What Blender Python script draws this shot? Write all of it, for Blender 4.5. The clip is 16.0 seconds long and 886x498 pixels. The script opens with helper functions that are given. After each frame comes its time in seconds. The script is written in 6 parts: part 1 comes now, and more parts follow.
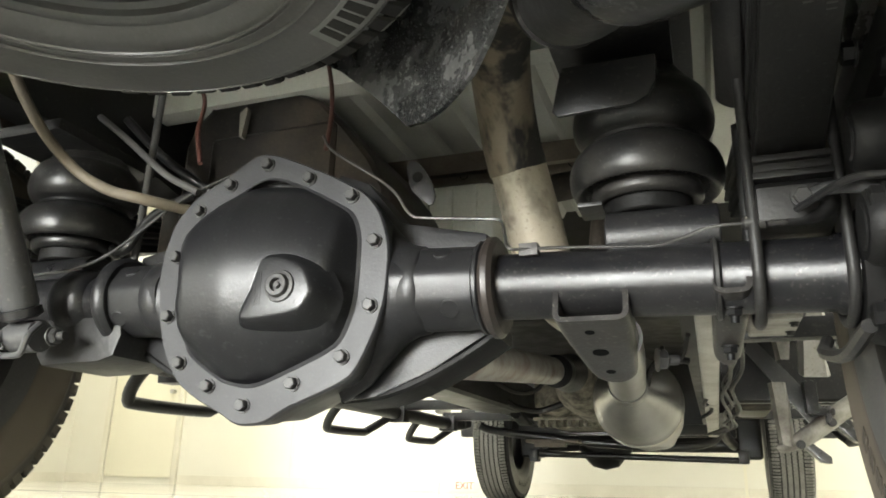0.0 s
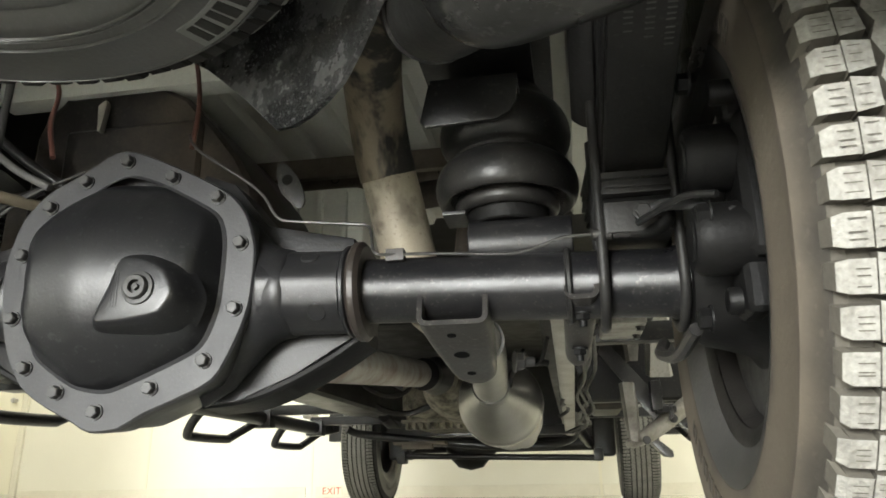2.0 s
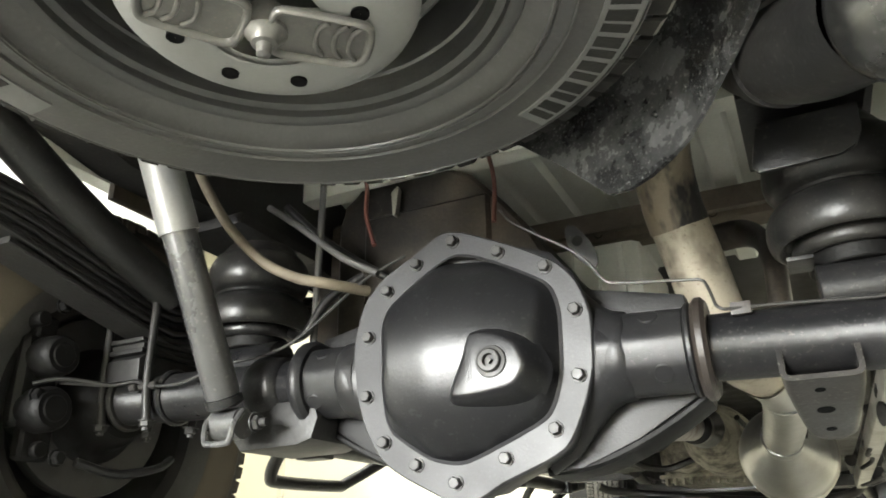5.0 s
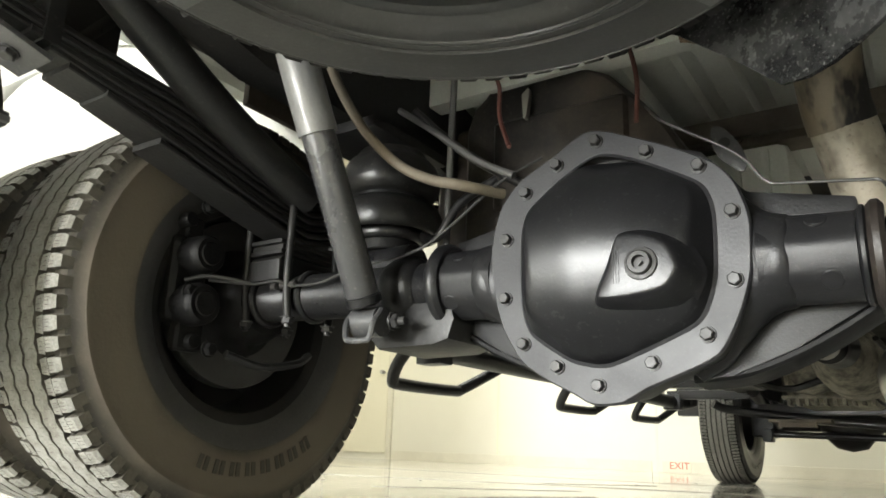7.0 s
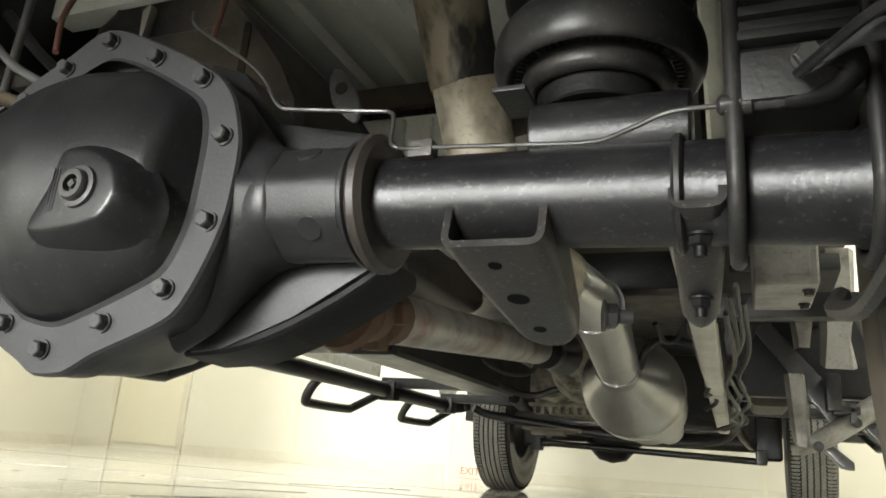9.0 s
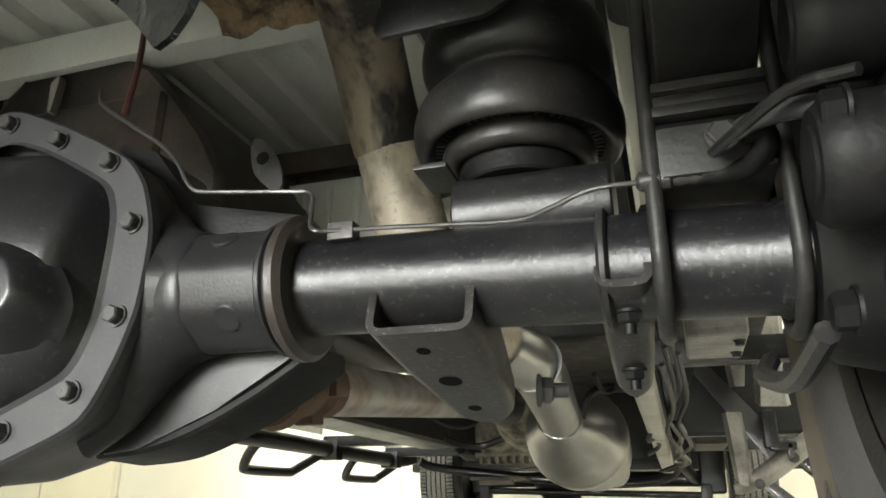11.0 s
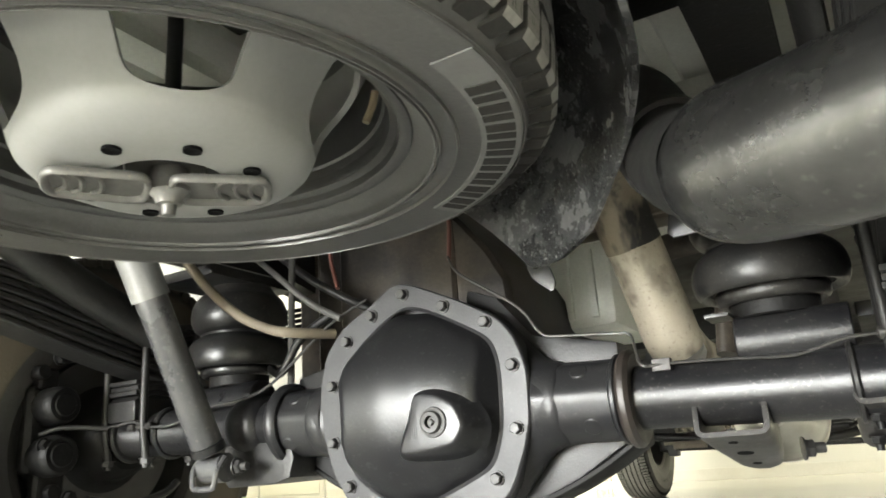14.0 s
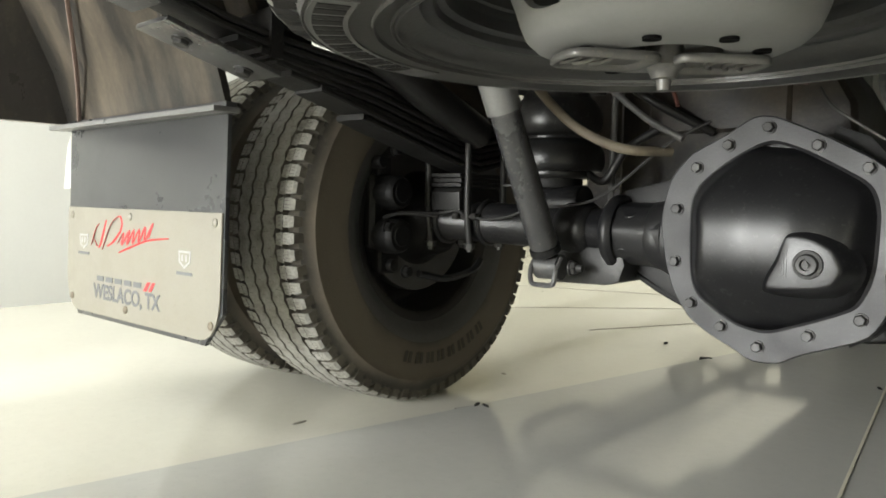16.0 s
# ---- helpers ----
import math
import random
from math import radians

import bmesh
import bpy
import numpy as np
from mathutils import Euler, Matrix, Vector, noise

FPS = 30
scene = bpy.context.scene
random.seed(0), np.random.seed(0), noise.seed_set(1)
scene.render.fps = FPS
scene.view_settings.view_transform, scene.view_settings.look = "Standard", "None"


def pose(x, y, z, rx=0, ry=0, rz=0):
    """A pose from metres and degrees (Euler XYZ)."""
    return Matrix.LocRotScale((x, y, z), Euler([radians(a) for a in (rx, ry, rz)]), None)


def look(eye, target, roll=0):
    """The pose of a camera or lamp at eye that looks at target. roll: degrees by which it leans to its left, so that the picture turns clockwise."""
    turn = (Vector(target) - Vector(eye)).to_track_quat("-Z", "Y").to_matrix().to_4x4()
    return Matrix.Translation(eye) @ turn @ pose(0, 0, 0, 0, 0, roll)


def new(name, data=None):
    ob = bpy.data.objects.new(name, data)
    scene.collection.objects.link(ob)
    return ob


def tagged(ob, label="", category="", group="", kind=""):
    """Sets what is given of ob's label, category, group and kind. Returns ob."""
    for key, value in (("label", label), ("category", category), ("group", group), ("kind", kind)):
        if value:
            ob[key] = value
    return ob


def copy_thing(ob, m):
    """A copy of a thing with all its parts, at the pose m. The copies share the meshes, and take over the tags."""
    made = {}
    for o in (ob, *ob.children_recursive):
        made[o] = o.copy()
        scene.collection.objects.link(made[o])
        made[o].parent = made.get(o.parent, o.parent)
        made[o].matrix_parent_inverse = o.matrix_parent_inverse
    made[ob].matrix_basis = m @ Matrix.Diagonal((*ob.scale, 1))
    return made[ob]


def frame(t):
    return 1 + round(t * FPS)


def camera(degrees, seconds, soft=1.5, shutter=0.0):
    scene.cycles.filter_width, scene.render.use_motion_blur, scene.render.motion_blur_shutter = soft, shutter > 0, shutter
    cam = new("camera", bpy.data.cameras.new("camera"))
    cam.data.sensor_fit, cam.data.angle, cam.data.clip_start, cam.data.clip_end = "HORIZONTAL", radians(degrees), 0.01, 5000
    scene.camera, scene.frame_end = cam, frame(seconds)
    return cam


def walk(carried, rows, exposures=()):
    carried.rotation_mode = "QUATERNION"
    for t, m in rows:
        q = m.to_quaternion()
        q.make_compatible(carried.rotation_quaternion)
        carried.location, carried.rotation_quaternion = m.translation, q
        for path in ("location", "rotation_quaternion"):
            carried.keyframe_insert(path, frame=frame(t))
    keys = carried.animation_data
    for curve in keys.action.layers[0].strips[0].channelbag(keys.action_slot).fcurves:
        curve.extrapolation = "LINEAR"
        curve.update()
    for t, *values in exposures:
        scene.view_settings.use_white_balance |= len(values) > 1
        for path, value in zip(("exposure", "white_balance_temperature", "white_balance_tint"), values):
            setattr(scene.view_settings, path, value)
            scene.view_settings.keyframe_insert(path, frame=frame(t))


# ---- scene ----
cam = camera(62.5, 16.0, soft=1.7, shutter=0.12)
PATH = [
    (0, (0.56, -0.892, 0.154), (-0.097, 0.902, 0.746), 1.2),
    (0.5, (0.605, -0.859, 0.151), (0.082, 0.984, 0.725), -0.7),
    (1, (0.641, -0.868, 0.146), (0.211, 0.997, 0.725), -1.5),
    (1.5, (0.67, -0.907, 0.165), (0.318, 0.971, 0.756), -1.8),
    (2, (0.573, -0.911, 0.149), (0.252, 0.968, 0.752), -0.8),
    (2.5, (0.517, -0.903, 0.152), (0.217, 0.969, 0.789), 0.1),
    (3, (0.511, -0.903, 0.144), (0.215, 0.952, 0.832), 0.6),
    (3.5, (0.506, -0.911, 0.162), (0.144, 0.892, 0.948), 0.1),
    (4, (0.489, -0.928, 0.187), (0.017, 0.832, 1.011), -0.7),
    (4.5, (0.45, -0.951, 0.177), (-0.191, 0.765, 0.978), -0.9),
    (5, (0.409, -0.974, 0.166), (-0.399, 0.698, 0.908), -1.1),
    (5.2, (0.391, -0.986, 0.164), (-0.476, 0.666, 0.885), -1.1),
    (7.3, (0.348, -0.968, 0.151), (-0.739, 0.632, 0.659), 2.0),
    (7.5, (0.4, -0.926, 0.158), (-0.634, 0.71, 0.662), 2.4),
    (8, (0.534, -0.781, 0.167), (-0.344, 0.949, 0.652), 3.4),
    (8.5, (0.606, -0.67, 0.167), (-0.16, 1.113, 0.65), 4.0),
    (9, (0.617, -0.584, 0.163), (-0.124, 1.191, 0.712), 4.4),
    (9.5, (0.619, -0.555, 0.169), (-0.063, 1.204, 0.834), 3.8),
    (9.7, (0.622, -0.555, 0.172), (-0.041, 1.209, 0.842), 3.6),
    (11.8, (0.623, -0.602, 0.221), (0.048, 1.194, 0.888), -1.7),
    (12, (0.619, -0.613, 0.225), (0.017, 1.162, 0.923), -2.0),
    (12.5, (0.62, -0.638, 0.236), (-0.061, 1.088, 0.983), -2.6),
    (13, (0.61, -0.671, 0.248), (-0.114, 1.055, 0.952), -4.9),
    (13.5, (0.604, -0.822, 0.272), (-0.202, 0.89, 0.92), -5.0),
    (14, (0.583, -1.015, 0.323), (-0.338, 0.67, 0.88), -4.1),
    (14.5, (0.516, -1.119, 0.363), (-0.525, 0.543, 0.757), -1.9),
    (15, (0.432, -1.167, 0.383), (-0.743, 0.43, 0.643), -0.0),
    (15.5, (0.382, -1.188, 0.393), (-0.888, 0.351, 0.528), 1.1),
    (16, (0.348, -1.248, 0.456), (-0.956, 0.263, 0.325), 1.0),
]
EXPOSE = [(0.0, 0.92), (1.5, 0.5), (3.0, 0.80), (4.0, 1.06), (5.0, 1.15), (7.5, 0.42), (8.5, 0.56), (9.5, 0.64), (12.5, 1.1), (13.5, 1.28), (14.5, 0.92), (15.2, 0.32), (16.0, -0.16)]
walk(cam, [(t, look(eye, target, roll)) for t, eye, target, roll in PATH], EXPOSE)

# ---- world and light ----
world = bpy.data.worlds.new("world")
scene.world = world
world.use_nodes = True
wn = world.node_tree
sky = wn.nodes.new("ShaderNodeTexSky")
sky.sky_type, sky.sun_disc = "NISHITA", False
sky.sun_elevation, sky.sun_rotation = radians(48), radians(150)
wn.links.new(sky.outputs[0], wn.nodes["Background"].inputs[0])
wn.nodes["Background"].inputs[1].default_value = 0.12


def area(name, m, sx, sy, watts, colour=(1, 1, 1)):
    d = bpy.data.lights.new(name, "AREA")
    d.shape, d.size, d.size_y, d.energy, d.color = "RECTANGLE", sx, sy, watts, colour
    o = new(name, d)
    o.matrix_world = m
    return o


# daylight standing in the wide bay door behind the truck, and the ceiling's added, unseen tube lights
area("bay_daylight", look((-1.55, -6.9, 1.35), (-0.65, 0, 0.60)), 2.1, 2.6, 900, (0.972, 0.98, 0.95))
LAMPS = [(-2.1, -3.6), (-4.6, 2.9), (-2.1, 2.0), (3.2, -3.6), (3.2, 0.2), (3.2, 4.0), (0.4, -3.6)]
for lx, ly in LAMPS:
    area("fill_tube_light", pose(lx, ly, 3.84), 0.5, 2.2, 80 if ly < -1 else 46, (1.0, 0.99, 0.965))


# ---- materials ----
def mat(name, base, rough=0.5, metal=0.0, second=None, scale=6.0, amount=0.5, bump=0.0, bscale=120.0, fine=0.06, dust=None, dustup=0.0, coat=0.0, spec=0.5, rvar=0.12, detail=8.0, lo=None, hi=0.78, stretch=None):
    """A worn surface: large stains towards a second colour, fine grain, uneven gloss, small relief, and specks of dust."""
    m = bpy.data.materials.new(name)
    m.use_nodes = True
    nt = m.node_tree
    n, l = nt.nodes, nt.links
    p = n["Principled BSDF"]
    tc = n.new("ShaderNodeTexCoord")
    big = n.new("ShaderNodeTexNoise")
    big.inputs["Scale"].default_value, big.inputs["Detail"].default_value, big.inputs["Roughness"].default_value = scale, detail, 0.65
    if stretch:
        mp = n.new("ShaderNodeMapping")
        mp.inputs["Scale"].default_value = stretch
        l.new(tc.outputs["Object"], mp.inputs["Vector"])
        l.new(mp.outputs[0], big.inputs["Vector"])
    else:
        l.new(tc.outputs["Object"], big.inputs["Vector"])
    small = n.new("ShaderNodeTexNoise")
    small.inputs["Scale"].default_value, small.inputs["Detail"].default_value = bscale, 4
    l.new(tc.outputs["Object"], small.inputs["Vector"])
    ramp = n.new("ShaderNodeMapRange")
    ramp.inputs[1].default_value, ramp.inputs[2].default_value = 0.5 - 0.25 * (1.1 - amount) if lo is None else lo, hi
    ramp.inputs[3].default_value, ramp.inputs[4].default_value = 0.0, amount
    l.new(big.outputs[0], ramp.inputs[0])
    mix = n.new("ShaderNodeMix")
    mix.data_type = "RGBA"
    mix.inputs[6].default_value = (*base, 1)
    mix.inputs[7].default_value = (*(second or [c * 0.6 for c in base]), 1)
    l.new(ramp.outputs[0], mix.inputs[0])
    out = mix.outputs[2]
    if dust:
        spk = n.new("ShaderNodeTexNoise")
        spk.inputs["Scale"].default_value, spk.inputs["Detail"].default_value = max(scale * 18, 130), 3
        l.new(tc.outputs["Object"], spk.inputs["Vector"])
        r2 = n.new("ShaderNodeMapRange")
        r2.inputs[1].default_value, r2.inputs[2].default_value, r2.inputs[4].default_value = 0.60, 0.72, dustup * 1.4
        l.new(spk.outputs[0], r2.inputs[0])
        m2 = n.new("ShaderNodeMix")
        m2.data_type = "RGBA"
        m2.inputs[7].default_value = (*dust, 1)
        l.new(r2.outputs[0], m2.inputs[0])
        l.new(out, m2.inputs[6])
        out = m2.outputs[2]
    val = n.new("ShaderNodeHueSaturation")
    g = n.new("ShaderNodeMapRange")
    g.inputs[3].default_value, g.inputs[4].default_value = 1 - fine * 2, 1 + fine * 2
    l.new(small.outputs[0], g.inputs[0])
    l.new(g.outputs[0], val.inputs["Value"])
    l.new(out, val.inputs["Color"])
    l.new(val.outputs[0], p.inputs["Base Color"])
    rr = n.new("ShaderNodeMapRange")
    rr.inputs[1].default_value, rr.inputs[2].default_value = 0.3, 0.75
    rr.inputs[3].default_value, rr.inputs[4].default_value = max(0.03, rough - rvar), min(1, rough + rvar)
    l.new(big.outputs[0], rr.inputs[0])
    l.new(rr.outputs[0], p.inputs["Roughness"])
    p.inputs["Metallic"].default_value = metal
    p.inputs["Specular IOR Level"].default_value = spec
    p.inputs["Coat Weight"].default_value = coat
    if bump:
        b = n.new("ShaderNodeBump")
        b.inputs["Strength"].default_value, b.inputs["Distance"].default_value = bump, 0.002
        l.new(small.outputs[0], b.inputs["Height"])
        l.new(b.outputs[0], p.inputs["Normal"])
    return m


M_COVER = mat("black_satin_cover", (0.008, 0.008, 0.009), 0.33, 0.0, (0.014, 0.014, 0.014), 7, 0.6, 0.10, 260, 0.08, (0.16, 0.16, 0.155), 0.08, spec=0.38, rvar=0.03)
M_FLANGE = mat("grey_worn_flange", (0.032, 0.032, 0.034), 0.43, 0.0, (0.020, 0.020, 0.0215), 14, 0.7, 0.14, 240, 0.08, (0.16, 0.155, 0.15), 0.06, spec=0.30, rvar=0.07)
M_CAST = mat("black_cast_iron", (0.011, 0.011, 0.012), 0.36, 0.0, (0.025, 0.0245, 0.024), 9, 0.7, 0.14, 420, 0.10, (0.13, 0.125, 0.12), 0.08, spec=0.28, rvar=0.06)
M_TUBE = mat("black_axle_paint", (0.008, 0.008, 0.009), 0.34, 0.0, (0.024, 0.023, 0.022), 11, 0.75, 0.18, 200, 0.10, (0.17, 0.16, 0.145), 0.13, spec=0.30, rvar=0.09)
M_CHASSIS = mat("black_chassis_paint", (0.010, 0.010, 0.0105), 0.40, 0.0, (0.028, 0.026, 0.023), 7, 0.7, 0.2, 160, 0.10, (0.13, 0.12, 0.105), 0.16, spec=0.36)
M_BRACKET = mat("scuffed_bracket_paint", (0.015, 0.0147, 0.0145), 0.42, 0.0, (0.055, 0.047, 0.04), 12, 0.6, 0.15, 220, 0.08, (0.2, 0.185, 0.165), 0.25, spec=0.35)
M_RUST = mat("rusty_steel", (0.105, 0.06, 0.035), 0.75, 0.0, (0.05, 0.035, 0.026), 16, 0.8, 0.4, 180, 0.12)
M_RUSTRING = mat("rust_tinged_weld", (0.024, 0.019, 0.016), 0.5, 0.0, (0.012, 0.011, 0.0105), 20, 0.7, 0.3, 200, 0.1)
M_XMEM = mat("dusty_brown_member", (0.15, 0.125, 0.095), 0.72, 0.0, (0.04, 0.036, 0.032), 7, 0.8, 0.3, 150, 0.1)
M_RUBBER = mat("tyre_rubber", (0.050, 0.049, 0.047), 0.37, 0.0, (0.080, 0.078, 0.073), 4, 0.8, 0.14, 180, 0.10, (0.16, 0.155, 0.145), 0.1, spec=0.5, rvar=0.04)
M_WALLTAN = mat("dusty_tan_sidewall", (0.040, 0.036, 0.030), 0.70, 0.0, (0.022, 0.020, 0.018), 6, 0.9, 0.25, 160, 0.12, (0.2, 0.175, 0.14), 0.10, spec=0.35)
wt = M_WALLTAN.node_tree
co, rad_ = wt.nodes.new("ShaderNodeTexCoord"), wt.nodes.new("ShaderNodeVectorMath")
flat_, up_, down_ = wt.nodes.new("ShaderNodeVectorMath"), wt.nodes.new("ShaderNodeMapRange"), wt.nodes.new("ShaderNodeMapRange")
flat_.operation, rad_.operation = "MULTIPLY", "LENGTH"
flat_.inputs[1].default_value = (0, 1, 1)
patch, band, tan_ = wt.nodes.new("ShaderNodeTexNoise"), wt.nodes.new("ShaderNodeMath"), wt.nodes.new("ShaderNodeMix")
band.operation, tan_.data_type = "MULTIPLY", "RGBA"
patch.inputs["Scale"].default_value, patch.inputs["Detail"].default_value = 9.0, 8
wob = wt.nodes.new("ShaderNodeMath")
wob.operation, wob.inputs[1].default_value = "MULTIPLY_ADD", 0.06
for node, a, b in ((up_, 0.275, 0.318), (down_, 0.405, 0.362)):
    node.interpolation_type = "SMOOTHSTEP"
    node.inputs[1].default_value, node.inputs[2].default_value = a, b
wt.links.new(co.outputs["Object"], flat_.inputs[0])
wt.links.new(co.outputs["Object"], patch.inputs["Vector"])
wt.links.new(flat_.outputs["Vector"], rad_.inputs[0])
wt.links.new(patch.outputs[0], wob.inputs[0])
wt.links.new(rad_.outputs["Value"], wob.inputs[2])
for node in (up_, down_):
    wt.links.new(wob.outputs[0], node.inputs[0])
wt.links.new(up_.outputs[0], band.inputs[0])
wt.links.new(down_.outputs[0], band.inputs[1])
wt.links.new(band.outputs[0], tan_.inputs[0])
wp = wt.nodes["Principled BSDF"]
wt.links.new(wp.inputs["Base Color"].links[0].from_socket, tan_.inputs[6])
tan_.inputs[7].default_value = (0.115, 0.097, 0.073, 1)
wt.links.new(tan_.outputs[2], wp.inputs["Base Color"])
M_TREAD = mat("dusty_grey_tread", (0.30, 0.292, 0.265), 0.88, 0.0, (0.18, 0.172, 0.15), 26, 0.9, 0.8, 230, 0.22, spec=0.25, hi=0.7)
M_GROOVE = mat("dark_tread_groove", (0.017, 0.0165, 0.0155), 0.85, 0.0, (0.04, 0.037, 0.032), 20, 0.6, 0.3, 200, 0.1, spec=0.2)
M_AIRBAG = mat("black_bellows_rubber", (0.009, 0.009, 0.009), 0.38, 0.0, (0.024, 0.022, 0.020), 11, 0.8, 0.2, 160, 0.12, (0.14, 0.13, 0.115), 0.16, spec=0.32, rvar=0.1, hi=0.7)
M_STEEL = mat("heat_tinted_exhaust_steel", (0.42, 0.375, 0.29), 0.55, 0.1, (0.030, 0.023, 0.019), 6.5, 1.0, 0.06, 200, 0.06, (0.09, 0.07, 0.05), 0.3, lo=0.49, hi=0.62, stretch=(1.0, 1.0, 0.7), detail=4)
M_STEELD = mat("sooty_exhaust_steel", (0.21, 0.175, 0.125), 0.55, 0.1, (0.014, 0.013, 0.012), 7, 1.0, 0.1, 200, 0.06, (0.25, 0.235, 0.205), 0.10, lo=0.46, hi=0.56, stretch=(1.6, 1.0, 0.5), detail=4)
M_SOOT = mat("sooty_black_pipe", (0.008, 0.008, 0.008), 0.5, 0.0, (0.022, 0.020, 0.018), 9, 0.6, 0.15, 160, 0.08, (0.2, 0.19, 0.17), 0.12, spec=0.3)
M_MUFFLER = mat("dull_tailpipe_steel", (0.125, 0.123, 0.119), 0.25, 0.9, (0.045, 0.0445, 0.043), 3.2, 0.9, 0.06, 140, 0.05, (0.30, 0.295, 0.285), 0.14, rvar=0.07, hi=0.68)
M_FILTER = mat("bright_filter_steel", (0.36, 0.36, 0.355), 0.34, 0.9, (0.22, 0.216, 0.205), 6, 0.6, 0.05, 200, 0.05, rvar=0.05)
M_ALU = mat("dusty_cast_aluminium", (0.27, 0.25, 0.20), 0.7, 0.1, (0.06, 0.053, 0.044), 16, 0.95, 0.8, 80, 0.2, (0.05, 0.045, 0.04), 0.5, hi=0.66)
M_ZINC = mat("pale_zinc_steel", (0.50, 0.49, 0.45), 0.42, 0.3, (0.24, 0.215, 0.17), 6, 0.7, 0.1, 200, 0.06, (0.12, 0.09, 0.06), 0.25, hi=0.7)
M_SHOCK = mat("grey_shock_paint", (0.066, 0.066, 0.068), 0.32, 0.3, (0.13, 0.128, 0.125), 6, 0.6, 0.08, 200, 0.05, (0.26, 0.25, 0.23), 0.2)
M_SHOCKU = mat("pale_shock_sleeve", (0.19, 0.19, 0.188), 0.38, 0.2, (0.16, 0.155, 0.15), 8, 0.5, 0.1, 200, 0.06)
M_BED = mat("pale_green_grey_bed_paint", (0.72, 0.73, 0.68), 0.5, 0.0, (0.55, 0.55, 0.49), 6, 0.6, 0.1, 150, 0.06)
M_PLASTIC = mat("black_tank_plastic", (0.017, 0.0155, 0.014), 0.45, 0.0, (0.085, 0.068, 0.052), 5, 0.9, 0.25, 130, 0.12, (0.11, 0.09, 0.07), 0.15, spec=0.3, hi=0.7)
M_SHIELD = mat("spattered_black_flap", (0.016, 0.016, 0.016), 0.27, 0.0, (0.13, 0.13, 0.128), 14, 0.75, 0.2, 120, 0.1, (0.32, 0.32, 0.31), 0.22, spec=0.5)
M_WHEEL = mat("silver_grey_wheel_paint", (0.225, 0.225, 0.218), 0.50, 0.2, (0.18, 0.178, 0.17), 3, 0.5, 0.04, 200, 0.03, spec=0.35, rvar=0.04)
M_WHEELD = mat("dull_black_wheel_steel", (0.080, 0.080, 0.078), 0.32, 0.6, (0.062, 0.060, 0.057), 9, 0.6, 0.10, 200, 0.06, rvar=0.03)
M_RIMBLACK = mat("grimy_black_rim", (0.013, 0.0125, 0.012), 0.46, 0.0, (0.034, 0.030, 0.026), 8, 0.7, 0.2, 160, 0.1, spec=0.3)
M_BOLT = mat("dark_bolt_steel", (0.035, 0.0345, 0.034), 0.50, 0.25, (0.022, 0.020, 0.018), 30, 0.6, 0.1, 300, 0.06)
M_BRASS = mat("brass_fitting", (0.22, 0.18, 0.12), 0.5, 0.5, (0.2, 0.15, 0.09), 30, 0.5, 0.1, 300, 0.06)
M_LINE = mat("bare_brake_line", (0.036, 0.035, 0.034), 0.42, 0.3, (0.06, 0.054, 0.046), 30, 0.5, 0.05, 300, 0.05)
M_HOSE = mat("tan_rubber_hose", (0.15, 0.125, 0.09), 0.7, 0.0, (0.07, 0.06, 0.045), 14, 0.7, 0.2, 200, 0.08)
M_HOSEG = mat("dusty_grey_hose", (0.075, 0.073, 0.07), 0.6, 0.0, (0.035, 0.034, 0.032), 14, 0.7, 0.2, 200, 0.08)
M_RED = mat("red_brown_wire", (0.12, 0.045, 0.035), 0.6, 0.0, (0.06, 0.03, 0.025), 20, 0.6, 0.1, 200, 0.06)
M_FLAP = mat("black_mud_flap_rubber", (0.040, 0.041, 0.043), 0.32, 0.0, (0.05, 0.05, 0.05), 4, 0.6, 0.05, 200, 0.06, (0.10, 0.095, 0.09), 0.1, spec=0.6)
M_PLATE = mat("cream_flap_plate", (0.215, 0.203, 0.170), 0.42, 0.0, (0.20, 0.185, 0.148), 6, 0.6, 0.03, 200, 0.03, (0.17, 0.148, 0.117), 0.15)
M_REDINK = mat("red_script_ink", (0.55, 0.035, 0.04), 0.5, fine=0.03)
M_INK = mat("dark_grey_ink", (0.12, 0.125, 0.135), 0.55, fine=0.03)
M_PALEINK = mat("pale_grey_ink", (0.36, 0.36, 0.35), 0.55, fine=0.03)
M_LETTER = mat("raised_tyre_letter", (0.11, 0.109, 0.106), 0.5, 0.0, (0.075, 0.073, 0.07), 12, 0.7, 0.1, 200, 0.06)
M_BODY = mat("dark_wheelhouse_liner", (0.028, 0.026, 0.024), 0.36, 0.0, (0.125, 0.103, 0.078), 3.0, 0.9, 0.15, 90, 0.10, (0.16, 0.14, 0.115), 0.08, spec=0.28, hi=0.70, stretch=(2.4, 1.0, 0.5))
M_WHITE = mat("white_body_paint", (0.72, 0.71, 0.67), 0.3, 0.0, (0.6, 0.585, 0.54), 3, 0.5, 0.0, 100, 0.02)
M_WALL = mat("cream_wall_paint", (0.67, 0.65, 0.55), 0.6, 0.0, (0.61, 0.585, 0.485), 0.7, 0.6, 0.05, 90, 0.015)
M_WALLW = mat("white_partition_paint", (0.56, 0.57, 0.565), 0.6, 0.0, (0.50, 0.51, 0.50), 0.7, 0.6, 0.05, 90, 0.015)
M_DOORP = mat("cream_door_paint", (0.70, 0.67, 0.53), 0.5, 0.0, (0.65, 0.61, 0.47), 1.2, 0.6, 0.02, 90, 0.015)
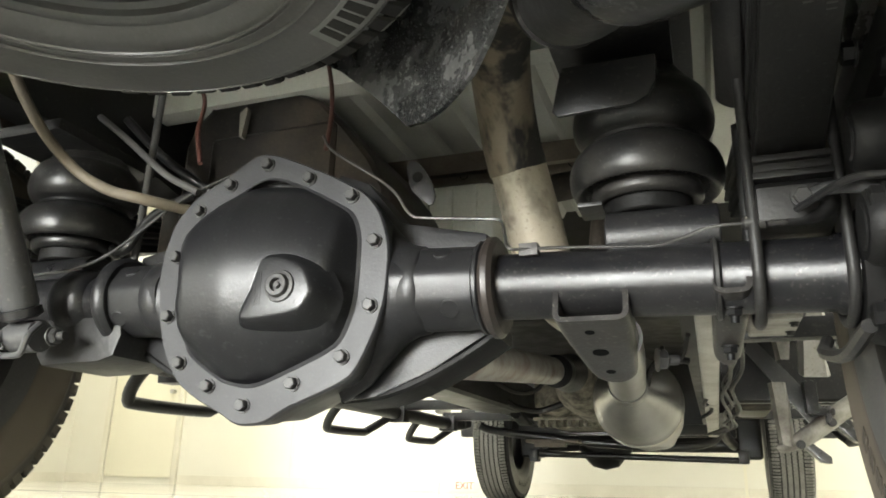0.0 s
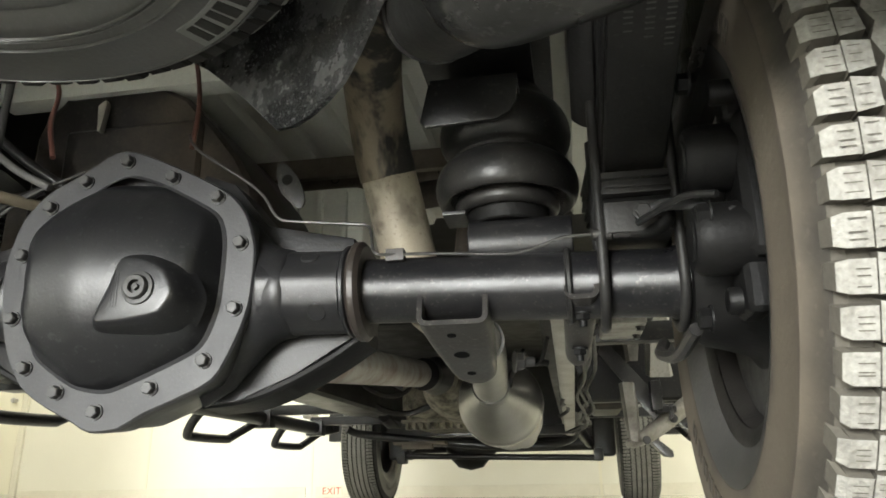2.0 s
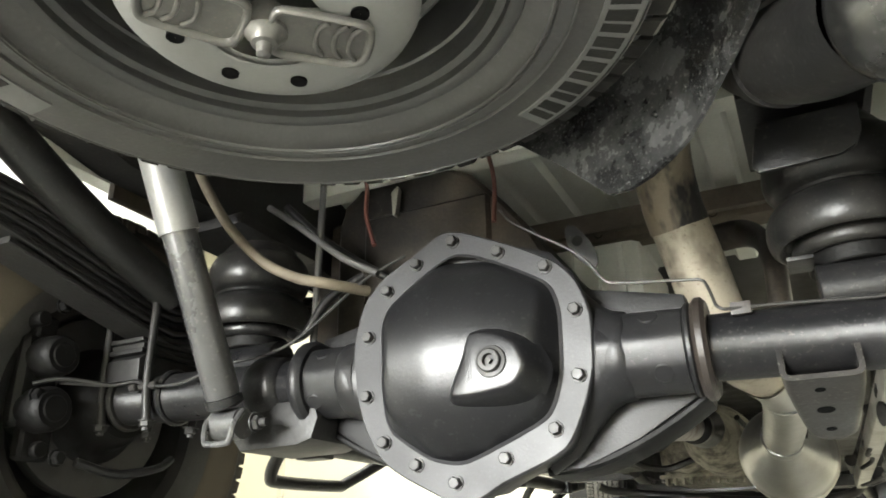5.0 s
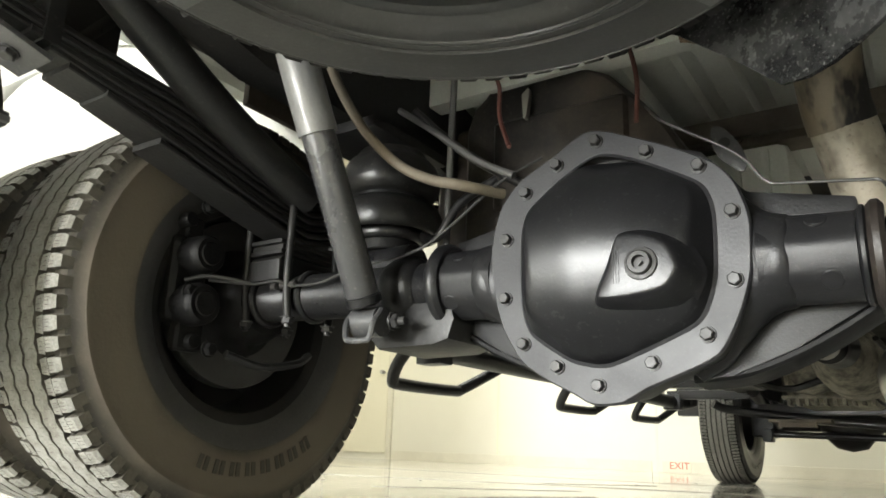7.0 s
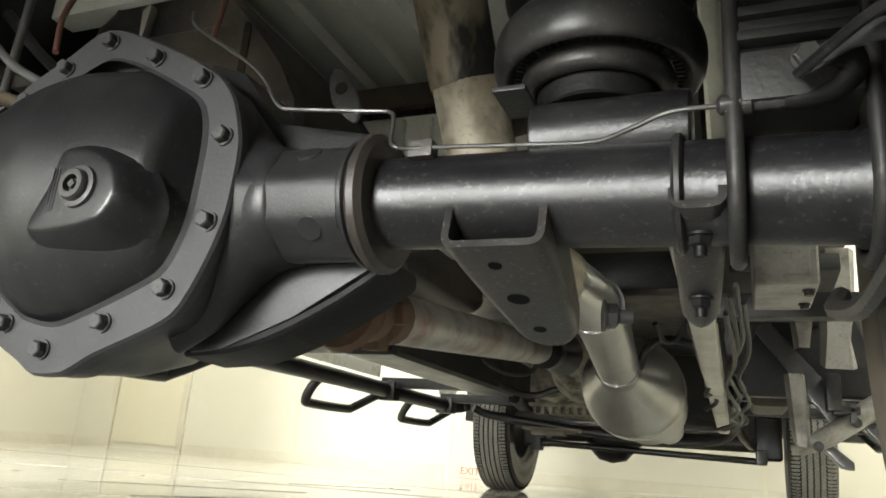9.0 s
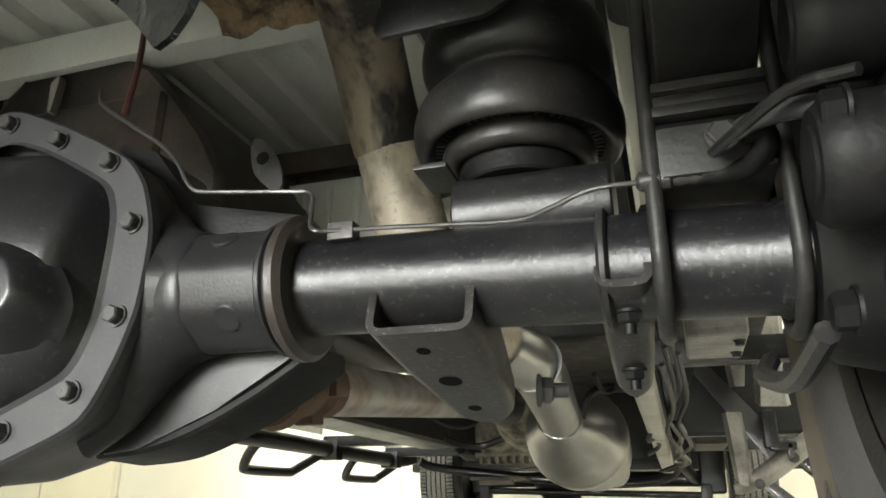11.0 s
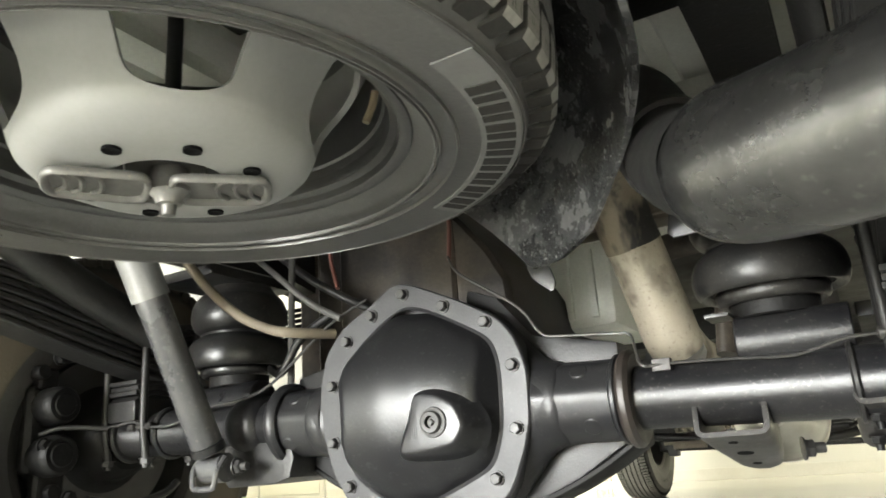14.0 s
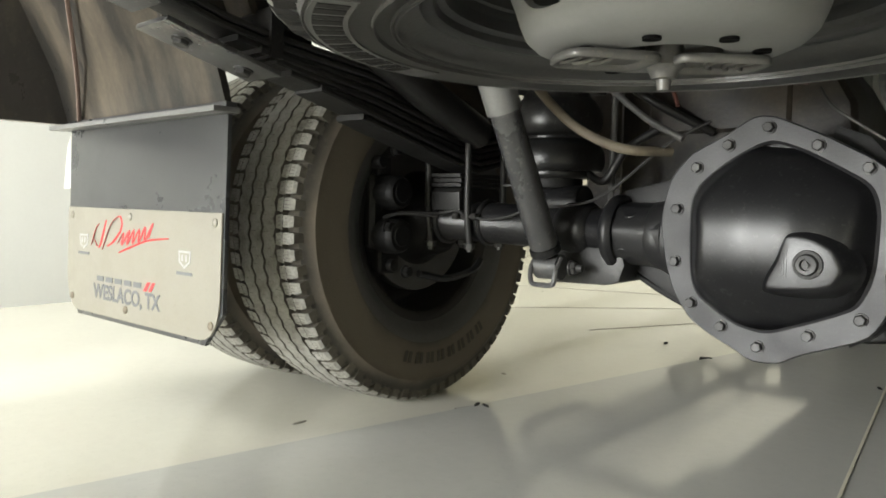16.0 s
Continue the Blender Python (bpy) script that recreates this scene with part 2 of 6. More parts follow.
M_CEIL = mat("white_ceiling_panel", (0.7, 0.7, 0.66), 0.8, 0.0, (0.62, 0.62, 0.58), 1, 0.5, 0.05, 60, 0.02)
# black for flat discs that stand in for the shade inside holes
M_HOLE = mat("painted_hole_black", (0.002, 0.002, 0.002), 0.9, spec=0.1)
M_FLOOR = mat("glossy_cream_floor", (0.67, 0.66, 0.575), 0.085, 0.0, (0.59, 0.575, 0.495), 0.9, 0.7, 0.010, 40, 0.02, (0.36, 0.34, 0.30), 0.10, spec=0.5, rvar=0.04, detail=10)
M_JOINT = mat("dirty_floor_joint", (0.26, 0.245, 0.21), 0.5, fine=0.1)
M_BASE = mat("scuffed_baseboard", (0.66, 0.63, 0.52), 0.5, 0.0, (0.5, 0.47, 0.37), 2, 0.7, 0.05, 60, 0.03)
M_CARRIER = mat("scuffed_carrier_steel", (0.13, 0.127, 0.12), 0.46, 0.4, (0.04, 0.037, 0.034), 18, 0.6, 0.1, 200, 0.06, (0.26, 0.21, 0.16), 0.25)
M_SIDELET = mat("dark_raised_letter", (0.045, 0.039, 0.031), 0.6, 0.0, (0.075, 0.064, 0.05), 12, 0.7, 0.2, 160, 0.1, spec=0.3)
M_SEAM = mat("faded_pink_seam", (0.26, 0.19, 0.165), 0.6, 0.0, (0.18, 0.13, 0.11), 9, 0.5)
# grimy black set extra dark, with the shade on hubs and undersides in its colour
M_HUB = mat("grimy_shaded_black", (0.005, 0.005, 0.005), 0.55, 0.0, (0.013, 0.012, 0.011), 9, 0.6, 0.3, 160, 0.08, spec=0.18)
# the M_FLAP rubber again, darkened because less light reaches the right flap
M_FLAPR = mat("dim_side_flap_rubber", (0.022, 0.0225, 0.024), 0.52, 0.0, (0.04, 0.039, 0.037), 4, 0.6, 0.1, 200, 0.06, (0.10, 0.095, 0.085), 0.12, spec=0.4)
M_SHAFT = mat("rust_bloomed_shaft_steel", (0.36, 0.355, 0.335), 0.42, 0.3, (0.15, 0.06, 0.028), 9, 0.85, 0.1, 200, 0.08, hi=0.68)
M_CREAM = mat("dusty_pale_bracket_paint", (0.29, 0.28, 0.25), 0.5, 0.0, (0.10, 0.09, 0.075), 8, 0.95, 0.15, 160, 0.08, (0.10, 0.07, 0.045), 0.4, hi=0.66)
M_FLANK = mat("grimy_tread_flank", (0.115, 0.106, 0.088), 0.85, 0.0, (0.055, 0.051, 0.043), 20, 0.7, 0.3, 200, 0.1, spec=0.2)
M_WEB = mat("matt_black_casting", (0.013, 0.013, 0.0135), 0.42, 0.0, (0.024, 0.0235, 0.023), 7, 0.5, 0.2, 300, 0.06, (0.10, 0.095, 0.09), 0.05, spec=0.26, rvar=0.05)
M_LEAF = mat("black_leaf_steel", (0.013, 0.0128, 0.0125), 0.45, 0.0, (0.030, 0.028, 0.026), 9, 0.6, 0.25, 160, 0.08, (0.10, 0.095, 0.088), 0.12, spec=0.32)
M_STENCIL = mat("worn_grey_stencil", (0.06, 0.058, 0.055), 0.6, 0.0, (0.02, 0.02, 0.02), 60, 0.9)
M_INSUL = mat("torn_brown_insulation", (0.24, 0.17, 0.10), 0.8, 0.0, (0.02, 0.016, 0.012), 14, 0.95, 0.6, 100, 0.2, (0.4, 0.36, 0.28), 0.3, lo=0.44, hi=0.58)
M_PANEL = mat("glossy_grey_floor_panel", (0.53, 0.53, 0.50), 0.09, 0.0, (0.46, 0.46, 0.43), 1.2, 0.6, 0.008, 40, 0.02, (0.30, 0.29, 0.27), 0.08, rvar=0.04)
M_FENDER = bpy.data.materials.new("thin_white_fibreglass")
M_FENDER.use_nodes = True
_n, _l = M_FENDER.node_tree.nodes, M_FENDER.node_tree.links
_t = _n.new("ShaderNodeBsdfTranslucent")
_t.inputs[0].default_value = (0.85, 0.86, 0.84, 1)
_d = _n["Principled BSDF"]
_d.inputs["Base Color"].default_value = (0.80, 0.80, 0.77, 1)
_x = _n.new("ShaderNodeMixShader")
_x.inputs[0].default_value = 0.5
_l.new(_d.outputs[0], _x.inputs[1])
_l.new(_t.outputs[0], _x.inputs[2])
_l.new(_x.outputs[0], _n["Material Output"].inputs[0])
M_SIGNRED = mat("faded_red_letters", (0.55, 0.12, 0.08), 0.6, fine=0.05)
M_LAMP = bpy.data.materials.new("lit_tube_diffuser")
M_LAMP.use_nodes = True
M_LAMP.node_tree.nodes["Principled BSDF"].inputs["Emission Color"].default_value = (1, 0.97, 0.88, 1)
M_LAMP.node_tree.nodes["Principled BSDF"].inputs["Emission Strength"].default_value = 3.0


# ---- builders ----
def part(name, bm, material, parent=None, label="", smooth=40):
    """Links a bmesh as one mesh object under a thing or a part."""
    bmesh.ops.recalc_face_normals(bm, faces=bm.faces)
    me = bpy.data.meshes.new(name)
    bm.to_mesh(me)
    bm.free()
    if smooth:
        me.shade_smooth()
        me.set_sharp_from_angle(angle=radians(smooth))
    for k in (material if isinstance(material, (list, tuple)) else [material]):
        me.materials.append(k)
    ob = new(name, me)
    if parent:
        ob.parent = parent
    if label:
        ob["label"] = label
    return ob


def thing(name, label, category, group="", kind="", at=(0, 0, 0)):
    ob = new(name)
    ob.location = at
    ob.empty_display_size = 0.1
    return tagged(ob, label, category, group, kind)


def quad_ring(bm, rings, closed=True, cap0=False, cap1=False, mi=0):
    """Skins a list of rings of vertices, all of one length."""
    vs = [[bm.verts.new(p) for p in r] for r in rings]
    k = len(vs[0])
    for a, b in zip(vs, vs[1:]):
        for i in range(k if closed else k - 1):
            j = (i + 1) % k
            f = bm.faces.new((a[i], a[j], b[j], b[i]))
            f.material_index = mi
    for flag, r in ((cap0, vs[0]), (cap1, vs[-1])):
        if flag:
            bm.faces.new(r).material_index = mi
    return vs


def lathe(bm, profile, m=Matrix(), seg=48, mi=0, cap=False, a0=0.0, a1=360.0):
    """Turns (along, radius) pairs round the x axis of m."""
    full = a1 - a0 >= 359.9
    angles = [radians(a0 + (a1 - a0) * i / seg) for i in range(seg if full else seg + 1)]
    rings = [[m @ Vector((x, r * math.cos(a), r * math.sin(a))) for a in angles] for x, r in profile]
    quad_ring(bm, rings, full, cap, cap, mi)
    return bm


def rounded(points, n=6):
    """A smooth line through points (Catmull-Rom)."""
    p = [Vector(q) for q in points]
    p = [p[0] * 2 - p[1]] + p + [p[-1] * 2 - p[-2]]
    out = []
    for i in range(1, len(p) - 2):
        for k in range(n):
            t = k / n
            a, b, c, d = p[i - 1 : i + 3]
            out.append(0.5 * (2 * b + (c - a) * t + (2 * a - 5 * b + 4 * c - d) * t * t + (3 * b - a - 3 * c + d) * t**3))
    out.append(p[-2])
    return out


def pipe(bm, points, r, seg=10, n=6, caps=True, mi=0, flat=1.0):
    """A round tube along a line; r may be a list of radii."""
    line = rounded(points, n) if n > 1 else [Vector(p) for p in points]
    k = len(line)
    up = None
    rings = []
    for i, p in enumerate(line):
        d = (line[min(i + 1, k - 1)] - line[max(i - 1, 0)]).normalized()
        if up is None:
            up = d.orthogonal().normalized()
        up = (up - d * up.dot(d)).normalized()
        side = d.cross(up)
        rad = r if not isinstance(r, (list, tuple)) else float(np.interp(i / (k - 1), np.linspace(0, 1, len(r)), r))
        rings.append([p + (up * math.cos(2 * math.pi * j / seg) * flat + side * math.sin(2 * math.pi * j / seg)) * rad for j in range(seg)])
    quad_ring(bm, rings, True, caps, caps, mi)
    return bm


def box(bm, x0, x1, y0, y1, z0, z1, bev=0.0, m=Matrix(), seg=2, mi=0):
    c = bmesh.ops.create_cube(bm, size=1)["verts"]
    for v in c:
        v.co = Vector((x0 + (v.co.x + 0.5) * (x1 - x0), y0 + (v.co.y + 0.5) * (y1 - y0), z0 + (v.co.z + 0.5) * (z1 - z0)))
    es = {e for v in c for e in v.link_edges}
    fs = {f for v in c for f in v.link_faces}
    for f in fs:
        f.material_index = mi
    if bev:
        res = bmesh.ops.bevel(bm, geom=list(es), offset=bev, segments=seg, affect="EDGES", profile=0.7)
        c = list({v for v in res["verts"]} | {v for v in c if v.is_valid})
        c = list({v for f in res["faces"] for v in f.verts} | {v for v in c if v.is_valid})
        more = set(c)
        for v in c:
            more |= {w for e in v.link_edges for w in e.verts}
        c = list(more)
    for v in c:
        v.co = m @ v.co
    return bm


def prism(bm, outline, h0, h1, m=Matrix(), bev=0.0, axis="y", mi=0, seg=2):
    """An outline of (u, v) raised from h0 to h1 along an axis: y gives (u, h, v), z gives (u, v, h), x gives (h, u, v)."""
    put = {"y": lambda u, v, h: (u, h, v), "z": lambda u, v, h: (u, v, h), "x": lambda u, v, h: (h, u, v)}[axis]
    b2 = bmesh.new()
    a = [b2.verts.new(put(u, v, h0)) for u, v in outline]
    b = [b2.verts.new(put(u, v, h1)) for u, v in outline]
    k = len(a)
    b2.faces.new(a), b2.faces.new(b)
    for i in range(k):
        b2.faces.new((a[i], a[(i + 1) % k], b[(i + 1) % k], b[i]))
    bmesh.ops.recalc_face_normals(b2, faces=b2.faces)
    if bev:
        es = [e for e in b2.edges if e.calc_face_angle(0) > 0.5]
        bmesh.ops.bevel(b2, geom=es, offset=bev, segments=seg, affect="EDGES", profile=0.7)
    for v in b2.verts:
        v.co = m @ v.co
    for f in b2.faces:
        f.material_index = mi
    tmp = bpy.data.meshes.new("tmp")
    b2.to_mesh(tmp)
    b2.free()
    bm.from_mesh(tmp)
    bpy.data.meshes.remove(tmp)
    return bm


def hexbolt(bm, m, r=0.0085, h=0.009, washer=True, stud=0.0):
    """A hex head whose shank points along the local -x of m; the head stands on x = 0."""
    if washer:
        lathe(bm, [(0, 0.001), (0, r * 1.32), (0.0022, r * 1.28), (0.0024, r * 0.9)], m, 20)
    b0 = 0.002 if washer else 0.0
    lathe(bm, [(b0, r * 1.08), (h * 0.86, r * 1.08), (h, r * 0.9), (h, 0.0005)], m, 6)
    if stud:
        lathe(bm, [(h, r * 0.6), (h + stud, r * 0.58), (h + stud, 0.0005)], m, 12)
    return bm


TOREAR = Matrix.Rotation(radians(-90), 4, "Z")     # local x looks to the rear (-y)
DOWNX = Matrix.Rotation(radians(90), 4, "Y")       # local x looks down


def at(x, y, z, turn=Matrix()):
    return Matrix.Translation((x, y, z)) @ turn


def axle_z(x):
    """Height of the rear axle's middle line, which sits a little lower on the right."""
    return 0.396 - 0.027 * x

# ---- the room ----
X0, X1, Y0, Y1, H = -6.6, 5.2, -7.0, 6.0, 3.95


def slab(name, x0, x1, y0, y1, z0, z1, material, label="", category="", bev=0.0):
    bm = bmesh.new()
    box(bm, x0, x1, y0, y1, z0, z1, bev)
    return tagged(part(name, bm, material, smooth=0), label, category, kind="structure")


slab("floor", X0 - 0.2, X1 + 0.2, Y0 - 0.2, Y1 + 0.2, -0.12, 0.0, M_FLOOR, "glossy cream coated workshop floor with faint joints", "floor")
slab("ceiling", X0 - 0.2, X1 + 0.2, Y0 - 0.2, Y1 + 0.2, H, H + 0.12, M_CEIL, "plain white ceiling over the workshop", "ceiling")
slab("wall_north", X0 - 0.2, X1 + 0.2, Y1, Y1 + 0.2, 0, H, M_WALL, "cream painted wall in front of the truck", "wall")
slab("wall_west", X0 - 0.2, X0, 1.4, Y1, 0, H, M_WALL, "cream painted side wall of the workshop", "wall")
slab("wall_partition", -3.07, -2.87, Y0, 1.4, 0, H, M_WALLW, "white painted partition wall beside the truck", "wall")
slab("wall_return", X0, -3.07, 1.2, 1.4, 0, H, M_WALL, "cream painted return wall", "wall")
slab("wall_east", X1, X1 + 0.2, Y0, Y1, 0, H, M_WALL, "cream painted side wall of the workshop", "wall")
bm = bmesh.new()
for a, b, c, d in ((-2.87, -2.65, 0, H), (-0.45, X1 + 0.2, 0, H), (-2.65, -0.45, 3.3, H)):
    box(bm, a, b, Y0 - 0.2, Y0, c, d)
tagged(part("wall_south", bm, M_WALL, smooth=0), "cream wall with a wide open bay door", "wall", kind="structure")

# wall panel joints, a flush door, and a baseboard on the far wall
wall = bpy.data.objects["wall_north"]
for x in (-3.6, -1.9, 0.78, 2.4):
    bm = bmesh.new()
    box(bm, x - 0.012, x + 0.012, Y1 - 0.006, Y1 + 0.01, 0.0, H)
    part("cover_strip", bm, M_DOORP, wall, smooth=0)
door = thing("door_1", "flush cream painted door in the far wall", "door", kind="structure", at=(-5.55, Y1, 0))
bm = bmesh.new()
box(bm, -0.46, 0.46, -0.02, 0.03, 0.07, 2.1, 0.004)
part("door_leaf", bm, M_DOORP, door)
bm = bmesh.new()
for a, b, c, d in ((-0.54, -0.475, 0, 2.18), (0.475, 0.54, 0, 2.18), (-0.54, 0.54, 2.115, 2.18)):
    box(bm, a, b, -0.035, 0.03, c, d, 0.004)
part("door_frame", bm, M_BASE, door)
bm = bmesh.new()
lathe(bm, [(0, 0.001), (0, 0.022), (0.03, 0.02), (0.045, 0.027), (0.06, 0.024), (0.062, 0.001)], at(0.39, -0.02, 1.0, TOREAR), 20)
part("door_knob", bm, M_ZINC, door)
for i, (x0, x1) in enumerate(((X0, -6.1), (-5.0, -1.95), (-1.85, 0.76), (0.8, X1))):
    slab("baseboard", x0, x1, Y1 - 0.014, Y1 - 0.002, 0.0, 0.10, M_BASE, "scuffed cream baseboard along the wall", "baseboard", 0.003)
slab("baseboard", X0 + 0.002, X0 + 0.014, 1.41, Y1 - 0.02, 0.0, 0.10, M_BASE, "scuffed cream baseboard along the wall", "baseboard", 0.003)

# floor joints: shallow dirty strips
floor = bpy.data.objects["floor"]


def joint(a, b, w=0.006, top=0.0015, material=M_JOINT):
    a, b = Vector((*a, top)), Vector((*b, top))
    d = (b - a).normalized()
    s = Vector((-d.y, d.x, 0)) * w / 2
    bm = bmesh.new()
    quad_ring(bm, [[a - s, a + s, a + s - Vector((0, 0, 0.003)), a - s - Vector((0, 0, 0.003))], [b - s, b + s, b + s - Vector((0, 0, 0.003)), b - s - Vector((0, 0, 0.003))]], True, True, True)
    return part("floor_joint", bm, material, floor, smooth=0)


joint((-0.66, -0.03), (0.85, 4.4), 0.005)
joint((-6.5, 0.72), (-0.05, 2.62), 0.014)
joint((-6.5, 2.9), (-0.5, 3.35), 0.012)
# panel past the seam; its grey partly stands in for the truck's dark reflection
bm = bmesh.new()
prism(bm, [(-0.64, 0.03), (-0.31, 1.58), (1.9, 0.9), (1.9, -1.6), (-0.985, -1.6)], 0.0, 0.0025, axis="z")
part("floor_panel", bm, M_PANEL, floor, "glossy grey panel let into the floor", 0)
joint((-1.50, 1.32), (-0.90, 1.91), 0.006)
joint((-0.955, 1.08), (-0.70, 1.59), 0.004)
joint((0.105, -0.12), (-0.02, 1.2), 0.005, 0.0045, M_BASE)
joint((-1.3, 2.4), (-0.9, 2.87), 0.006)
for x, y, q in ((-0.641, 0.024, 0.3), (-0.622, 0.03, 1.2), (-0.470, 0.885, 0.2), (-0.455, 0.90, 2.0), (-0.648, 1.038, 0.0), (0.0, 0.852, 0.5)):
    bm = bmesh.new()
    lathe(bm, [(0, 0.0005), (0, 1), (0.0052, 0.8), (0.006, 0.0005)], at(x, y, 0.0, Matrix.Rotation(q, 4, "Z") @ Matrix.Rotation(radians(-90), 4, "Y")) @ Matrix.Diagonal((1, 0.016, 0.005, 1)), 9)
    part("floor_chip", bm, M_GROOVE, floor)
rng = random.Random(4)
for i in range(46):
    bm = bmesh.new()
    x, y = rng.uniform(-4.5, 1.0), rng.uniform(-0.6, 5.5)
    lathe(bm, [(0, 0.0005), (0, 1), (0.0022, 0.8), (0.003, 0.0005)], at(x, y, 0.0, Matrix.Rotation(radians(-90), 4, "Y")) @ Matrix.Diagonal((1, rng.uniform(0.005, 0.02), rng.uniform(0.004, 0.010), 1)), 9)
    o = part("floor_chip", bm, M_JOINT, floor)

# ceiling lights: unseen fixtures, added for the lamps that fill the room
proto = None
for lx, ly in LAMPS:
    if proto is None:
        proto = thing("fill_ceiling_light", "assumed white ceiling light, out of view, with a long lit diffuser", "ceiling light", "ceiling lights", at=(lx, ly, H))
        bm = bmesh.new()
        box(bm, -0.3, 0.3, -1.15, 1.15, -0.07, 0.0, 0.01)
        part("housing", bm, M_CEIL, proto)
        bm = bmesh.new()
        box(bm, -0.26, 0.26, -1.11, 1.11, -0.085, -0.071, 0.004)
        part("diffuser", bm, M_LAMP, proto, "lit white diffuser")
    else:
        copy_thing(proto, pose(lx, ly, H))

# the low exit lettering on the far wall
sign = thing("exit_sign", "low cream exit plate with faded red letters", "sign", at=(-1.69, Y1 - 0.018, 0.062))
bm = bmesh.new()
box(bm, -0.10, 0.10, -0.008, 0.0, -0.048, 0.048, 0.003)
part("plate", bm, M_DOORP, sign)


def lettering(text, size, material, parent, m, depth=0.0015, name="lettering", spread=1.0, shear=0.0, bold=0.0):
    c = bpy.data.curves.new("txt", "FONT")
    c.body, c.size, c.extrude, c.align_x, c.align_y, c.space_character, c.shear = text, size, depth, "CENTER", "CENTER", spread, shear
    c.offset = bold
    t = new("txt", c)
    bpy.context.view_layer.update()
    me = bpy.data.meshes.new_from_object(t.evaluated_get(bpy.context.evaluated_depsgraph_get()))
    bpy.data.objects.remove(t)
    me.materials.clear()
    me.materials.append(material)
    o = new(name, me)
    o.parent = parent
    o.matrix_local = m
    return o


lettering("EXIT", 0.090, M_SIGNRED, sign, at(0, -0.0095, 0, Matrix.Rotation(radians(90), 4, "X")))

# ---- the truck ----
truck = thing("pickup_truck", "underside of a dual rear wheel pickup truck with black chassis parts", "pickup truck")

# rear axle: tube and housing
bm = bmesh.new()


def axle_line(x):
    return Vector((x, -0.006, axle_z(x)))


def axle_lathe(bm, prof, seg=48):
    rings = [[axle_line(x) + Vector((0, r * math.cos(2 * math.pi * k / seg), r * math.sin(2 * math.pi * k / seg))) for k in range(seg)] for x, r in prof]
    quad_ring(bm, rings, True, True, True)


axle_lathe(bm, [(0.10, 0.030), (0.165, 0.040), (0.19, 0.044), (0.22, 0.045), (0.29, 0.046), (0.31, 0.0425), (0.70, 0.0425), (0.705, 0.046), (0.76, 0.046)])
axle_lathe(bm, [(-0.10, 0.030), (-0.165, 0.040), (-0.19, 0.044), (-0.22, 0.045), (-0.285, 0.046), (-0.30, 0.0425), (-0.70, 0.0425), (-0.705, 0.046), (-0.76, 0.046)])
axle = part("rear_axle", bm, M_TUBE, truck, "black painted rear axle tube")


def neck(x0, x1, a0, a1, seg=64):
    """A cast neck with eight soft flats."""
    bm = bmesh.new()
    rings = []
    for i in range(9):
        x = x0 + (x1 - x0) * i / 8
        a = a0 + (a1 - a0) * (i / 8) ** 0.6
        row = []
        for k in range(seg):
            t = 2 * math.pi * k / seg
            d = sum(max(0.0, math.cos(t - math.radians(14) - math.pi * j / 4)) ** 14 for j in range(8)) ** (1 / 14)
            row.append(axle_line(x) + Vector((0, a / d * math.cos(t), a / d * math.sin(t))))
        rings.append(row)
    quad_ring(bm, rings, True, True, True)
    return part("cast_neck", bm, M_CAST, axle, "", 60)


neck(0.184, 0.291, 0.0570, 0.0545)
for s in (1, -1):
    bm = bmesh.new()
    rows = []
    for x, ry, rz in ((0.10, 0.044, 0.150), (0.135, 0.046, 0.128), (0.155, 0.048, 0.104), (0.172, 0.051, 0.084), (0.186, 0.0545, 0.070), (0.200, 0.0575, 0.0620), (0.215, 0.0585, 0.0590), (0.222, 0.054, 0.054)):
        rows.append([axle_line(s * x) + Vector((0, ry * math.cos(2 * math.pi * k / 48), rz * math.sin(2 * math.pi * k / 48))) for k in range(48)])
    quad_ring(bm, rows, True, True, True)
    part("neck_flare", bm, M_CAST, axle, "", 60)
neck(-0.188, -0.279, 0.0570, 0.0550)


def collar(x0, x1, r, material, name="weld_collar", bulge=0.004):
    bm = bmesh.new()
    axle_lathe(bm, [(x0, r * 0.8), (x0, r - bulge), (x0 + (x1 - x0) * 0.3, r), (x1 - (x1 - x0) * 0.3, r), (x1, r - bulge), (x1, r * 0.8)])
    return part(name, bm, material, axle)


collar(0.292, 0.302, 0.061, M_CAST, "tube_seat")
collar(0.302, 0.320, 0.066, M_RUSTRING, bulge=0.006)
collar(0.574, 0.583, 0.049, M_LEAF, "saddle_strap")
collar(-0.302, -0.278, 0.069, M_CAST, "tube_seat", 0.006)
collar(-0.365, -0.355, 0.048, M_CAST)
collar(-0.60, -0.588, 0.050, M_TUBE)
collar(-0.716, -0.702, 0.054, M_TUBE)

# differential carrier
OUTLINE = [(-0.036, 0.597), (0.0, 0.592), (0.077, 0.556), (0.140, 0.519), (0.166, 0.487), (0.181, 0.437), (0.178, 0.369), (0.163, 0.320), (0.133, 0.268), (0.048, 0.232),
           (0.012, 0.213), (-0.028, 0.211), (-0.052, 0.224), (-0.097, 0.246), (-0.133, 0.271), (-0.161, 0.316), (-0.177, 0.366), (-0.185, 0.436), (-0.170, 0.501), (-0.136, 0.541), (-0.082, 0.570)]
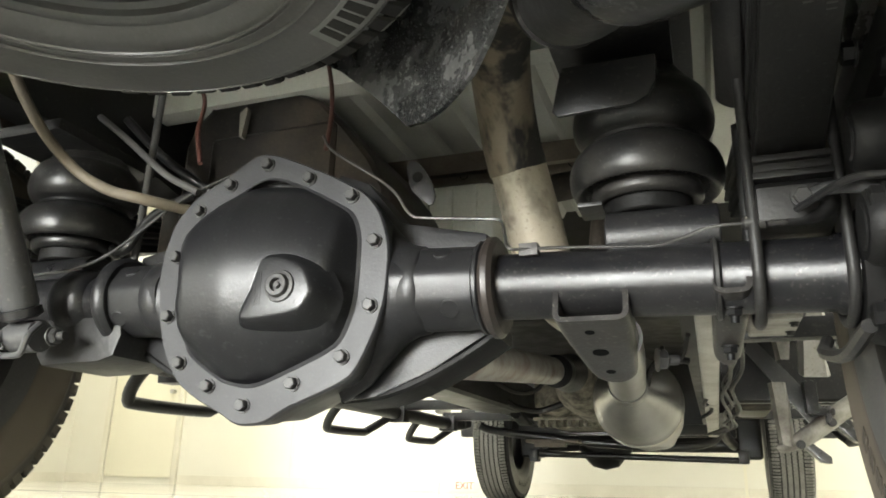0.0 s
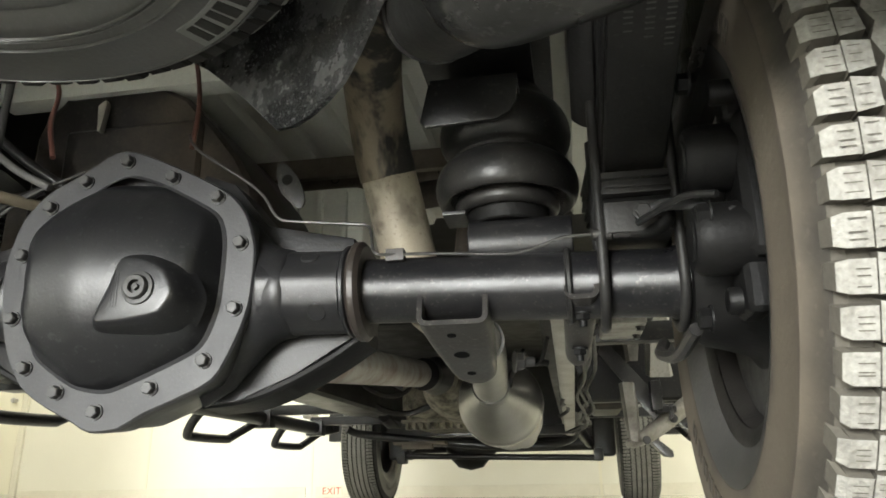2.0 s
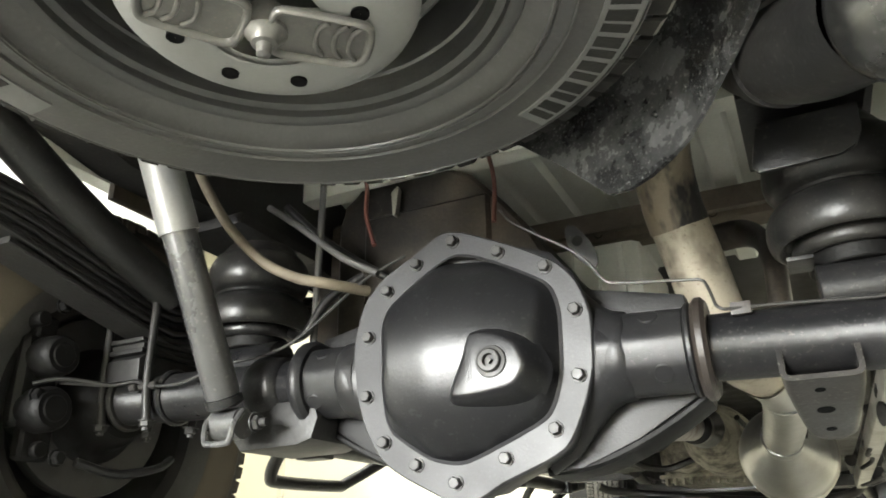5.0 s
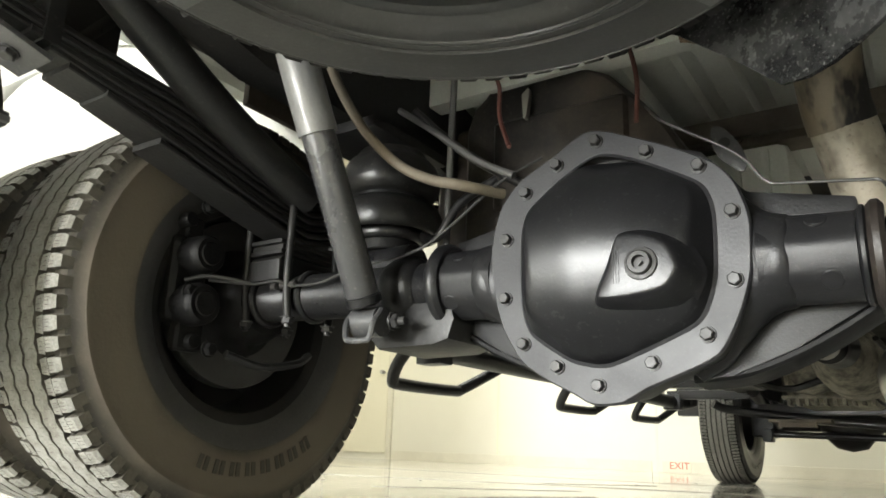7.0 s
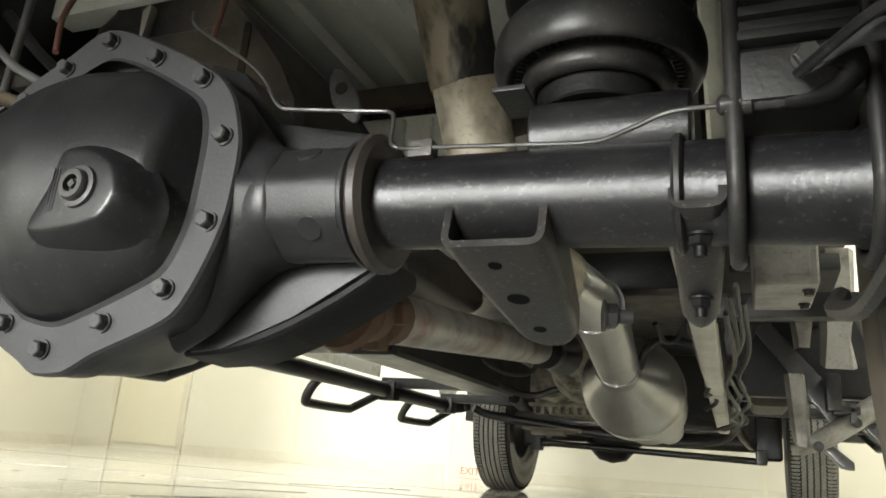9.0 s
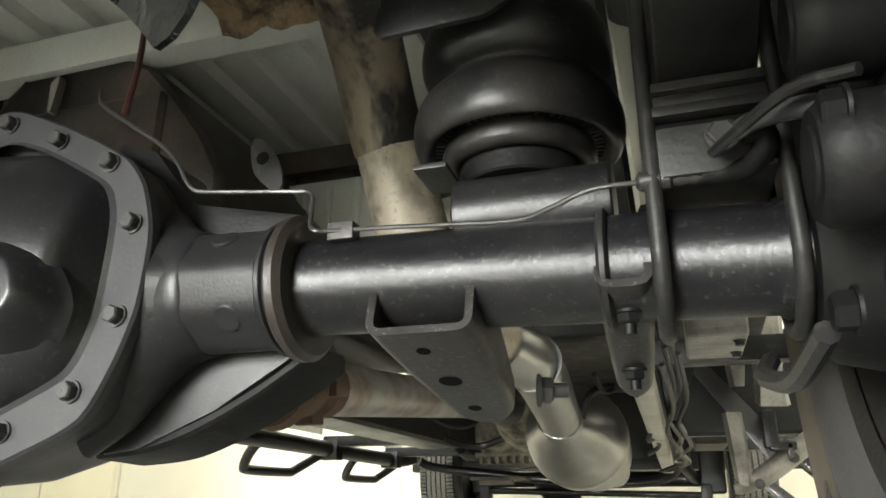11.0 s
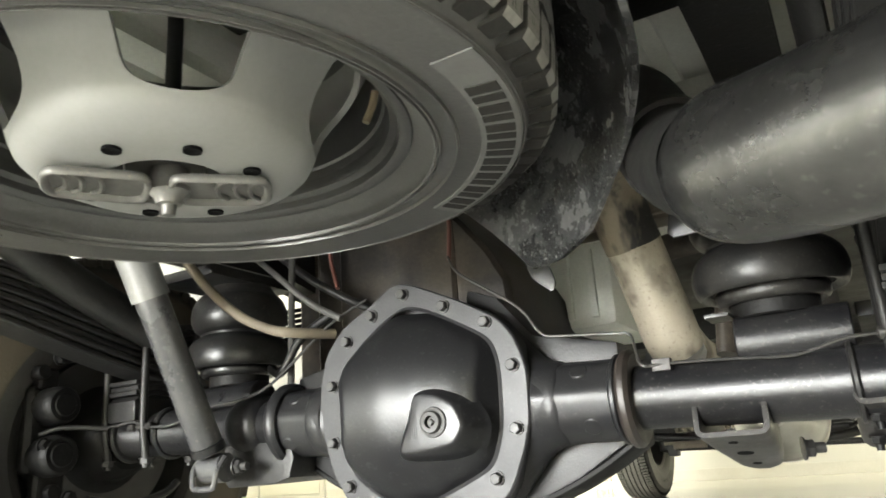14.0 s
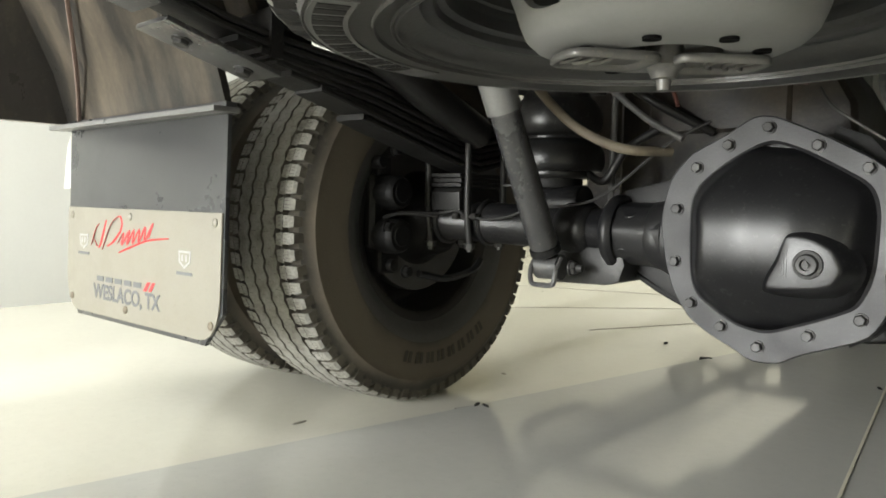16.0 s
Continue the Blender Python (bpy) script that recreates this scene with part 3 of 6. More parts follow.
INNER = [(-0.015, 0.553), (0.039, 0.537), (0.116, 0.493), (0.132, 0.470), (0.137, 0.440), (0.135, 0.375), (0.127, 0.340), (0.107, 0.309), (0.02, 0.271), (-0.012, 0.263), (-0.055, 0.272), (-0.108, 0.306), (-0.122, 0.328), (-0.128, 0.361), (-0.130, 0.440), (-0.125, 0.470), (-0.114, 0.490), (-0.075, 0.523)]


def smooth_loop(pts, n=4, tension=0.5):
    k = len(pts)
    out = []
    for i in range(k):
        a, b, c, d = (Vector(pts[(i + j - 1) % k]) for j in range(4))
        for s in range(n):
            t = s / n
            m0, m1 = (c - a) * tension, (d - b) * tension
            out.append((2 * t**3 - 3 * t * t + 1) * b + (t**3 - 2 * t * t + t) * m0 + (-2 * t**3 + 3 * t * t) * c + (t**3 - t * t) * m1)
    return out


LOOP = smooth_loop(OUTLINE, 4, 0.33)
ILOOP = smooth_loop(INNER, 5, 0.38)
CX, CZ = 0.0, 0.405


def ring_of(loop, k, y, cx=CX, cz=CZ, kz=None):
    return [Vector((cx + (p.x - cx) * k, y, cz + (p.y - cz) * (kz or k))) for p in loop]


bm = bmesh.new()
quad_ring(bm, [ring_of(LOOP, 0.985, -0.047), ring_of(LOOP, 0.985, -0.02), ring_of(LOOP, 0.965, -0.015), ring_of(LOOP, 0.93, 0.05), ring_of(LOOP, 0.82, 0.12), ring_of(LOOP, 0.62, 0.18, 0.02, 0.40), ring_of(LOOP, 0.40, 0.24, 0.05, 0.385), ring_of(LOOP, 0.32, 0.33, 0.07, 0.37), ring_of(LOOP, 0.30, 0.36, 0.07, 0.37)], True, True, True)
part("carrier_housing", bm, M_WEB, axle, "rough black cast differential housing")
for s in (1, -1):
    e = 0.0 if s > 0 else 0.012
    bm = bmesh.new()
    prism(bm, [(s * x, z + e) for x, z in ((0.06, 0.40), (0.12, 0.335), (0.146, 0.36), (0.295, 0.358), (0.300, 0.338), (0.21, 0.285), (0.13, 0.252), (0.09, 0.248), (0.04, 0.30))], 0.02, 0.095, bev=0.006)
    part("lower_web", bm, M_WEB, axle)
    bm = bmesh.new()
    strap = rounded([(0.304, 0.0, 0.336 + e), (0.26, 0.0, 0.308 + e), (0.21, 0.0, 0.282 + e), (0.165, 0.0, 0.264 + e), (0.13, 0.0, 0.256 + e), (0.08, 0.0, 0.252 + e)], 4)
    rings = []
    for p in strap:
        k = (p.x - 0.08) / 0.224
        rings.append([Vector((s * p.x, yy, p.z + zz)) for yy, zz in ((0.023, -0.003), (0.027, -0.007), (0.094, -0.010), (0.10, -0.004), (0.10, 0.006), (0.094, 0.010), (0.027, 0.007), (0.023, 0.003))])
    quad_ring(bm, rings, True, True, True)
    # darker than the web: the shade of its underside is put into the colour
    part("web_rim", bm, M_HUB, axle)
    bm = bmesh.new()
    prism(bm, [(s * x, z) for x, z in ((0.03, 0.45), (0.06, 0.585), (0.11, 0.565), (0.165, 0.497 + e), (0.292, 0.47 + e), (0.292, 0.42 + e))], 0.012, 0.10, bev=0.006)
    part("upper_web", bm, M_WEB, axle)
    for x, turn in ((0.262, 40), (0.250, -44)):
        bm = bmesh.new()
        lathe(bm, [(-0.006, 0.0130), (0.0010, 0.0128), (0.0022, 0.0115), (0.0022, 0.0005)], at(s * x, -0.006, axle_z(s * x), Matrix.Rotation(radians(turn), 4, "X")) @ at(0, -0.0545, 0, TOREAR), 20)
        part("cast_boss", bm, M_CAST, axle)

# differential cover
bm = bmesh.new()
# the flange lies between the outer loop and the inner loop, matched by angle
def by_angle(loop, k=96):
    ang = [math.atan2(p.y - CZ, p.x - CX) for p in loop]
    out = []
    for i in range(k):
        a = -math.pi + 2 * math.pi * i / k
        best = None
        for j in range(len(loop)):
            p, q = loop[j], loop[(j + 1) % len(loop)]
            d = Vector((math.cos(a), math.sin(a)))
            e = q - p
            den = d.x * e.y - d.y * e.x
            if abs(den) < 1e-12:
                continue
            w = Vector((p.x - CX, p.y - CZ))
            t = (w.x * e.y - w.y * e.x) / den
            u = (w.x * d.y - w.y * d.x) / den
            if t > 0 and -1e-6 <= u <= 1.000001:
                best = t if best is None else max(best, t)
        out.append(Vector((CX + best * math.cos(a), CZ + best * math.sin(a))))
    return out


LO, LI = by_angle(LOOP), by_angle(ILOOP)
quad_ring(bm, [ring_of(LO, 0.985, -0.046), ring_of(LO, 1.0, -0.049), ring_of(LO, 1.0, -0.059), ring_of(LO, 0.988, -0.0625), ring_of(LI, 1.035, -0.0625), ring_of(LI, 1.0, -0.066)], True)
cover = part("differential_cover", bm, M_FLANGE, axle, "grey worn flange of the differential cover", 30)


def drum(x, z):
    """How far the ring gear's drum reaches back at (x, z)."""
    r = float(np.interp(x, [-0.15, -0.100, -0.093, -0.03, 0.04, 0.09, 0.15], [0.098, 0.1285, 0.1305, 0.1325, 0.1265, 0.115, 0.092]))
    d = abs(z - CZ)
    return -math.sqrt(max(r * r - d * d * 0.72, 0.0016))


bm = bmesh.new()
rings = []
KS = [1.006, 0.99, 0.975, 0.955, 0.93, 0.90, 0.87, 0.83, 0.78, 0.72, 0.65, 0.57, 0.48, 0.38, 0.28, 0.18, 0.08]
for k in KS:
    row = []
    for p in LI:
        x, z = CX + (p.x - CX) * k, CZ + (p.y - CZ) * k
        edge = (1.006 - k) * math.hypot(p.x - CX, p.y - CZ)
        wall_y = -0.0632 - 1.9 * edge
        far = drum(x, z)
        soft = 0.004
        t = min(1, max(0, 0.5 + (far - wall_y) / (2 * soft)))
        row.append(Vector((x, wall_y * (1 - t) + far * t + soft * t * (1 - t) if wall_y > far - 9 else far, z)))
    rings.append(row)
quad_ring(bm, rings, True, False, True)
part("dome", bm, M_COVER, cover, "satin black domed cover", 60)
# filler boss: a flat tab that runs out of the drum, round at its free end, with sloping flanks
FACE = [(0.036, 0.411), (0.029, 0.379), (0.013, 0.340), (0.058, 0.340), (0.092, 0.347), (0.105, 0.368), (0.094, 0.394), (0.068, 0.409)]
FOOT = [(0.036, 0.421), (0.014, 0.380), (-0.004, 0.328), (0.056, 0.318), (0.108, 0.326), (0.132, 0.367), (0.114, 0.407), (0.070, 0.426)]
face_loop, foot_loop = smooth_loop(FACE, 6, 0.36), smooth_loop(FOOT, 6, 0.42)
PAD_Y = -0.1312
rings = []
for i in range(13):
    t = i / 12
    k = t ** 0.85
    row = []
    for f, g in zip(face_loop, foot_loop):
        low = drum(g.x, g.y) + 0.007
        row.append(Vector((g.x + (f.x - g.x) * k, low + (PAD_Y - low) * math.sin(t * math.pi / 2) ** 1.15, g.y + (f.y - g.y) * k)))
    rings.append(row)
bm = bmesh.new()
quad_ring(bm, rings, True, False, False)
part("boss_flank", bm, M_COVER, cover, "", 60)
bm = bmesh.new()
quad_ring(bm, [[Vector((p.x, PAD_Y, p.y)) for p in face_loop], [Vector((0.06 + (p.x - 0.06) * 0.93, PAD_Y - 0.0006, 0.375 + (p.y - 0.375) * 0.93)) for p in face_loop]], True, False, True)
part("filler_boss", bm, M_COVER, cover, "flat satin pad round the filler plug", 50)
bm = bmesh.new()
lathe(bm, [(0, 0.021), (0.004, 0.020), (0.005, 0.0155), (0.009, 0.0150), (0.011, 0.0135), (0.011, 0.0085), (0.004, 0.0080), (0.004, 0.0003)], at(0.066, -0.1312, 0.375, TOREAR), 32)
lathe(bm, [(0.0045, 0.0045), (0.010, 0.0045), (0.010, 0.0003)], at(0.066, -0.1312, 0.375, TOREAR), 4)
part("filler_plug", bm, M_BOLT, cover, "steel filler plug with a square socket")
for k in range(3):
    bm = bmesh.new()
    box(bm, 0.0305 + k * 0.0035, 0.0313 + k * 0.0035, -0.1323, -0.1315, 0.352 + k * 0.001, 0.396, 0.0)
    part("stamped_bar", bm, M_CAST, cover, smooth=0)
BOLTS = [(-0.015, 0.578), (0.056, 0.548), (0.124, 0.514), (0.161, 0.447), (0.159, 0.360), (0.123, 0.295), (0.054, 0.263), (-0.018, 0.236), (-0.076, 0.262), (-0.127, 0.295), (-0.157, 0.362), (-0.156, 0.450), (-0.125, 0.518), (-0.075, 0.553)]
for x, z in BOLTS:
    bm = bmesh.new()
    hexbolt(bm, at(x, -0.0625, z, TOREAR) @ Matrix.Rotation(rng.uniform(0, 1), 4, "X"), 0.0078, 0.0115)
    part("cover_bolt", bm, M_BOLT, cover, smooth=25)
# pinion yoke and shaft
bm = bmesh.new()
lathe(bm, [(0, 0.062), (0.02, 0.066), (0.035, 0.05), (0.05, 0.045), (0.06, 0.045)], at(0.07, 0.345, 0.368, Matrix.Rotation(radians(90), 4, "Z")), 28, cap=True)
part("pinion_yoke", bm, M_RUST, axle, "rust brown pinion yoke")


# brackets on the right tube
def channel(name, top, bot, w0, w1, arm, material, holes=(), tube=True):
    """A folded channel: a sloping face plate with two arms that reach up behind the tube."""
    (x0, y0, z0), (x1, y1, z1) = top, bot
    t, rad = 0.0065, 0.012
    bm = bmesh.new()
    A, B = Vector((x0, y0, z0)), Vector((x1, y1, z1))
    d = (B - A).normalized()
    up = Vector((0, -d.z, d.y)).normalized()
    if up.z < 0:
        up = -up
    rings = []
    for k in (0.0, 0.012, 0.03, 0.06, 0.12, 0.25, 0.4, 0.6, 0.75, 0.86, 0.93, 0.97, 1.0):
        w = w0 + (w1 - w0) * max(0.0, (k - 0.15) / 0.85) ** 1.3
        if k > 0.9:
            w *= 1 - 0.35 * ((k - 0.9) / 0.1) ** 2
        a = arm * float(np.interp(k, [0, 0.012, 0.03, 0.06, 0.12, 0.3, 1], [0.80, 0.93, 1.0, 1.02, 1.0, 0.85, 0.4]))
        c = A + (B - A) * k
        half = w / 2
        prof = []
        for off in (0.0, t):
            r_ = max(rad - off, 0.002)
            hx = half - off
            side = [(-hx, a), (-hx, off + r_)] + [(-hx + r_ - r_ * math.cos(q), off + r_ - r_ * math.sin(q)) for q in (0.5, 1.0, 1.57)]
            line = side + [(-px, pz) for px, pz in reversed(side)]
            prof.append(line)
        loop = prof[0] + prof[1][::-1]
        rings.append([c + Vector((px, 0, 0)) + (Vector((0, 0.25, 1)).normalized() if k < 0.2 else up) * pz for px, pz in loop])
    quad_ring(bm, rings, True, True, True)
    o = part(name, bm, material, axle, "scuffed black folded steel bracket")
    d = Vector((x1 - x0, y1 - y0, z1 - z0)).normalized()
    nrm = Vector((0, d.z, -d.y)).normalized()
    if nrm.z > 0:
        nrm = -nrm
    for hx, hk, hr in holes:
        c = Vector((x0, y0, z0)) + (Vector((x1, y1, z1)) - Vector((x0, y0, z0))) * hk + Vector((hx, 0, 0))
        q = nrm.to_track_quat("X", "Z").to_matrix().to_4x4()
        # a dark disc on the plate paints the hole's shade
        bm = bmesh.new()
        lathe(bm, [(-0.003, hr), (0.0006, hr), (0.0006, hr * 0.5), (0.0006, 0.0003)], Matrix.Translation(c) @ q, 16)
        part("hole", bm, M_HOLE, axle)
    return o


channel("link_bracket", (0.4355, -0.054, 0.328), (0.440, 0.150, 0.282), 0.088, 0.058, 0.064, M_BRACKET, ((-0.006, 0.16, 0.006), (-0.004, 0.47, 0.0105), (-0.002, 0.80, 0.0065)))
channel("shock_bracket", (0.593, -0.052, 0.352), (0.585, 0.145, 0.300), 0.042, 0.034, 0.036, M_BRACKET)
bm = bmesh.new()
hexbolt(bm, at(0.497, 0.115, 0.306, Matrix.Rotation(0.3, 4, "Z")), 0.012, 0.014, stud=0.014)
part("bracket_bolt", bm, M_BOLT, axle)
for x, y, z in ((0.593, -0.018, 0.342), (0.588, 0.085, 0.316)):
    bm = bmesh.new()
    hexbolt(bm, at(x, y, z, DOWNX), 0.0085, 0.010, stud=0.008)
    part("shock_nut", bm, M_HUB, axle)

# brake line over the housing and along the tube
bm = bmesh.new()
pipe(bm, [(0.042, -0.012, 0.640), (0.066, -0.030, 0.607), (0.110, -0.034, 0.574), (0.150, -0.035, 0.546), (0.176, -0.036, 0.522), (0.192, -0.037, 0.497), (0.203, -0.037, 0.486), (0.215, -0.036, 0.483), (0.26, -0.031, 0.479), (0.308, -0.026, 0.475), (0.319, -0.026, 0.473), (0.325, -0.029, 0.466), (0.331, -0.040, 0.445), (0.335, -0.048, 0.430), (0.342, -0.050, 0.424), (0.352, -0.046, 0.424), (0.40, -0.040, 0.424), (0.46, -0.040, 0.420), (0.515, -0.043, 0.416), (0.545, -0.052, 0.420), (0.575, -0.060, 0.427), (0.612, -0.060, 0.428)], 0.0021, 8, 5)
part("brake_line", bm, M_LINE, axle, "thin bare steel brake line")
bm = bmesh.new()
box(bm, 0.350, 0.374, -0.046, -0.030, 0.416, 0.432, 0.002)
part("line_clip", bm, M_RUSTRING, axle)
bm = bmesh.new()
lathe(bm, [(0, 0.004), (0.003, 0.0075), (0.012, 0.0075), (0.013, 0.006), (0.017, 0.006), (0.018, 0.0085), (0.024, 0.0085), (0.026, 0.006), (0.031, 0.0075), (0.036, 0.006), (0.041, 0.0075), (0.046, 0.006), (0.05, 0.006)], at(0.608, -0.060, 0.428), 10, cap=True)
part("line_fitting", bm, M_LINE, axle, "brass and steel brake line fitting")
bm = bmesh.new()
pipe(bm, [(0.655, -0.060, 0.428), (0.672, -0.062, 0.427), (0.688, -0.066, 0.430), (0.697, -0.074, 0.438), (0.694, -0.082, 0.446), (0.682, -0.086, 0.446)], [0.0078, 0.0085, 0.0092, 0.0088], 10, 5)
part("hose_elbow", bm, M_HUB, axle, "black rubber hose elbow")
bm = bmesh.new()
hexbolt(bm, at(0.668, -0.092, 0.441, TOREAR), 0.009, 0.008)
part("hose_bolt", bm, M_BOLT, axle, smooth=25)
bm = bmesh.new()
pipe(bm, [(0.676, -0.090, 0.442), (0.690, -0.105, 0.443), (0.712, -0.138, 0.430), (0.728, -0.165, 0.412), (0.745, -0.185, 0.398)], [0.0068, 0.007, 0.007, 0.009], 10, 5)
part("brake_hose", bm, M_SHOCK, axle, "dusty flexible brake hose")
bm = bmesh.new()
pipe(bm, [(-0.13, 0.0, 0.60), (-0.2, -0.02, 0.56), (-0.30, -0.045, 0.475), (-0.37, -0.05, 0.452), (-0.45, -0.055, 0.445), (-0.53, -0.062, 0.422), (-0.60, -0.064, 0.424), (-0.64, -0.062, 0.436), (-0.68, -0.08, 0.43), (-0.73, -0.14, 0.43)], 0.0027, 8, 5)
part("brake_line", bm, M_BOLT, axle, "thin dark brake line")
bm = bmesh.new()
for x in (-0.600, -0.625, -0.648):
    lathe(bm, [(0, 0.004), (0.002, 0.0068), (0.014, 0.0068), (0.016, 0.004)], at(x, -0.063, 0.425), 8, cap=True)
part("line_fitting", bm, M_LINE, axle)


# spring seats, spring packs, U-bolts: one set a side
def spring_side(s):
    e = 0.012 if s < 0 else 0.0
    sx = 0.665 * s
    bm = bmesh.new()
    prism(bm, [(-0.070, 0.0), (0.070, 0.0), (0.072, 0.038), (0.062, 0.048), (-0.060, 0.048), (-0.072, 0.038)], sx - 0.040, sx + 0.040, at(0, 0, 0.425 + e), 0.005, "x")
    part("spring_seat", bm, M_LEAF, axle, "black block between axle and leaf spring")
    for k in range(3):
        part("seat_pad", box(bmesh.new(), sx - 0.041 + 0.0015 * k, sx + 0.041 - 0.001 * k, -0.070 + 0.004 * k, 0.075, 0.4745 + 0.0098 * k + e, 0.4830 + 0.0098 * k + e, 0.002), M_LEAF, axle)
    spr = part("leaf_spring", box(bmesh.new(), sx - 0.04, sx + 0.04, -0.07, 0.07, 0.495 + e, 0.503 + e, 0.002), M_LEAF, truck, "long black pack of leaf springs")
    for k in range(8):
        back = ((0.34, 0.44, 0.50, 0.53, 0.56, 0.60, 1.0, 1.0) if s < 0 else (0.66, 0.66, 0.66, 0.66, 0.78, 0.9, 1.0, 1.0))[k]
        n = 24
        bm = bmesh.new()
        rings = []
        for i in range(n + 1):
            y = -back + (back + min(back, 0.8)) * i / n
            z = 0.505 + e + k * 0.0142 + 0.26 * abs(y) ** 1.1 + (0.012 if k < 2 else 0.0) * abs(y)
            if s < 0 and y < -0.3:
                z -= 0.048 * min(k, 6) / 6 * min(1.0, (-y - 0.3) / 0.3)
            wob = 0.0025 * math.sin(k * 2.4 + s)
            rings.append([Vector((sx - 0.035 + wob, y, z)), Vector((sx + 0.035 + wob, y, z)), Vector((sx + 0.037 + wob, y, z + 0.002)), Vector((sx + 0.037 + wob, y, z + 0.0085)), Vector((sx + 0.035 + wob, y, z + 0.0105)), Vector((sx - 0.035 + wob, y, z + 0.0105)), Vector((sx - 0.037 + wob, y, z + 0.0085)), Vector((sx - 0.037 + wob, y, z + 0.002))])
        quad_ring(bm, rings, True, True, True)
        part("leaf", bm, M_LEAF, spr, smooth=20)
    bm = bmesh.new()
    lathe(bm, [(-0.045, 0.03), (-0.045, 0.045), (0.045, 0.045), (0.045, 0.03), (0.04, 0.03), (0.04, 0.0005)], at(sx, -1.02, 0.86 + e), 24)
    part("spring_eye", bm, M_CHASSIS, spr)
    if s > 0:
        for dx, r in ((-0.045, 0.0066), (0.046, 0.0062)):
            c = axle_line(sx + dx)
            bend = [c + Vector((0, -0.054 * math.cos(radians(a)), -0.055 * math.sin(radians(a)))) for a in range(0, 181, 15)]
            bm = bmesh.new()
            pipe(bm, [(sx + dx, -0.062, 0.66), (sx + dx, -0.061, 0.50), *bend, (sx + dx, 0.05, 0.50), (sx + dx, 0.05, 0.60)], r, 12, 2)
            part("u_bolt", bm, M_LEAF, spr)
        bm = bmesh.new()
        box(bm, sx - 0.062, sx - 0.032, -0.078, -0.048, 0.64, 0.672, 0.004)
        part("u_bolt_block", bm, M_LEAF, spr)
    else:
        for y in (-0.062, 0.062):
            for dx in (-0.055, 0.055):
                bm = bmesh.new()
                pipe(bm, [(sx + dx, y * 0.85, 0.364), (sx + dx, y, 0.432), (sx + dx, y, 0.512), (sx + dx, y, 0.612)], 0.0075, 10, 3)
                part("u_bolt", bm, M_LEAF, spr)
                bm = bmesh.new()
                hexbolt(bm, at(sx + dx, y * 0.85, 0.368, DOWNX), 0.0105, 0.012, stud=0.006)
                part("u_bolt_nut", bm, M_BOLT, spr, smooth=25)
    if s > 0:
        # rows of stencilled marks too worn to read
        for col, (x0, y0, y1) in enumerate(((0.646, -0.300, -0.262), (0.667, -0.298, -0.255), (0.687, -0.330, -0.240))):
            bm = bmesh.new()
            y = y0
            while y < y1:
                z = 0.505 + 0.26 * abs(y) ** 1.1 + 0.012 * abs(y)
                box(bm, x0, x0 + 0.009, y, y + 0.0042, z - 0.0006, z + 0.001, 0.0)
                y += 0.0068 + 0.003 * (int(y * 1000) % 3 == 0)
            tagged(part("stencil", bm, M_STENCIL, spr, "faint grey worn stencil", 0), kind="stuff")
    # clamp and hanger near the rear end
    bm = bmesh.new()
    box(bm, sx - 0.043, sx + 0.043, -0.545, -0.520, 0.665 + e, 0.745 + e, 0.004)
    part("leaf_clamp", bm, M_CHASSIS, spr)
    m = at(sx, -0.62, 0.682 + e, Matrix.Rotation(radians(-15), 4, "X"))
    bm = bmesh.new()
    box(bm, -0.045, 0.045, -0.10, 0.10, -0.020, -0.012, 0.002, m)
    box(bm, -0.045, 0.045, -0.30, -0.11, 0.0, 0.008, 0.002, m)
    o = part("spring_plate", bm, M_SHOCK, spr, "grey plate bolted under the spring")
    for y in (-0.05, 0.06):
        bm = bmesh.new()
        hexbolt(bm, m @ at(0.0, y, -0.020, DOWNX), 0.012, 0.01)
        part("plate_bolt", bm, M_BOLT, spr, smooth=25)
    # strut from the spring up to the frame
    bm = bmesh.new()
    if s < 0:
        pipe(bm, [(-0.612, -0.03, 0.60), (-0.610, -0.225, 0.675), (-0.605, -0.39, 0.755), (-0.60, -0.57, 0.86)], 0.040, 16, 4, flat=0.85)
    else:
        pipe(bm, [(0.612, -0.02, 0.60), (0.610, -0.20, 0.675), (0.605, -0.36, 0.755), (0.60, -0.55, 0.86)], 0.02, 14, 4, flat=0.5)
    part("spring_strut", bm, M_LEAF, truck, "flat black strut beside the spring")
    # caliper and hub parts inside the wheel
    bm = bmesh.new()
    lathe(bm, [(0.72, 0.066), (0.735, 0.078), (0.76, 0.084), (0.79, 0.094), (0.80, 0.108), (0.83, 0.110), (0.84, 0.09)], at(0, -0.004, axle_z(s * 0.75), Matrix.Diagonal((s, 1, 1, 1))), 40, cap=True)
    hub = part("wheel_hub", bm, M_HUB, truck, "black hub and brake shield inside the wheel")
    bm = bmesh.new()
    lathe(bm, [(0.800, 0.10), (0.800, 0.166), (0.803, 0.168), (0.824, 0.168), (0.827, 0.166), (0.827, 0.10)], at(0, -0.004, axle_z(s * 0.75), Matrix.Diagonal((s, 1, 1, 1))), 48)
    part("brake_disc", bm, M_BOLT, hub, "dull steel brake disc")
    for dz, rr in ((0.060, 0.036), (-0.030, 0.038)):
        bm = bmesh.new()
        lathe(bm, [(0.704, 0.001), (0.704, rr * 0.55), (0.706, rr * 0.6), (0.706, rr * 0.82), (0.712, rr * 0.95), (0.722, rr), (0.79, rr * 1.04), (0.80, rr * 0.9)], at(0, -0.158, 0.412 + dz, Matrix.Diagonal((s, 1, 1, 1))), 28, cap=True)
        part("caliper_piston", bm, M_HUB, hub)
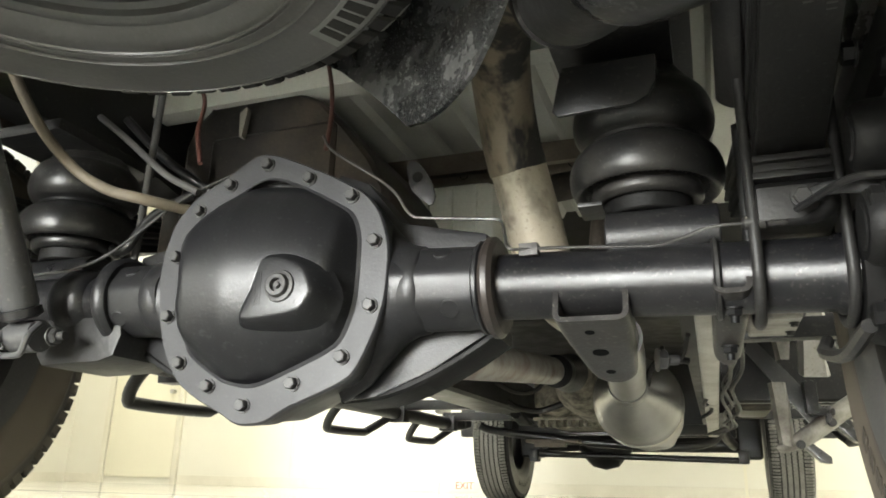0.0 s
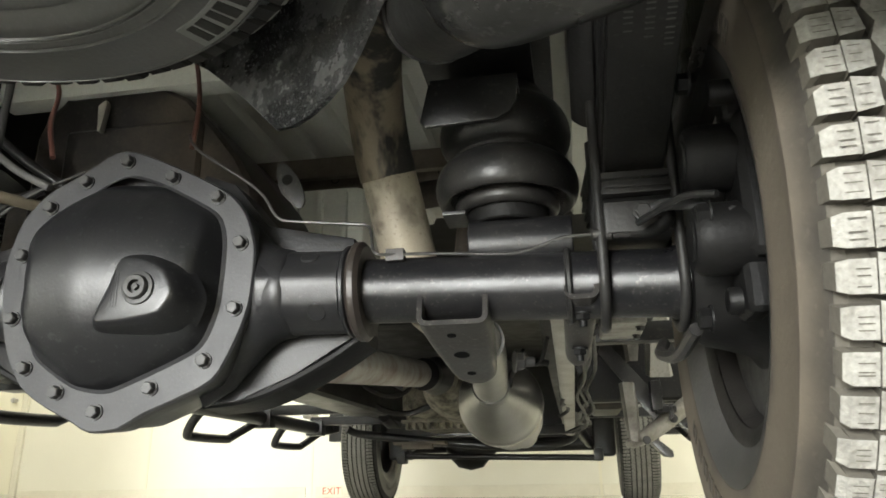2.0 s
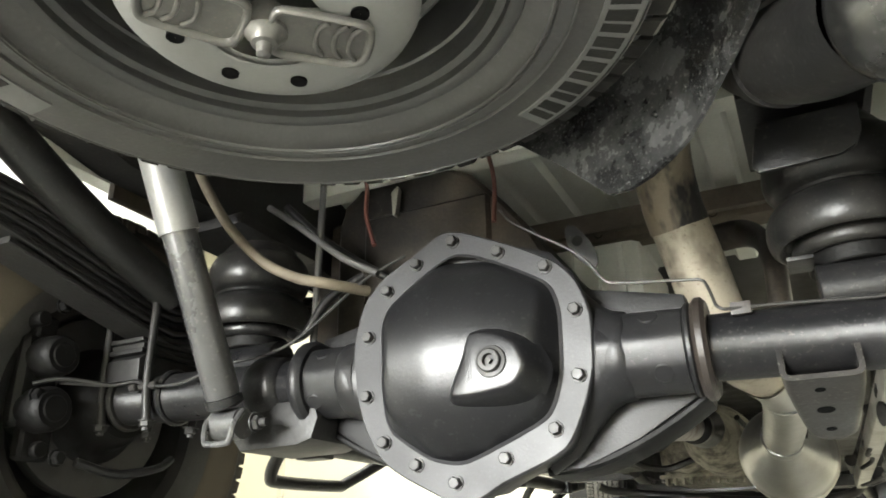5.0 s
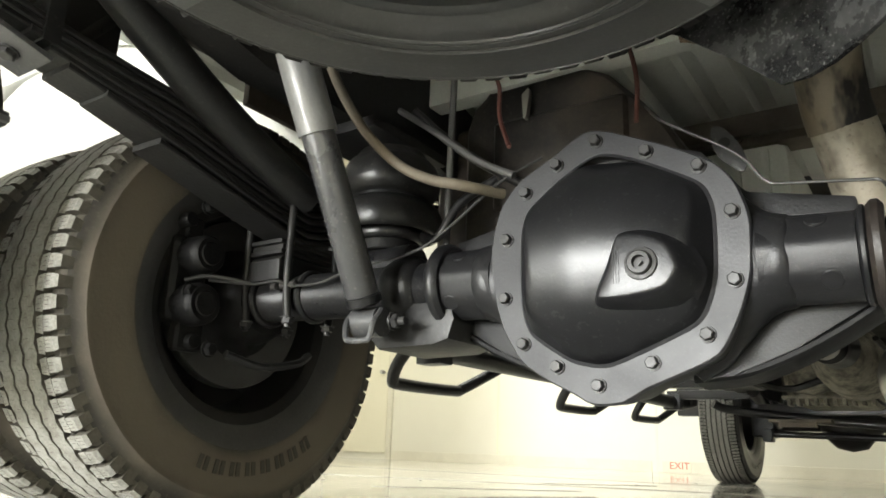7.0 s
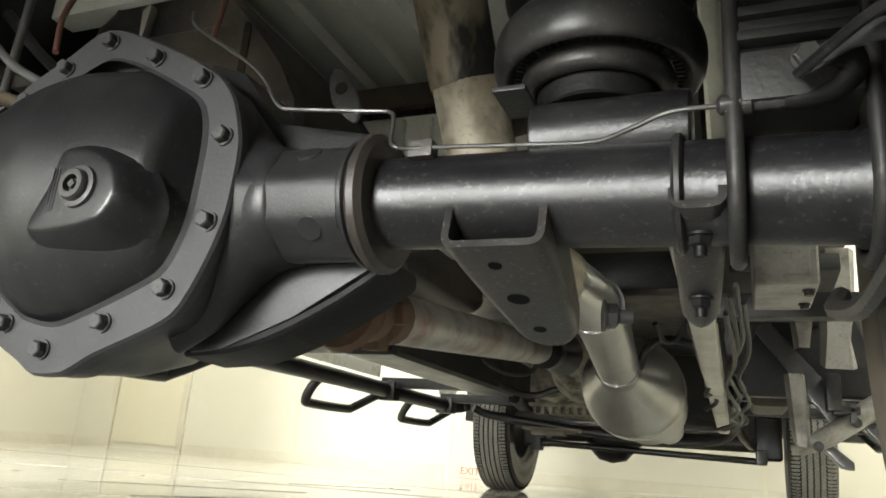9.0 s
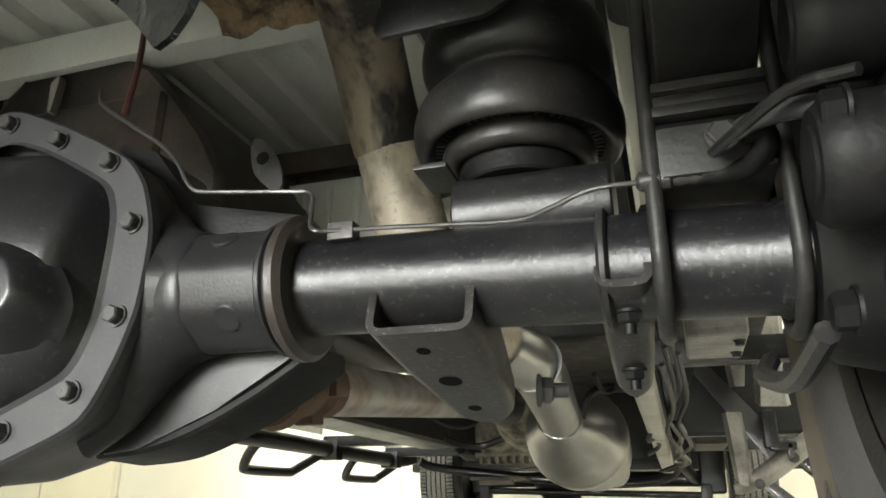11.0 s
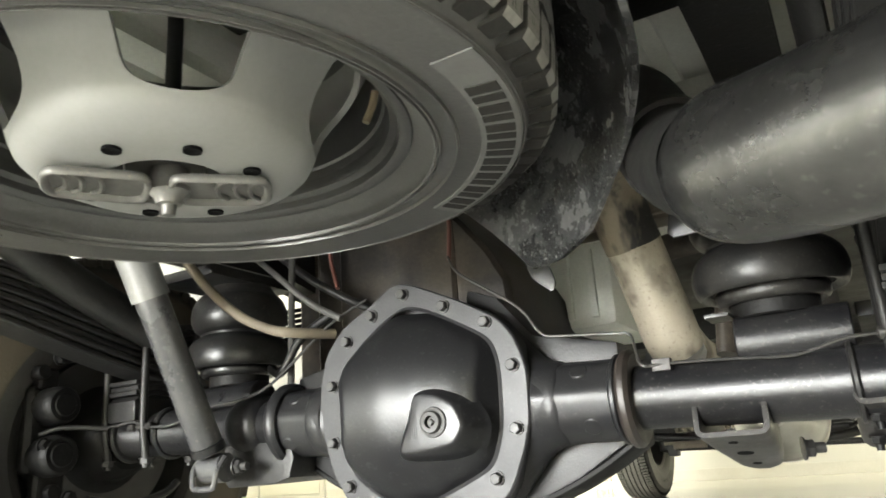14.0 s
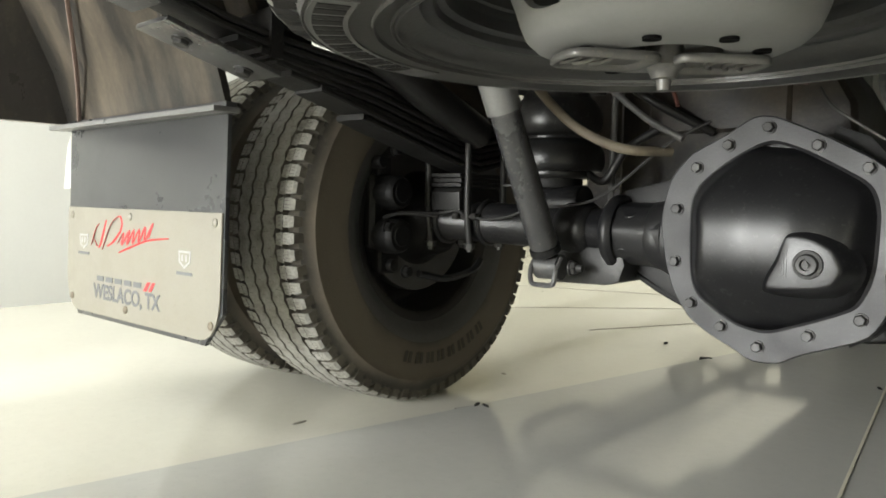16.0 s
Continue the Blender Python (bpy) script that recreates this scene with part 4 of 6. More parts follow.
    bm = bmesh.new()
    box(bm, 0.752, 0.80, -0.200, -0.122, 0.352, 0.512, 0.022, Matrix.Diagonal((s, 1, 1, 1)), seg=3)
    box(bm, 0.748, 0.785, -0.185, -0.145, 0.505, 0.545, 0.012, Matrix.Diagonal((s, 1, 1, 1)), seg=3)
    box(bm, 0.748, 0.775, -0.180, -0.120, 0.300, 0.355, 0.014, Matrix.Diagonal((s, 1, 1, 1)), seg=3)
    lathe(bm, [(0.735, 0.001), (0.735, 0.012), (0.738, 0.014), (0.78, 0.014)], at(0, -0.185, 0.535, Matrix.Diagonal((s, 1, 1, 1))), 14)
    lathe(bm, [(0.735, 0.001), (0.735, 0.012), (0.738, 0.014), (0.78, 0.014)], at(0, -0.150, 0.318, Matrix.Diagonal((s, 1, 1, 1))), 14)
    part("brake_caliper", bm, M_HUB, hub)
    for y, z in ((-0.165, 0.56), (-0.13, 0.305), (-0.185, 0.40)):
        bm = bmesh.new()
        hexbolt(bm, at(s * 0.722, y, z, Matrix.Rotation(math.pi if s > 0 else 0, 4, "Z")), 0.011, 0.014)
        part("caliper_bolt", bm, M_HUB, hub, smooth=25)
    bm = bmesh.new()
    pipe(bm, [(s * 0.71, -0.10, 0.30), (s * 0.70, -0.02, 0.285), (s * 0.69, 0.06, 0.30), (s * 0.70, 0.10, 0.32)], 0.008, 8, 4)
    pipe(bm, [(s * 0.73, -0.19, 0.42), (s * 0.70, -0.16, 0.43), (s * 0.66, -0.10, 0.425)], 0.004, 8, 4)
    part("park_brake_cable", bm, M_CHASSIS, hub)
    # air spring
    ax_, ay_ = (0.503 if s > 0 else -0.460), 0.035
    bm = bmesh.new()
    outline = [(0.030, 0.050), (0.030, 0.066), (0.031, 0.070), (0.031, 0.075), (0.028, 0.080), (0.0215, 0.0855), (0.0205, 0.0905), (0.026, 0.0950), (0.036, 0.0980), (0.049, 0.0985), (0.061, 0.0960), (0.071, 0.0905), (0.079, 0.082), (0.0835, 0.073),
               (0.0895, 0.073), (0.094, 0.081), (0.102, 0.0875), (0.113, 0.0915), (0.127, 0.0920), (0.142, 0.0890), (0.156, 0.0820), (0.166, 0.071), (0.171, 0.058)]
    prof = [(0.030, 0.0005)] + [(p.x, p.y) for p in smooth_loop(outline, 3, 0.5)[:-3]] + [(0.19, 0.055), (0.19, 0.0005)]
    lathe(bm, prof, at(ax_, ay_, 0.487 + e, Matrix.Rotation(radians(-90), 4, "Y")), 64)
    bag = part("air_spring", bm, M_AIRBAG, truck, "black rubber double bellows air spring", 50)
    bm = bmesh.new()
    lathe(bm, [(0.0265, 0.001), (0.0265, 0.054), (0.0140, 0.0575), (0.0125, 0.0610), (0.0130, 0.0650), (0.0155, 0.0690), (0.020, 0.0712), (0.028, 0.0715), (0.036, 0.068)], at(ax_, ay_, 0.480 + e, Matrix.Rotation(radians(-90), 4, "Y")), 56, cap=True)
    part("lower_bead", bm, M_AIRBAG, bag)
    bm = bmesh.new()
    # very dark disc, added for the shade in the gap below the bead
    lathe(bm, [(-0.006, 0.001), (-0.006, 0.054), (-0.004, 0.056), (0.020, 0.056), (0.021, 0.001)], at(ax_, ay_, 0.480 + e, Matrix.Rotation(radians(-90), 4, "Y")), 40)
    part("gap_disc", bm, M_HUB, bag, "black disc filling the shaded gap under the bellows")
    bm = bmesh.new()
    lathe(bm, [(0.0835, 0.066), (0.0845, 0.0745), (0.0880, 0.0745), (0.0895, 0.066)], at(ax_, ay_, 0.487 + e, Matrix.Rotation(radians(-90), 4, "Y")), 56)
    part("girdle_hoop", bm, M_AIRBAG, bag)
    for k in range(64):
        a = 2 * math.pi * k / 64
        bm = bmesh.new()
        box(bm, -0.0011, 0.0011, -0.004, 0.004, -0.003, 0.0025, 0.0, at(ax_ + 0.0745 * math.cos(a), ay_ + 0.0745 * math.sin(a), 0.5165 + e, Matrix.Rotation(a - math.pi / 2, 4, "Z")))
        if k == 0:
            first = part("bead_rib", bm, M_AIRBAG, bag, smooth=0)
            base_a = a
        else:
            bm.free()
            o = first.copy()
            scene.collection.objects.link(o)
            c = Matrix.Translation((ax_, ay_, 0)) @ Matrix.Rotation(a - base_a, 4, "Z") @ Matrix.Translation((-ax_, -ay_, 0))
            o.matrix_local = c
    bm = bmesh.new()
    lathe(bm, [(-0.050, 0.001), (-0.050, 0.034), (-0.048, 0.036), (0.083, 0.036), (0.085, 0.034), (0.085, 0.001)], at(ax_, 0.012, 0.443 + e), 36)
    part("air_spring_saddle", bm, M_TUBE, bag, "black round saddle under the air spring")
    bm = bmesh.new()
    box(bm, ax_ - 0.080, ax_ - 0.050, -0.035, 0.02, 0.476 + e, 0.481 + e, 0.001)
    part("saddle_ear", bm, M_CHASSIS, bag)
    bm = bmesh.new()
    if s > 0:
        prism(bm, [(0.405, 0.584), (0.412, 0.576), (0.502, 0.579), (0.520, 0.588), (0.529, 0.606), (0.531, 0.640), (0.416, 0.636)], -0.090, -0.084, Matrix.Diagonal((s, 1, 1, 1)), 0.0015)
        box(bm, 0.418, 0.531, -0.090, 0.02, 0.634, 0.642, 0.003)
    box(bm, 0.40, 0.55, -0.095, 0.13, 0.68, 0.70, 0.004, Matrix.Diagonal((s, 1, 1, 1)))
    part("air_spring_bracket", bm, M_CHASSIS, bag, "black folded bracket over the air spring")


spring_side(1)
spring_side(-1)

# shock absorbers
shock = part("shock_absorber", lathe(bmesh.new(), [(0.02, 0.008), (0.03, 0.022), (0.04, 0.0265), (0.30, 0.0265), (0.302, 0.02)], look((-0.384, -0.098, 0.345), (-0.403, -0.238, 0.64)) @ Matrix.Rotation(radians(90), 4, "Y"), 32, cap=True), M_SHOCK, truck, "grey tubular shock absorber behind the axle")
ms = look((-0.384, -0.098, 0.345), (-0.403, -0.238, 0.64)) @ Matrix.Rotation(radians(90), 4, "Y")
part("upper_sleeve", lathe(bmesh.new(), [(0.296, 0.02), (0.296, 0.031), (0.55, 0.031), (0.55, 0.02)], ms, 32, cap=True), M_SHOCKU, shock, "pale upper dust sleeve")
part("lower_cap", lathe(bmesh.new(), [(0.018, 0.02), (0.022, 0.0285), (0.034, 0.0285), (0.036, 0.02)], ms, 32, cap=True), M_CHASSIS, shock)
part("lower_eye", lathe(bmesh.new(), [(-0.024, 0.012), (-0.024, 0.024), (0.024, 0.024), (0.024, 0.012)], at(-0.385, -0.092, 0.338), 24, cap=True), M_SHOCK, shock)
bm = bmesh.new()
pipe(bm, [(-0.412, -0.10, 0.355), (-0.412, -0.116, 0.335), (-0.409, -0.12, 0.312), (-0.400, -0.12, 0.306), (-0.368, -0.12, 0.306), (-0.360, -0.12, 0.312), (-0.357, -0.116, 0.335), (-0.357, -0.10, 0.355)], 0.005, 8, 4)
part("shock_loop", bm, M_SHOCK, axle, "bent steel loop round the shock mount")
bm = bmesh.new()
prism(bm, [(-0.42, 0.375), (-0.27, 0.375), (-0.262, 0.345), (-0.272, 0.314), (-0.30, 0.306), (-0.41, 0.303), (-0.425, 0.32)], -0.040, 0.10, bev=0.006)
part("shock_mount", bm, M_LEAF, axle, "black plate bracket under the left tube")
bm = bmesh.new()
axle_lathe(bm, [(-0.415, 0.040), (-0.405, 0.047), (-0.39, 0.0535), (-0.37, 0.0555), (-0.352, 0.0535), (-0.342, 0.047), (-0.338, 0.040)])
part("tube_swell", bm, M_TUBE, axle)
bm = bmesh.new()
hexbolt(bm, at(-0.345, -0.085, 0.338), 0.011, 0.012, stud=0.012)
part("mount_bolt", bm, M_BOLT, axle, smooth=25)


# ---- wheels ----
TR = 0.400


def tyre_profile(w, r, rim, bead=0.80):
    """Half-symmetric cross-section as (across, radius), from the inner bead round to the outer bead."""
    h = w / 2
    side = [(h * bead, rim), (h * (bead + 0.06), rim + 0.012), (h * 0.955, rim + 0.034), (h * 0.968, rim + 0.0455), (h * 0.977, rim + 0.048), (h * 0.978, rim + 0.051), (h * 0.977, rim + 0.054), (h * 1.0, rim + (r - rim) * 0.50), (h * 0.995, rim + (r - rim) * 0.69), (h * 0.999, rim + (r - rim) * 0.70), (h * 0.996, rim + (r - rim) * 0.725), (h * 0.982, rim + (r - rim) * 0.735), (h * 0.90, r - 0.034), (h * 0.865, r - 0.024)]
    return [(-x, q) for x, q in side] + [(-h * 0.80, r - 0.018), (0, r - 0.016), (h * 0.80, r - 0.018)] + [(x, q) for x, q in reversed(side)]


def lug(bm, quad, low, flare=0.0, mi=0):
    """A block over a quad of (across, angle, radius), its flanks down to a lower radius."""
    top = [bm.verts.new((x, q * math.cos(t), q * math.sin(t))) for x, t, q in quad]
    bot = [bm.verts.new((x + math.copysign(flare, x), l * math.cos(t), l * math.sin(t))) for (x, t, q), l in zip(quad, low)]
    bm.faces.new(top).material_index = mi
    for j in range(4):
        bm.faces.new((top[j], bot[j], bot[(j + 1) % 4], top[(j + 1) % 4])).material_index = 1


def tread(bm, w, r, blocks=76, flat_ribs=5, worn=0.0, seed=1):
    """Siped shoulder lugs in two rows, and zig-zag ribs between them, standing on the carcass."""
    rr = random.Random(seed)
    h = w / 2 * 0.9
    n = blocks
    pitch = 2 * math.pi / n

    def crown(x):
        return r - 0.0045 * (abs(x) / h) ** 2.2

    # a thin dark strip laid over a lug paints the shade in a sipe
    def bar(x0, x1, t0, t1, lift=0.0):
        q0, q1 = crown(x0) + lift, crown(x1) + lift
        f = bm.faces.new([bm.verts.new((x, q * math.cos(t), q * math.sin(t))) for x, t, q in ((x0, t0, q0), (x1, t0, q1), (x1, t1, q1), (x0, t1, q0))])
        f.material_index = 1

    a, b = h * 0.62, h + 0.003
    m_ = a + (b - a) * 0.45
    for s in (-1, 1):
        for i in range(n):
            t0 = pitch * (i + (0.0 if s < 0 else 0.5))
            j = [rr.uniform(-0.0016, 0.0016) for _ in range(8)]
            worn_ = rr.uniform(-0.0008, 0.0004)
            # outer lug, with a chamfered end
            e0, e1 = t0 + pitch * (0.02 + rr.uniform(-0.02, 0.02)), t0 + pitch * (0.76 + rr.uniform(-0.02, 0.02))
            xo = b + j[0]
            cm = b - 0.006
            q = crown(b) + worn_
            lug(bm, [(s * m_, e0, crown(m_) + worn_), (s * cm, e0, q), (s * cm, e1, q), (s * m_, e1, crown(m_) + worn_)], [r - 0.021] * 4)
            lug(bm, [(s * cm, e0, q), (s * xo, e0 + pitch * 0.06, q - 0.006), (s * xo, e1 - pitch * 0.06, q - 0.006), (s * cm, e1, q)], [r - 0.021, r - 0.040, r - 0.040, r - 0.021], 0.002)
            # inner lug, half joined to it
            f0, f1 = t0 + pitch * (-0.10 + rr.uniform(-0.02, 0.02)), t0 + pitch * (0.80 + rr.uniform(-0.02, 0.02))
            lug(bm, [(s * (a + j[1]), f0 + pitch * 0.10, crown(a) + worn_), (s * (m_ - 0.0012), f0, crown(m_) + worn_), (s * (m_ - 0.0012), f1, crown(m_) + worn_), (s * (a + j[2]), f1 - pitch * 0.10, crown(a) + worn_)], [r - 0.017] * 4)
            for k in range(3):
                tc = e0 + (e1 - e0) * (0.25 + 0.25 * k) + rr.uniform(-0.06, 0.06) * pitch
                bar(s * (m_ + 0.003 + abs(j[3])), s * (cm - 0.001 - abs(j[4]) * 2), tc - 0.0011, tc + 0.0011, 0.0005)
            for k in range(3):
                tc = f0 + (f1 - f0) * (0.22 + 0.28 * k) + rr.uniform(-0.06, 0.06) * pitch
                bar(s * (a + 0.005 + abs(j[5])), s * (m_ - 0.004), tc - 0.0010, tc + 0.0010, 0.0005)
    # zig-zag ribs
    ribs = max(2, flat_ribs - 2)
    edges = np.linspace(-a + 0.002, a - 0.002, ribs + 1)
    for k in range(ribs):
        x0, x1 = edges[k] + 0.0034, edges[k + 1] - 0.0034
        for i in range(2 * n):
            t0, t1 = pitch * i / 2, pitch * (i + 1) / 2
            z0 = 0.0032 * (1 if i % 2 else -1)
            lug(bm, [(x0 + z0, t0, crown(x0)), (x1 + z0, t0, crown(x1)), (x1 - z0, t1, crown(x1)), (x0 - z0, t1, crown(x0))], [r - 0.015] * 4)
            tc = (t0 + t1) / 2
            if i % 2 == 0:
                bar(x0 + 0.004, x0 + (x1 - x0) * 0.5, tc - 0.0009, tc + 0.0009, 0.0004)
            else:
                bar(x0 + (x1 - x0) * 0.5, x1 - 0.004, tc - 0.0009, tc + 0.0009, 0.0004)
    return bm


def letters_arc(bm, r0, r1, a0, a1, x, n=8, mi=0):
    """Raised plain bars in an arc on a sidewall (local: across is x)."""
    for i in range(n):
        c = a0 + (a1 - a0) * (i + 0.5) / n
        d = abs(a1 - a0) / n * 0.32
        for u0, u1, v0, v1 in ((-1, -0.2, 0, 1), (0.2, 1, 0, 1)):
            vs = []
            for dx in (0.0, x * 0.012 / abs(x) * 0.1):
                vs.append([Vector((x + dx, (r0 + (r1 - r0) * v) * math.cos(c + d * u), (r0 + (r1 - r0) * v) * math.sin(c + d * u))) for u, v in ((u0, v0), (u1, v0), (u1, v1), (u0, v1))])
            quad_ring(bm, vs, True, False, True, mi)


RIM = [(-0.090, 0.150), (-0.088, 0.196), (-0.094, 0.205), (-0.096, 0.222), (-0.092, 0.226), (-0.084, 0.222), (-0.078, 0.208), (-0.05, 0.196), (0.05, 0.190), (0.078, 0.208), (0.084, 0.222), (0.092, 0.226), (0.096, 0.222), (0.094, 0.206), (0.07, 0.185), (-0.02, 0.182), (-0.07, 0.190), (-0.086, 0.196)]


def wheel_mesh(name, parent, label, m, w=0.228, dished=1, paint=None, wall=None, blocks=76, ribs=5, tread_mat=None):
    """A wheel as a part: rim and disc, with its tyre and tread under it. The axle is the local x."""
    bm = bmesh.new()
    lathe(bm, [(x * w / 0.235, q) for x, q in RIM[1:]], Matrix(), 64)
    # disc with round hand holes, dished to one side
    ob = part(name, bm, paint or M_WHEELD, parent, label)
    ob.matrix_local = m
    bm = bmesh.new()
    s = dished
    for i in range(8):
        a = 45 * i
        lathe(bm, [(s * 0.02, 0.188), (s * 0.045, 0.175), (s * 0.07, 0.13), (s * 0.075, 0.06), (s * 0.065, 0.058), (s * 0.06, 0.128), (s * 0.035, 0.17), (s * 0.01, 0.186)], Matrix(), 6, a0=a, a1=a + 31)
        lathe(bm, [(s * 0.068, 0.137), (s * 0.07, 0.13), (s * 0.075, 0.06), (s * 0.065, 0.058), (s * 0.06, 0.128)], Matrix(), 4, a0=a + 31, a1=a + 45)
    bmesh.ops.remove_doubles(bm, verts=bm.verts, dist=0.0004)
    part("wheel_disc", bm, M_WHEELD, ob)
    bm = bmesh.new()
    lathe(bm, tyre_profile(w, TR, 0.215), Matrix(), 96)
    for f in bm.faces:
        c = f.calc_center_median()
        if math.hypot(c.y, c.z) < 0.262:
            f.material_index = 1
        elif math.hypot(c.y, c.z) > TR - 0.028:
            f.material_index = 2
    ty = part("tyre", bm, [wall or M_RUBBER, M_RUBBER, M_FLANK if wall else M_GROOVE], ob, "dusty black rubber tyre", 35)
    bm = bmesh.new()
    for sg in (-1, 1):
        letters_arc(bm, 0.285, 0.310, 3.9, 4.9, sg * (w / 2 + 0.0004))
        letters_arc(bm, 0.285, 0.310, 0.8, 1.8, sg * (w / 2 + 0.0004))
    tagged(part("sidewall_marking", bm, M_SIDELET if wall else M_RUBBER, ty, "low raised bars on the sidewall", 0), kind="stuff")
    bm = bmesh.new()
    tread(bm, w * 0.945, TR, blocks, ribs)
    part("tread", bm, [tread_mat or M_TREAD, M_FLANK if wall else M_GROOVE], ty, "grey dusty tread blocks", 0)
    return ob


def turned(s, deg=0):
    return (Matrix.Rotation(math.pi, 4, "Z") if s < 0 else Matrix()) @ Matrix.Rotation(radians(deg), 4, "X")


TREAD_ROAD = mat("dusty_road_tread", (0.24, 0.235, 0.215), 0.85, 0.0, (0.15, 0.145, 0.13), 18, 0.7, 0.4, 200, 0.15, spec=0.3)
TREAD_DARK = mat("worn_black_tread", (0.155, 0.15, 0.137), 0.85, 0.0, (0.09, 0.086, 0.076), 20, 0.7, 0.4, 200, 0.15, spec=0.3)
for s in (1, -1):
    for x, nm in ((0.868, "rear_wheel"), (1.205, "rear_wheel")):
        wheel_mesh(nm, truck, "steel dual rear wheel with an aggressive dusty tyre", at(s * x, -0.004, TR - 0.003) @ turned(s, 17 * s + 31 * x), 0.242, 1 if x < 1 else -1, paint=M_RIMBLACK, wall=M_WALLTAN)
for s in (1, -1):
    wheel_mesh("front_wheel", truck, "steel front wheel with a ribbed road tyre", at(s * 0.87, 4.08, TR - 0.003) @ turned(s, 11), 0.235, 1, blocks=120, ribs=6, tread_mat=TREAD_ROAD)

# ---- spare wheel, hung flat under the bed ----
spare = thing("spare_wheel", "full-size spare wheel hung flat under the bed on a steel carrier", "spare wheel", at=(0.036, -0.560, 0.735))
UPZ = Matrix.Rotation(radians(90), 4, "Y")  # local x looks down


def sp(bm, name, material, parent=None, label="", smooth=40):
    o = part(name, bm, material, parent or spare, label, smooth)
    return o


w = 0.235
bm = bmesh.new()
lathe(bm, tyre_profile(w, 0.388, 0.238, 0.77), UPZ, 112)
ty = sp(bm, "tyre", M_RUBBER, None, "black rubber spare tyre with raised lettering")
bm = bmesh.new()
tread(bm, w * 0.98, 0.3855, 70, 5, seed=3)
for v in bm.verts:
    v.co = UPZ @ v.co
sp(bm, "tread", [TREAD_DARK, M_GROOVE], ty, "", 0)


def arc_bar(bm, r0, r1, a0, a1, z0, z1, n=5):
    rings = []
    for i in range(n + 1):
        a = radians(a0 + (a1 - a0) * i / n)
        rings.append([Vector((r * math.cos(a), r * math.sin(a), z)) for r, z in ((r0, z0), (r1, z0), (r1, z1), (r0, z1))])
    quad_ring(bm, rings, True, True, True)


zb = -w / 2
for r_ in (0.262, 0.2665, 0.284, 0.349):
    bm = bmesh.new()
    lathe(bm, [(w / 2 * 0.975, r_ - 0.0016), (w / 2 + (0.0012 if 0.27 < r_ < 0.34 else 0.0002), r_ - 0.0007), (w / 2 + (0.0012 if 0.27 < r_ < 0.34 else 0.0002), r_ + 0.0007), (w / 2 * 0.975, r_ + 0.0016)], UPZ, 112)
    sp(bm, "sidewall_ridge", M_RUBBER, ty)
bars = []
for i in range(8):
    for base in (58, 238):
        c = base - 7.0 * i
        bars.append((0.312, 0.340, c - 2.9, c - 0.2))
        bars.append((0.312, 0.340, c + 0.7, c + 2.7))
for a0 in (-2.8, 177.2):
    bm = bmesh.new()
    arc_bar(bm, 0.307, 0.345, a0, a0 + 65.6, zb - 0.0010, zb + 0.004, 24)
    sp(bm, "sidewall_plaque", M_LETTER, ty, "pale raised band round the marks", 20)
for r0, r1, a0, a1 in bars:
    bm = bmesh.new()
    arc_bar(bm, r0, r1, a0, a1, zb - 0.0020, zb + 0.004, 1)
    sp(bm, "raised_bar", M_GROOVE, ty, "", 0)
bm = bmesh.new()
lathe(bm, [(-0.085, 0.205), (-0.090, 0.232), (-0.089, 0.240), (-0.084, 0.242), (-0.08, 0.225), (-0.07, 0.215), (-0.05, 0.2115), (0.05, 0.2125), (0.070, 0.218), (0.084, 0.240), (0.090, 0.242), (0.0935, 0.239), (0.093, 0.232), (0.089, 0.2265), (0.081, 0.2250), (0.077, 0.2175), (0.070, 0.2160), (0.056, 0.2160), (0.051, 0.2105), (0.032, 0.2095), (0.026, 0.2065), (0.0, 0.206), (-0.05, 0.206), (-0.08, 0.210)], UPZ, 96)
rim = sp(bm, "rim", M_WHEELD, None, "black stepped steel rim of the spare")
# deep conical dish with five large windows
bm = bmesh.new()
CONE = [(-0.045, 0.200), (-0.030, 0.2045), (-0.008, 0.2045), (0.006, 0.199), (0.018, 0.191), (0.034, 0.180), (0.050, 0.168), (0.070, 0.154), (0.090, 0.146), (0.104, 0.1415), (0.116, 0.136), (0.1245, 0.127), (0.1300, 0.114), (0.1330, 0.099), (0.1345, 0.077), (0.1350, 0.060)]


def cone_r(u):
    return float(np.interp(u, [p[0] for p in CONE], [p[1] for p in CONE]))


def half_open(u):
    """Half the angle of a window at a depth, nothing outside it."""
    k = (u - 0.063) / 0.043
    return 0.0 if abs(k) >= 1 else (19.0 - 2.0 * k) * (1 - abs(k) ** 5) ** 0.5


US = [-0.045, -0.030, -0.010] + [0.063 + 0.043 * math.sin(radians(a)) for a in range(-90, 91, 12)] + [0.111, 0.116, 0.1245, 0.130, 0.133, 0.1345, 0.135]
US_R = [cone_r(u) for u in US[:-1]] + [0.060]
for i in range(5):
    c0 = 128 + 72 * i
    for off in (0.0, -0.006):
        for part_ in (-1, 1):
            rings = []
            for u, q in zip(US, US_R):
                e_ = half_open(u)
                angs = [c0 + part_ * (e_ + (36 - e_) * m_ / 7) for m_ in range(8)]
                rings.append([UPZ @ Vector((u + off * 0.5, (q + off) * math.cos(radians(g)), (q + off) * math.sin(radians(g)))) for g in angs])
            quad_ring(bm, rings, False)
    for part_ in (-1, 1):
        rim_ = []
        for off in (0.0, -0.006):
            rim_.append([UPZ @ Vector((u + off * 0.5, (q + off) * math.cos(radians(c0 + part_ * half_open(u))), (q + off) * math.sin(radians(c0 + part_ * half_open(u))))) for u, q in zip(US, US_R) if 0.0195 < u < 0.1065])
        quad_ring(bm, rim_, False)
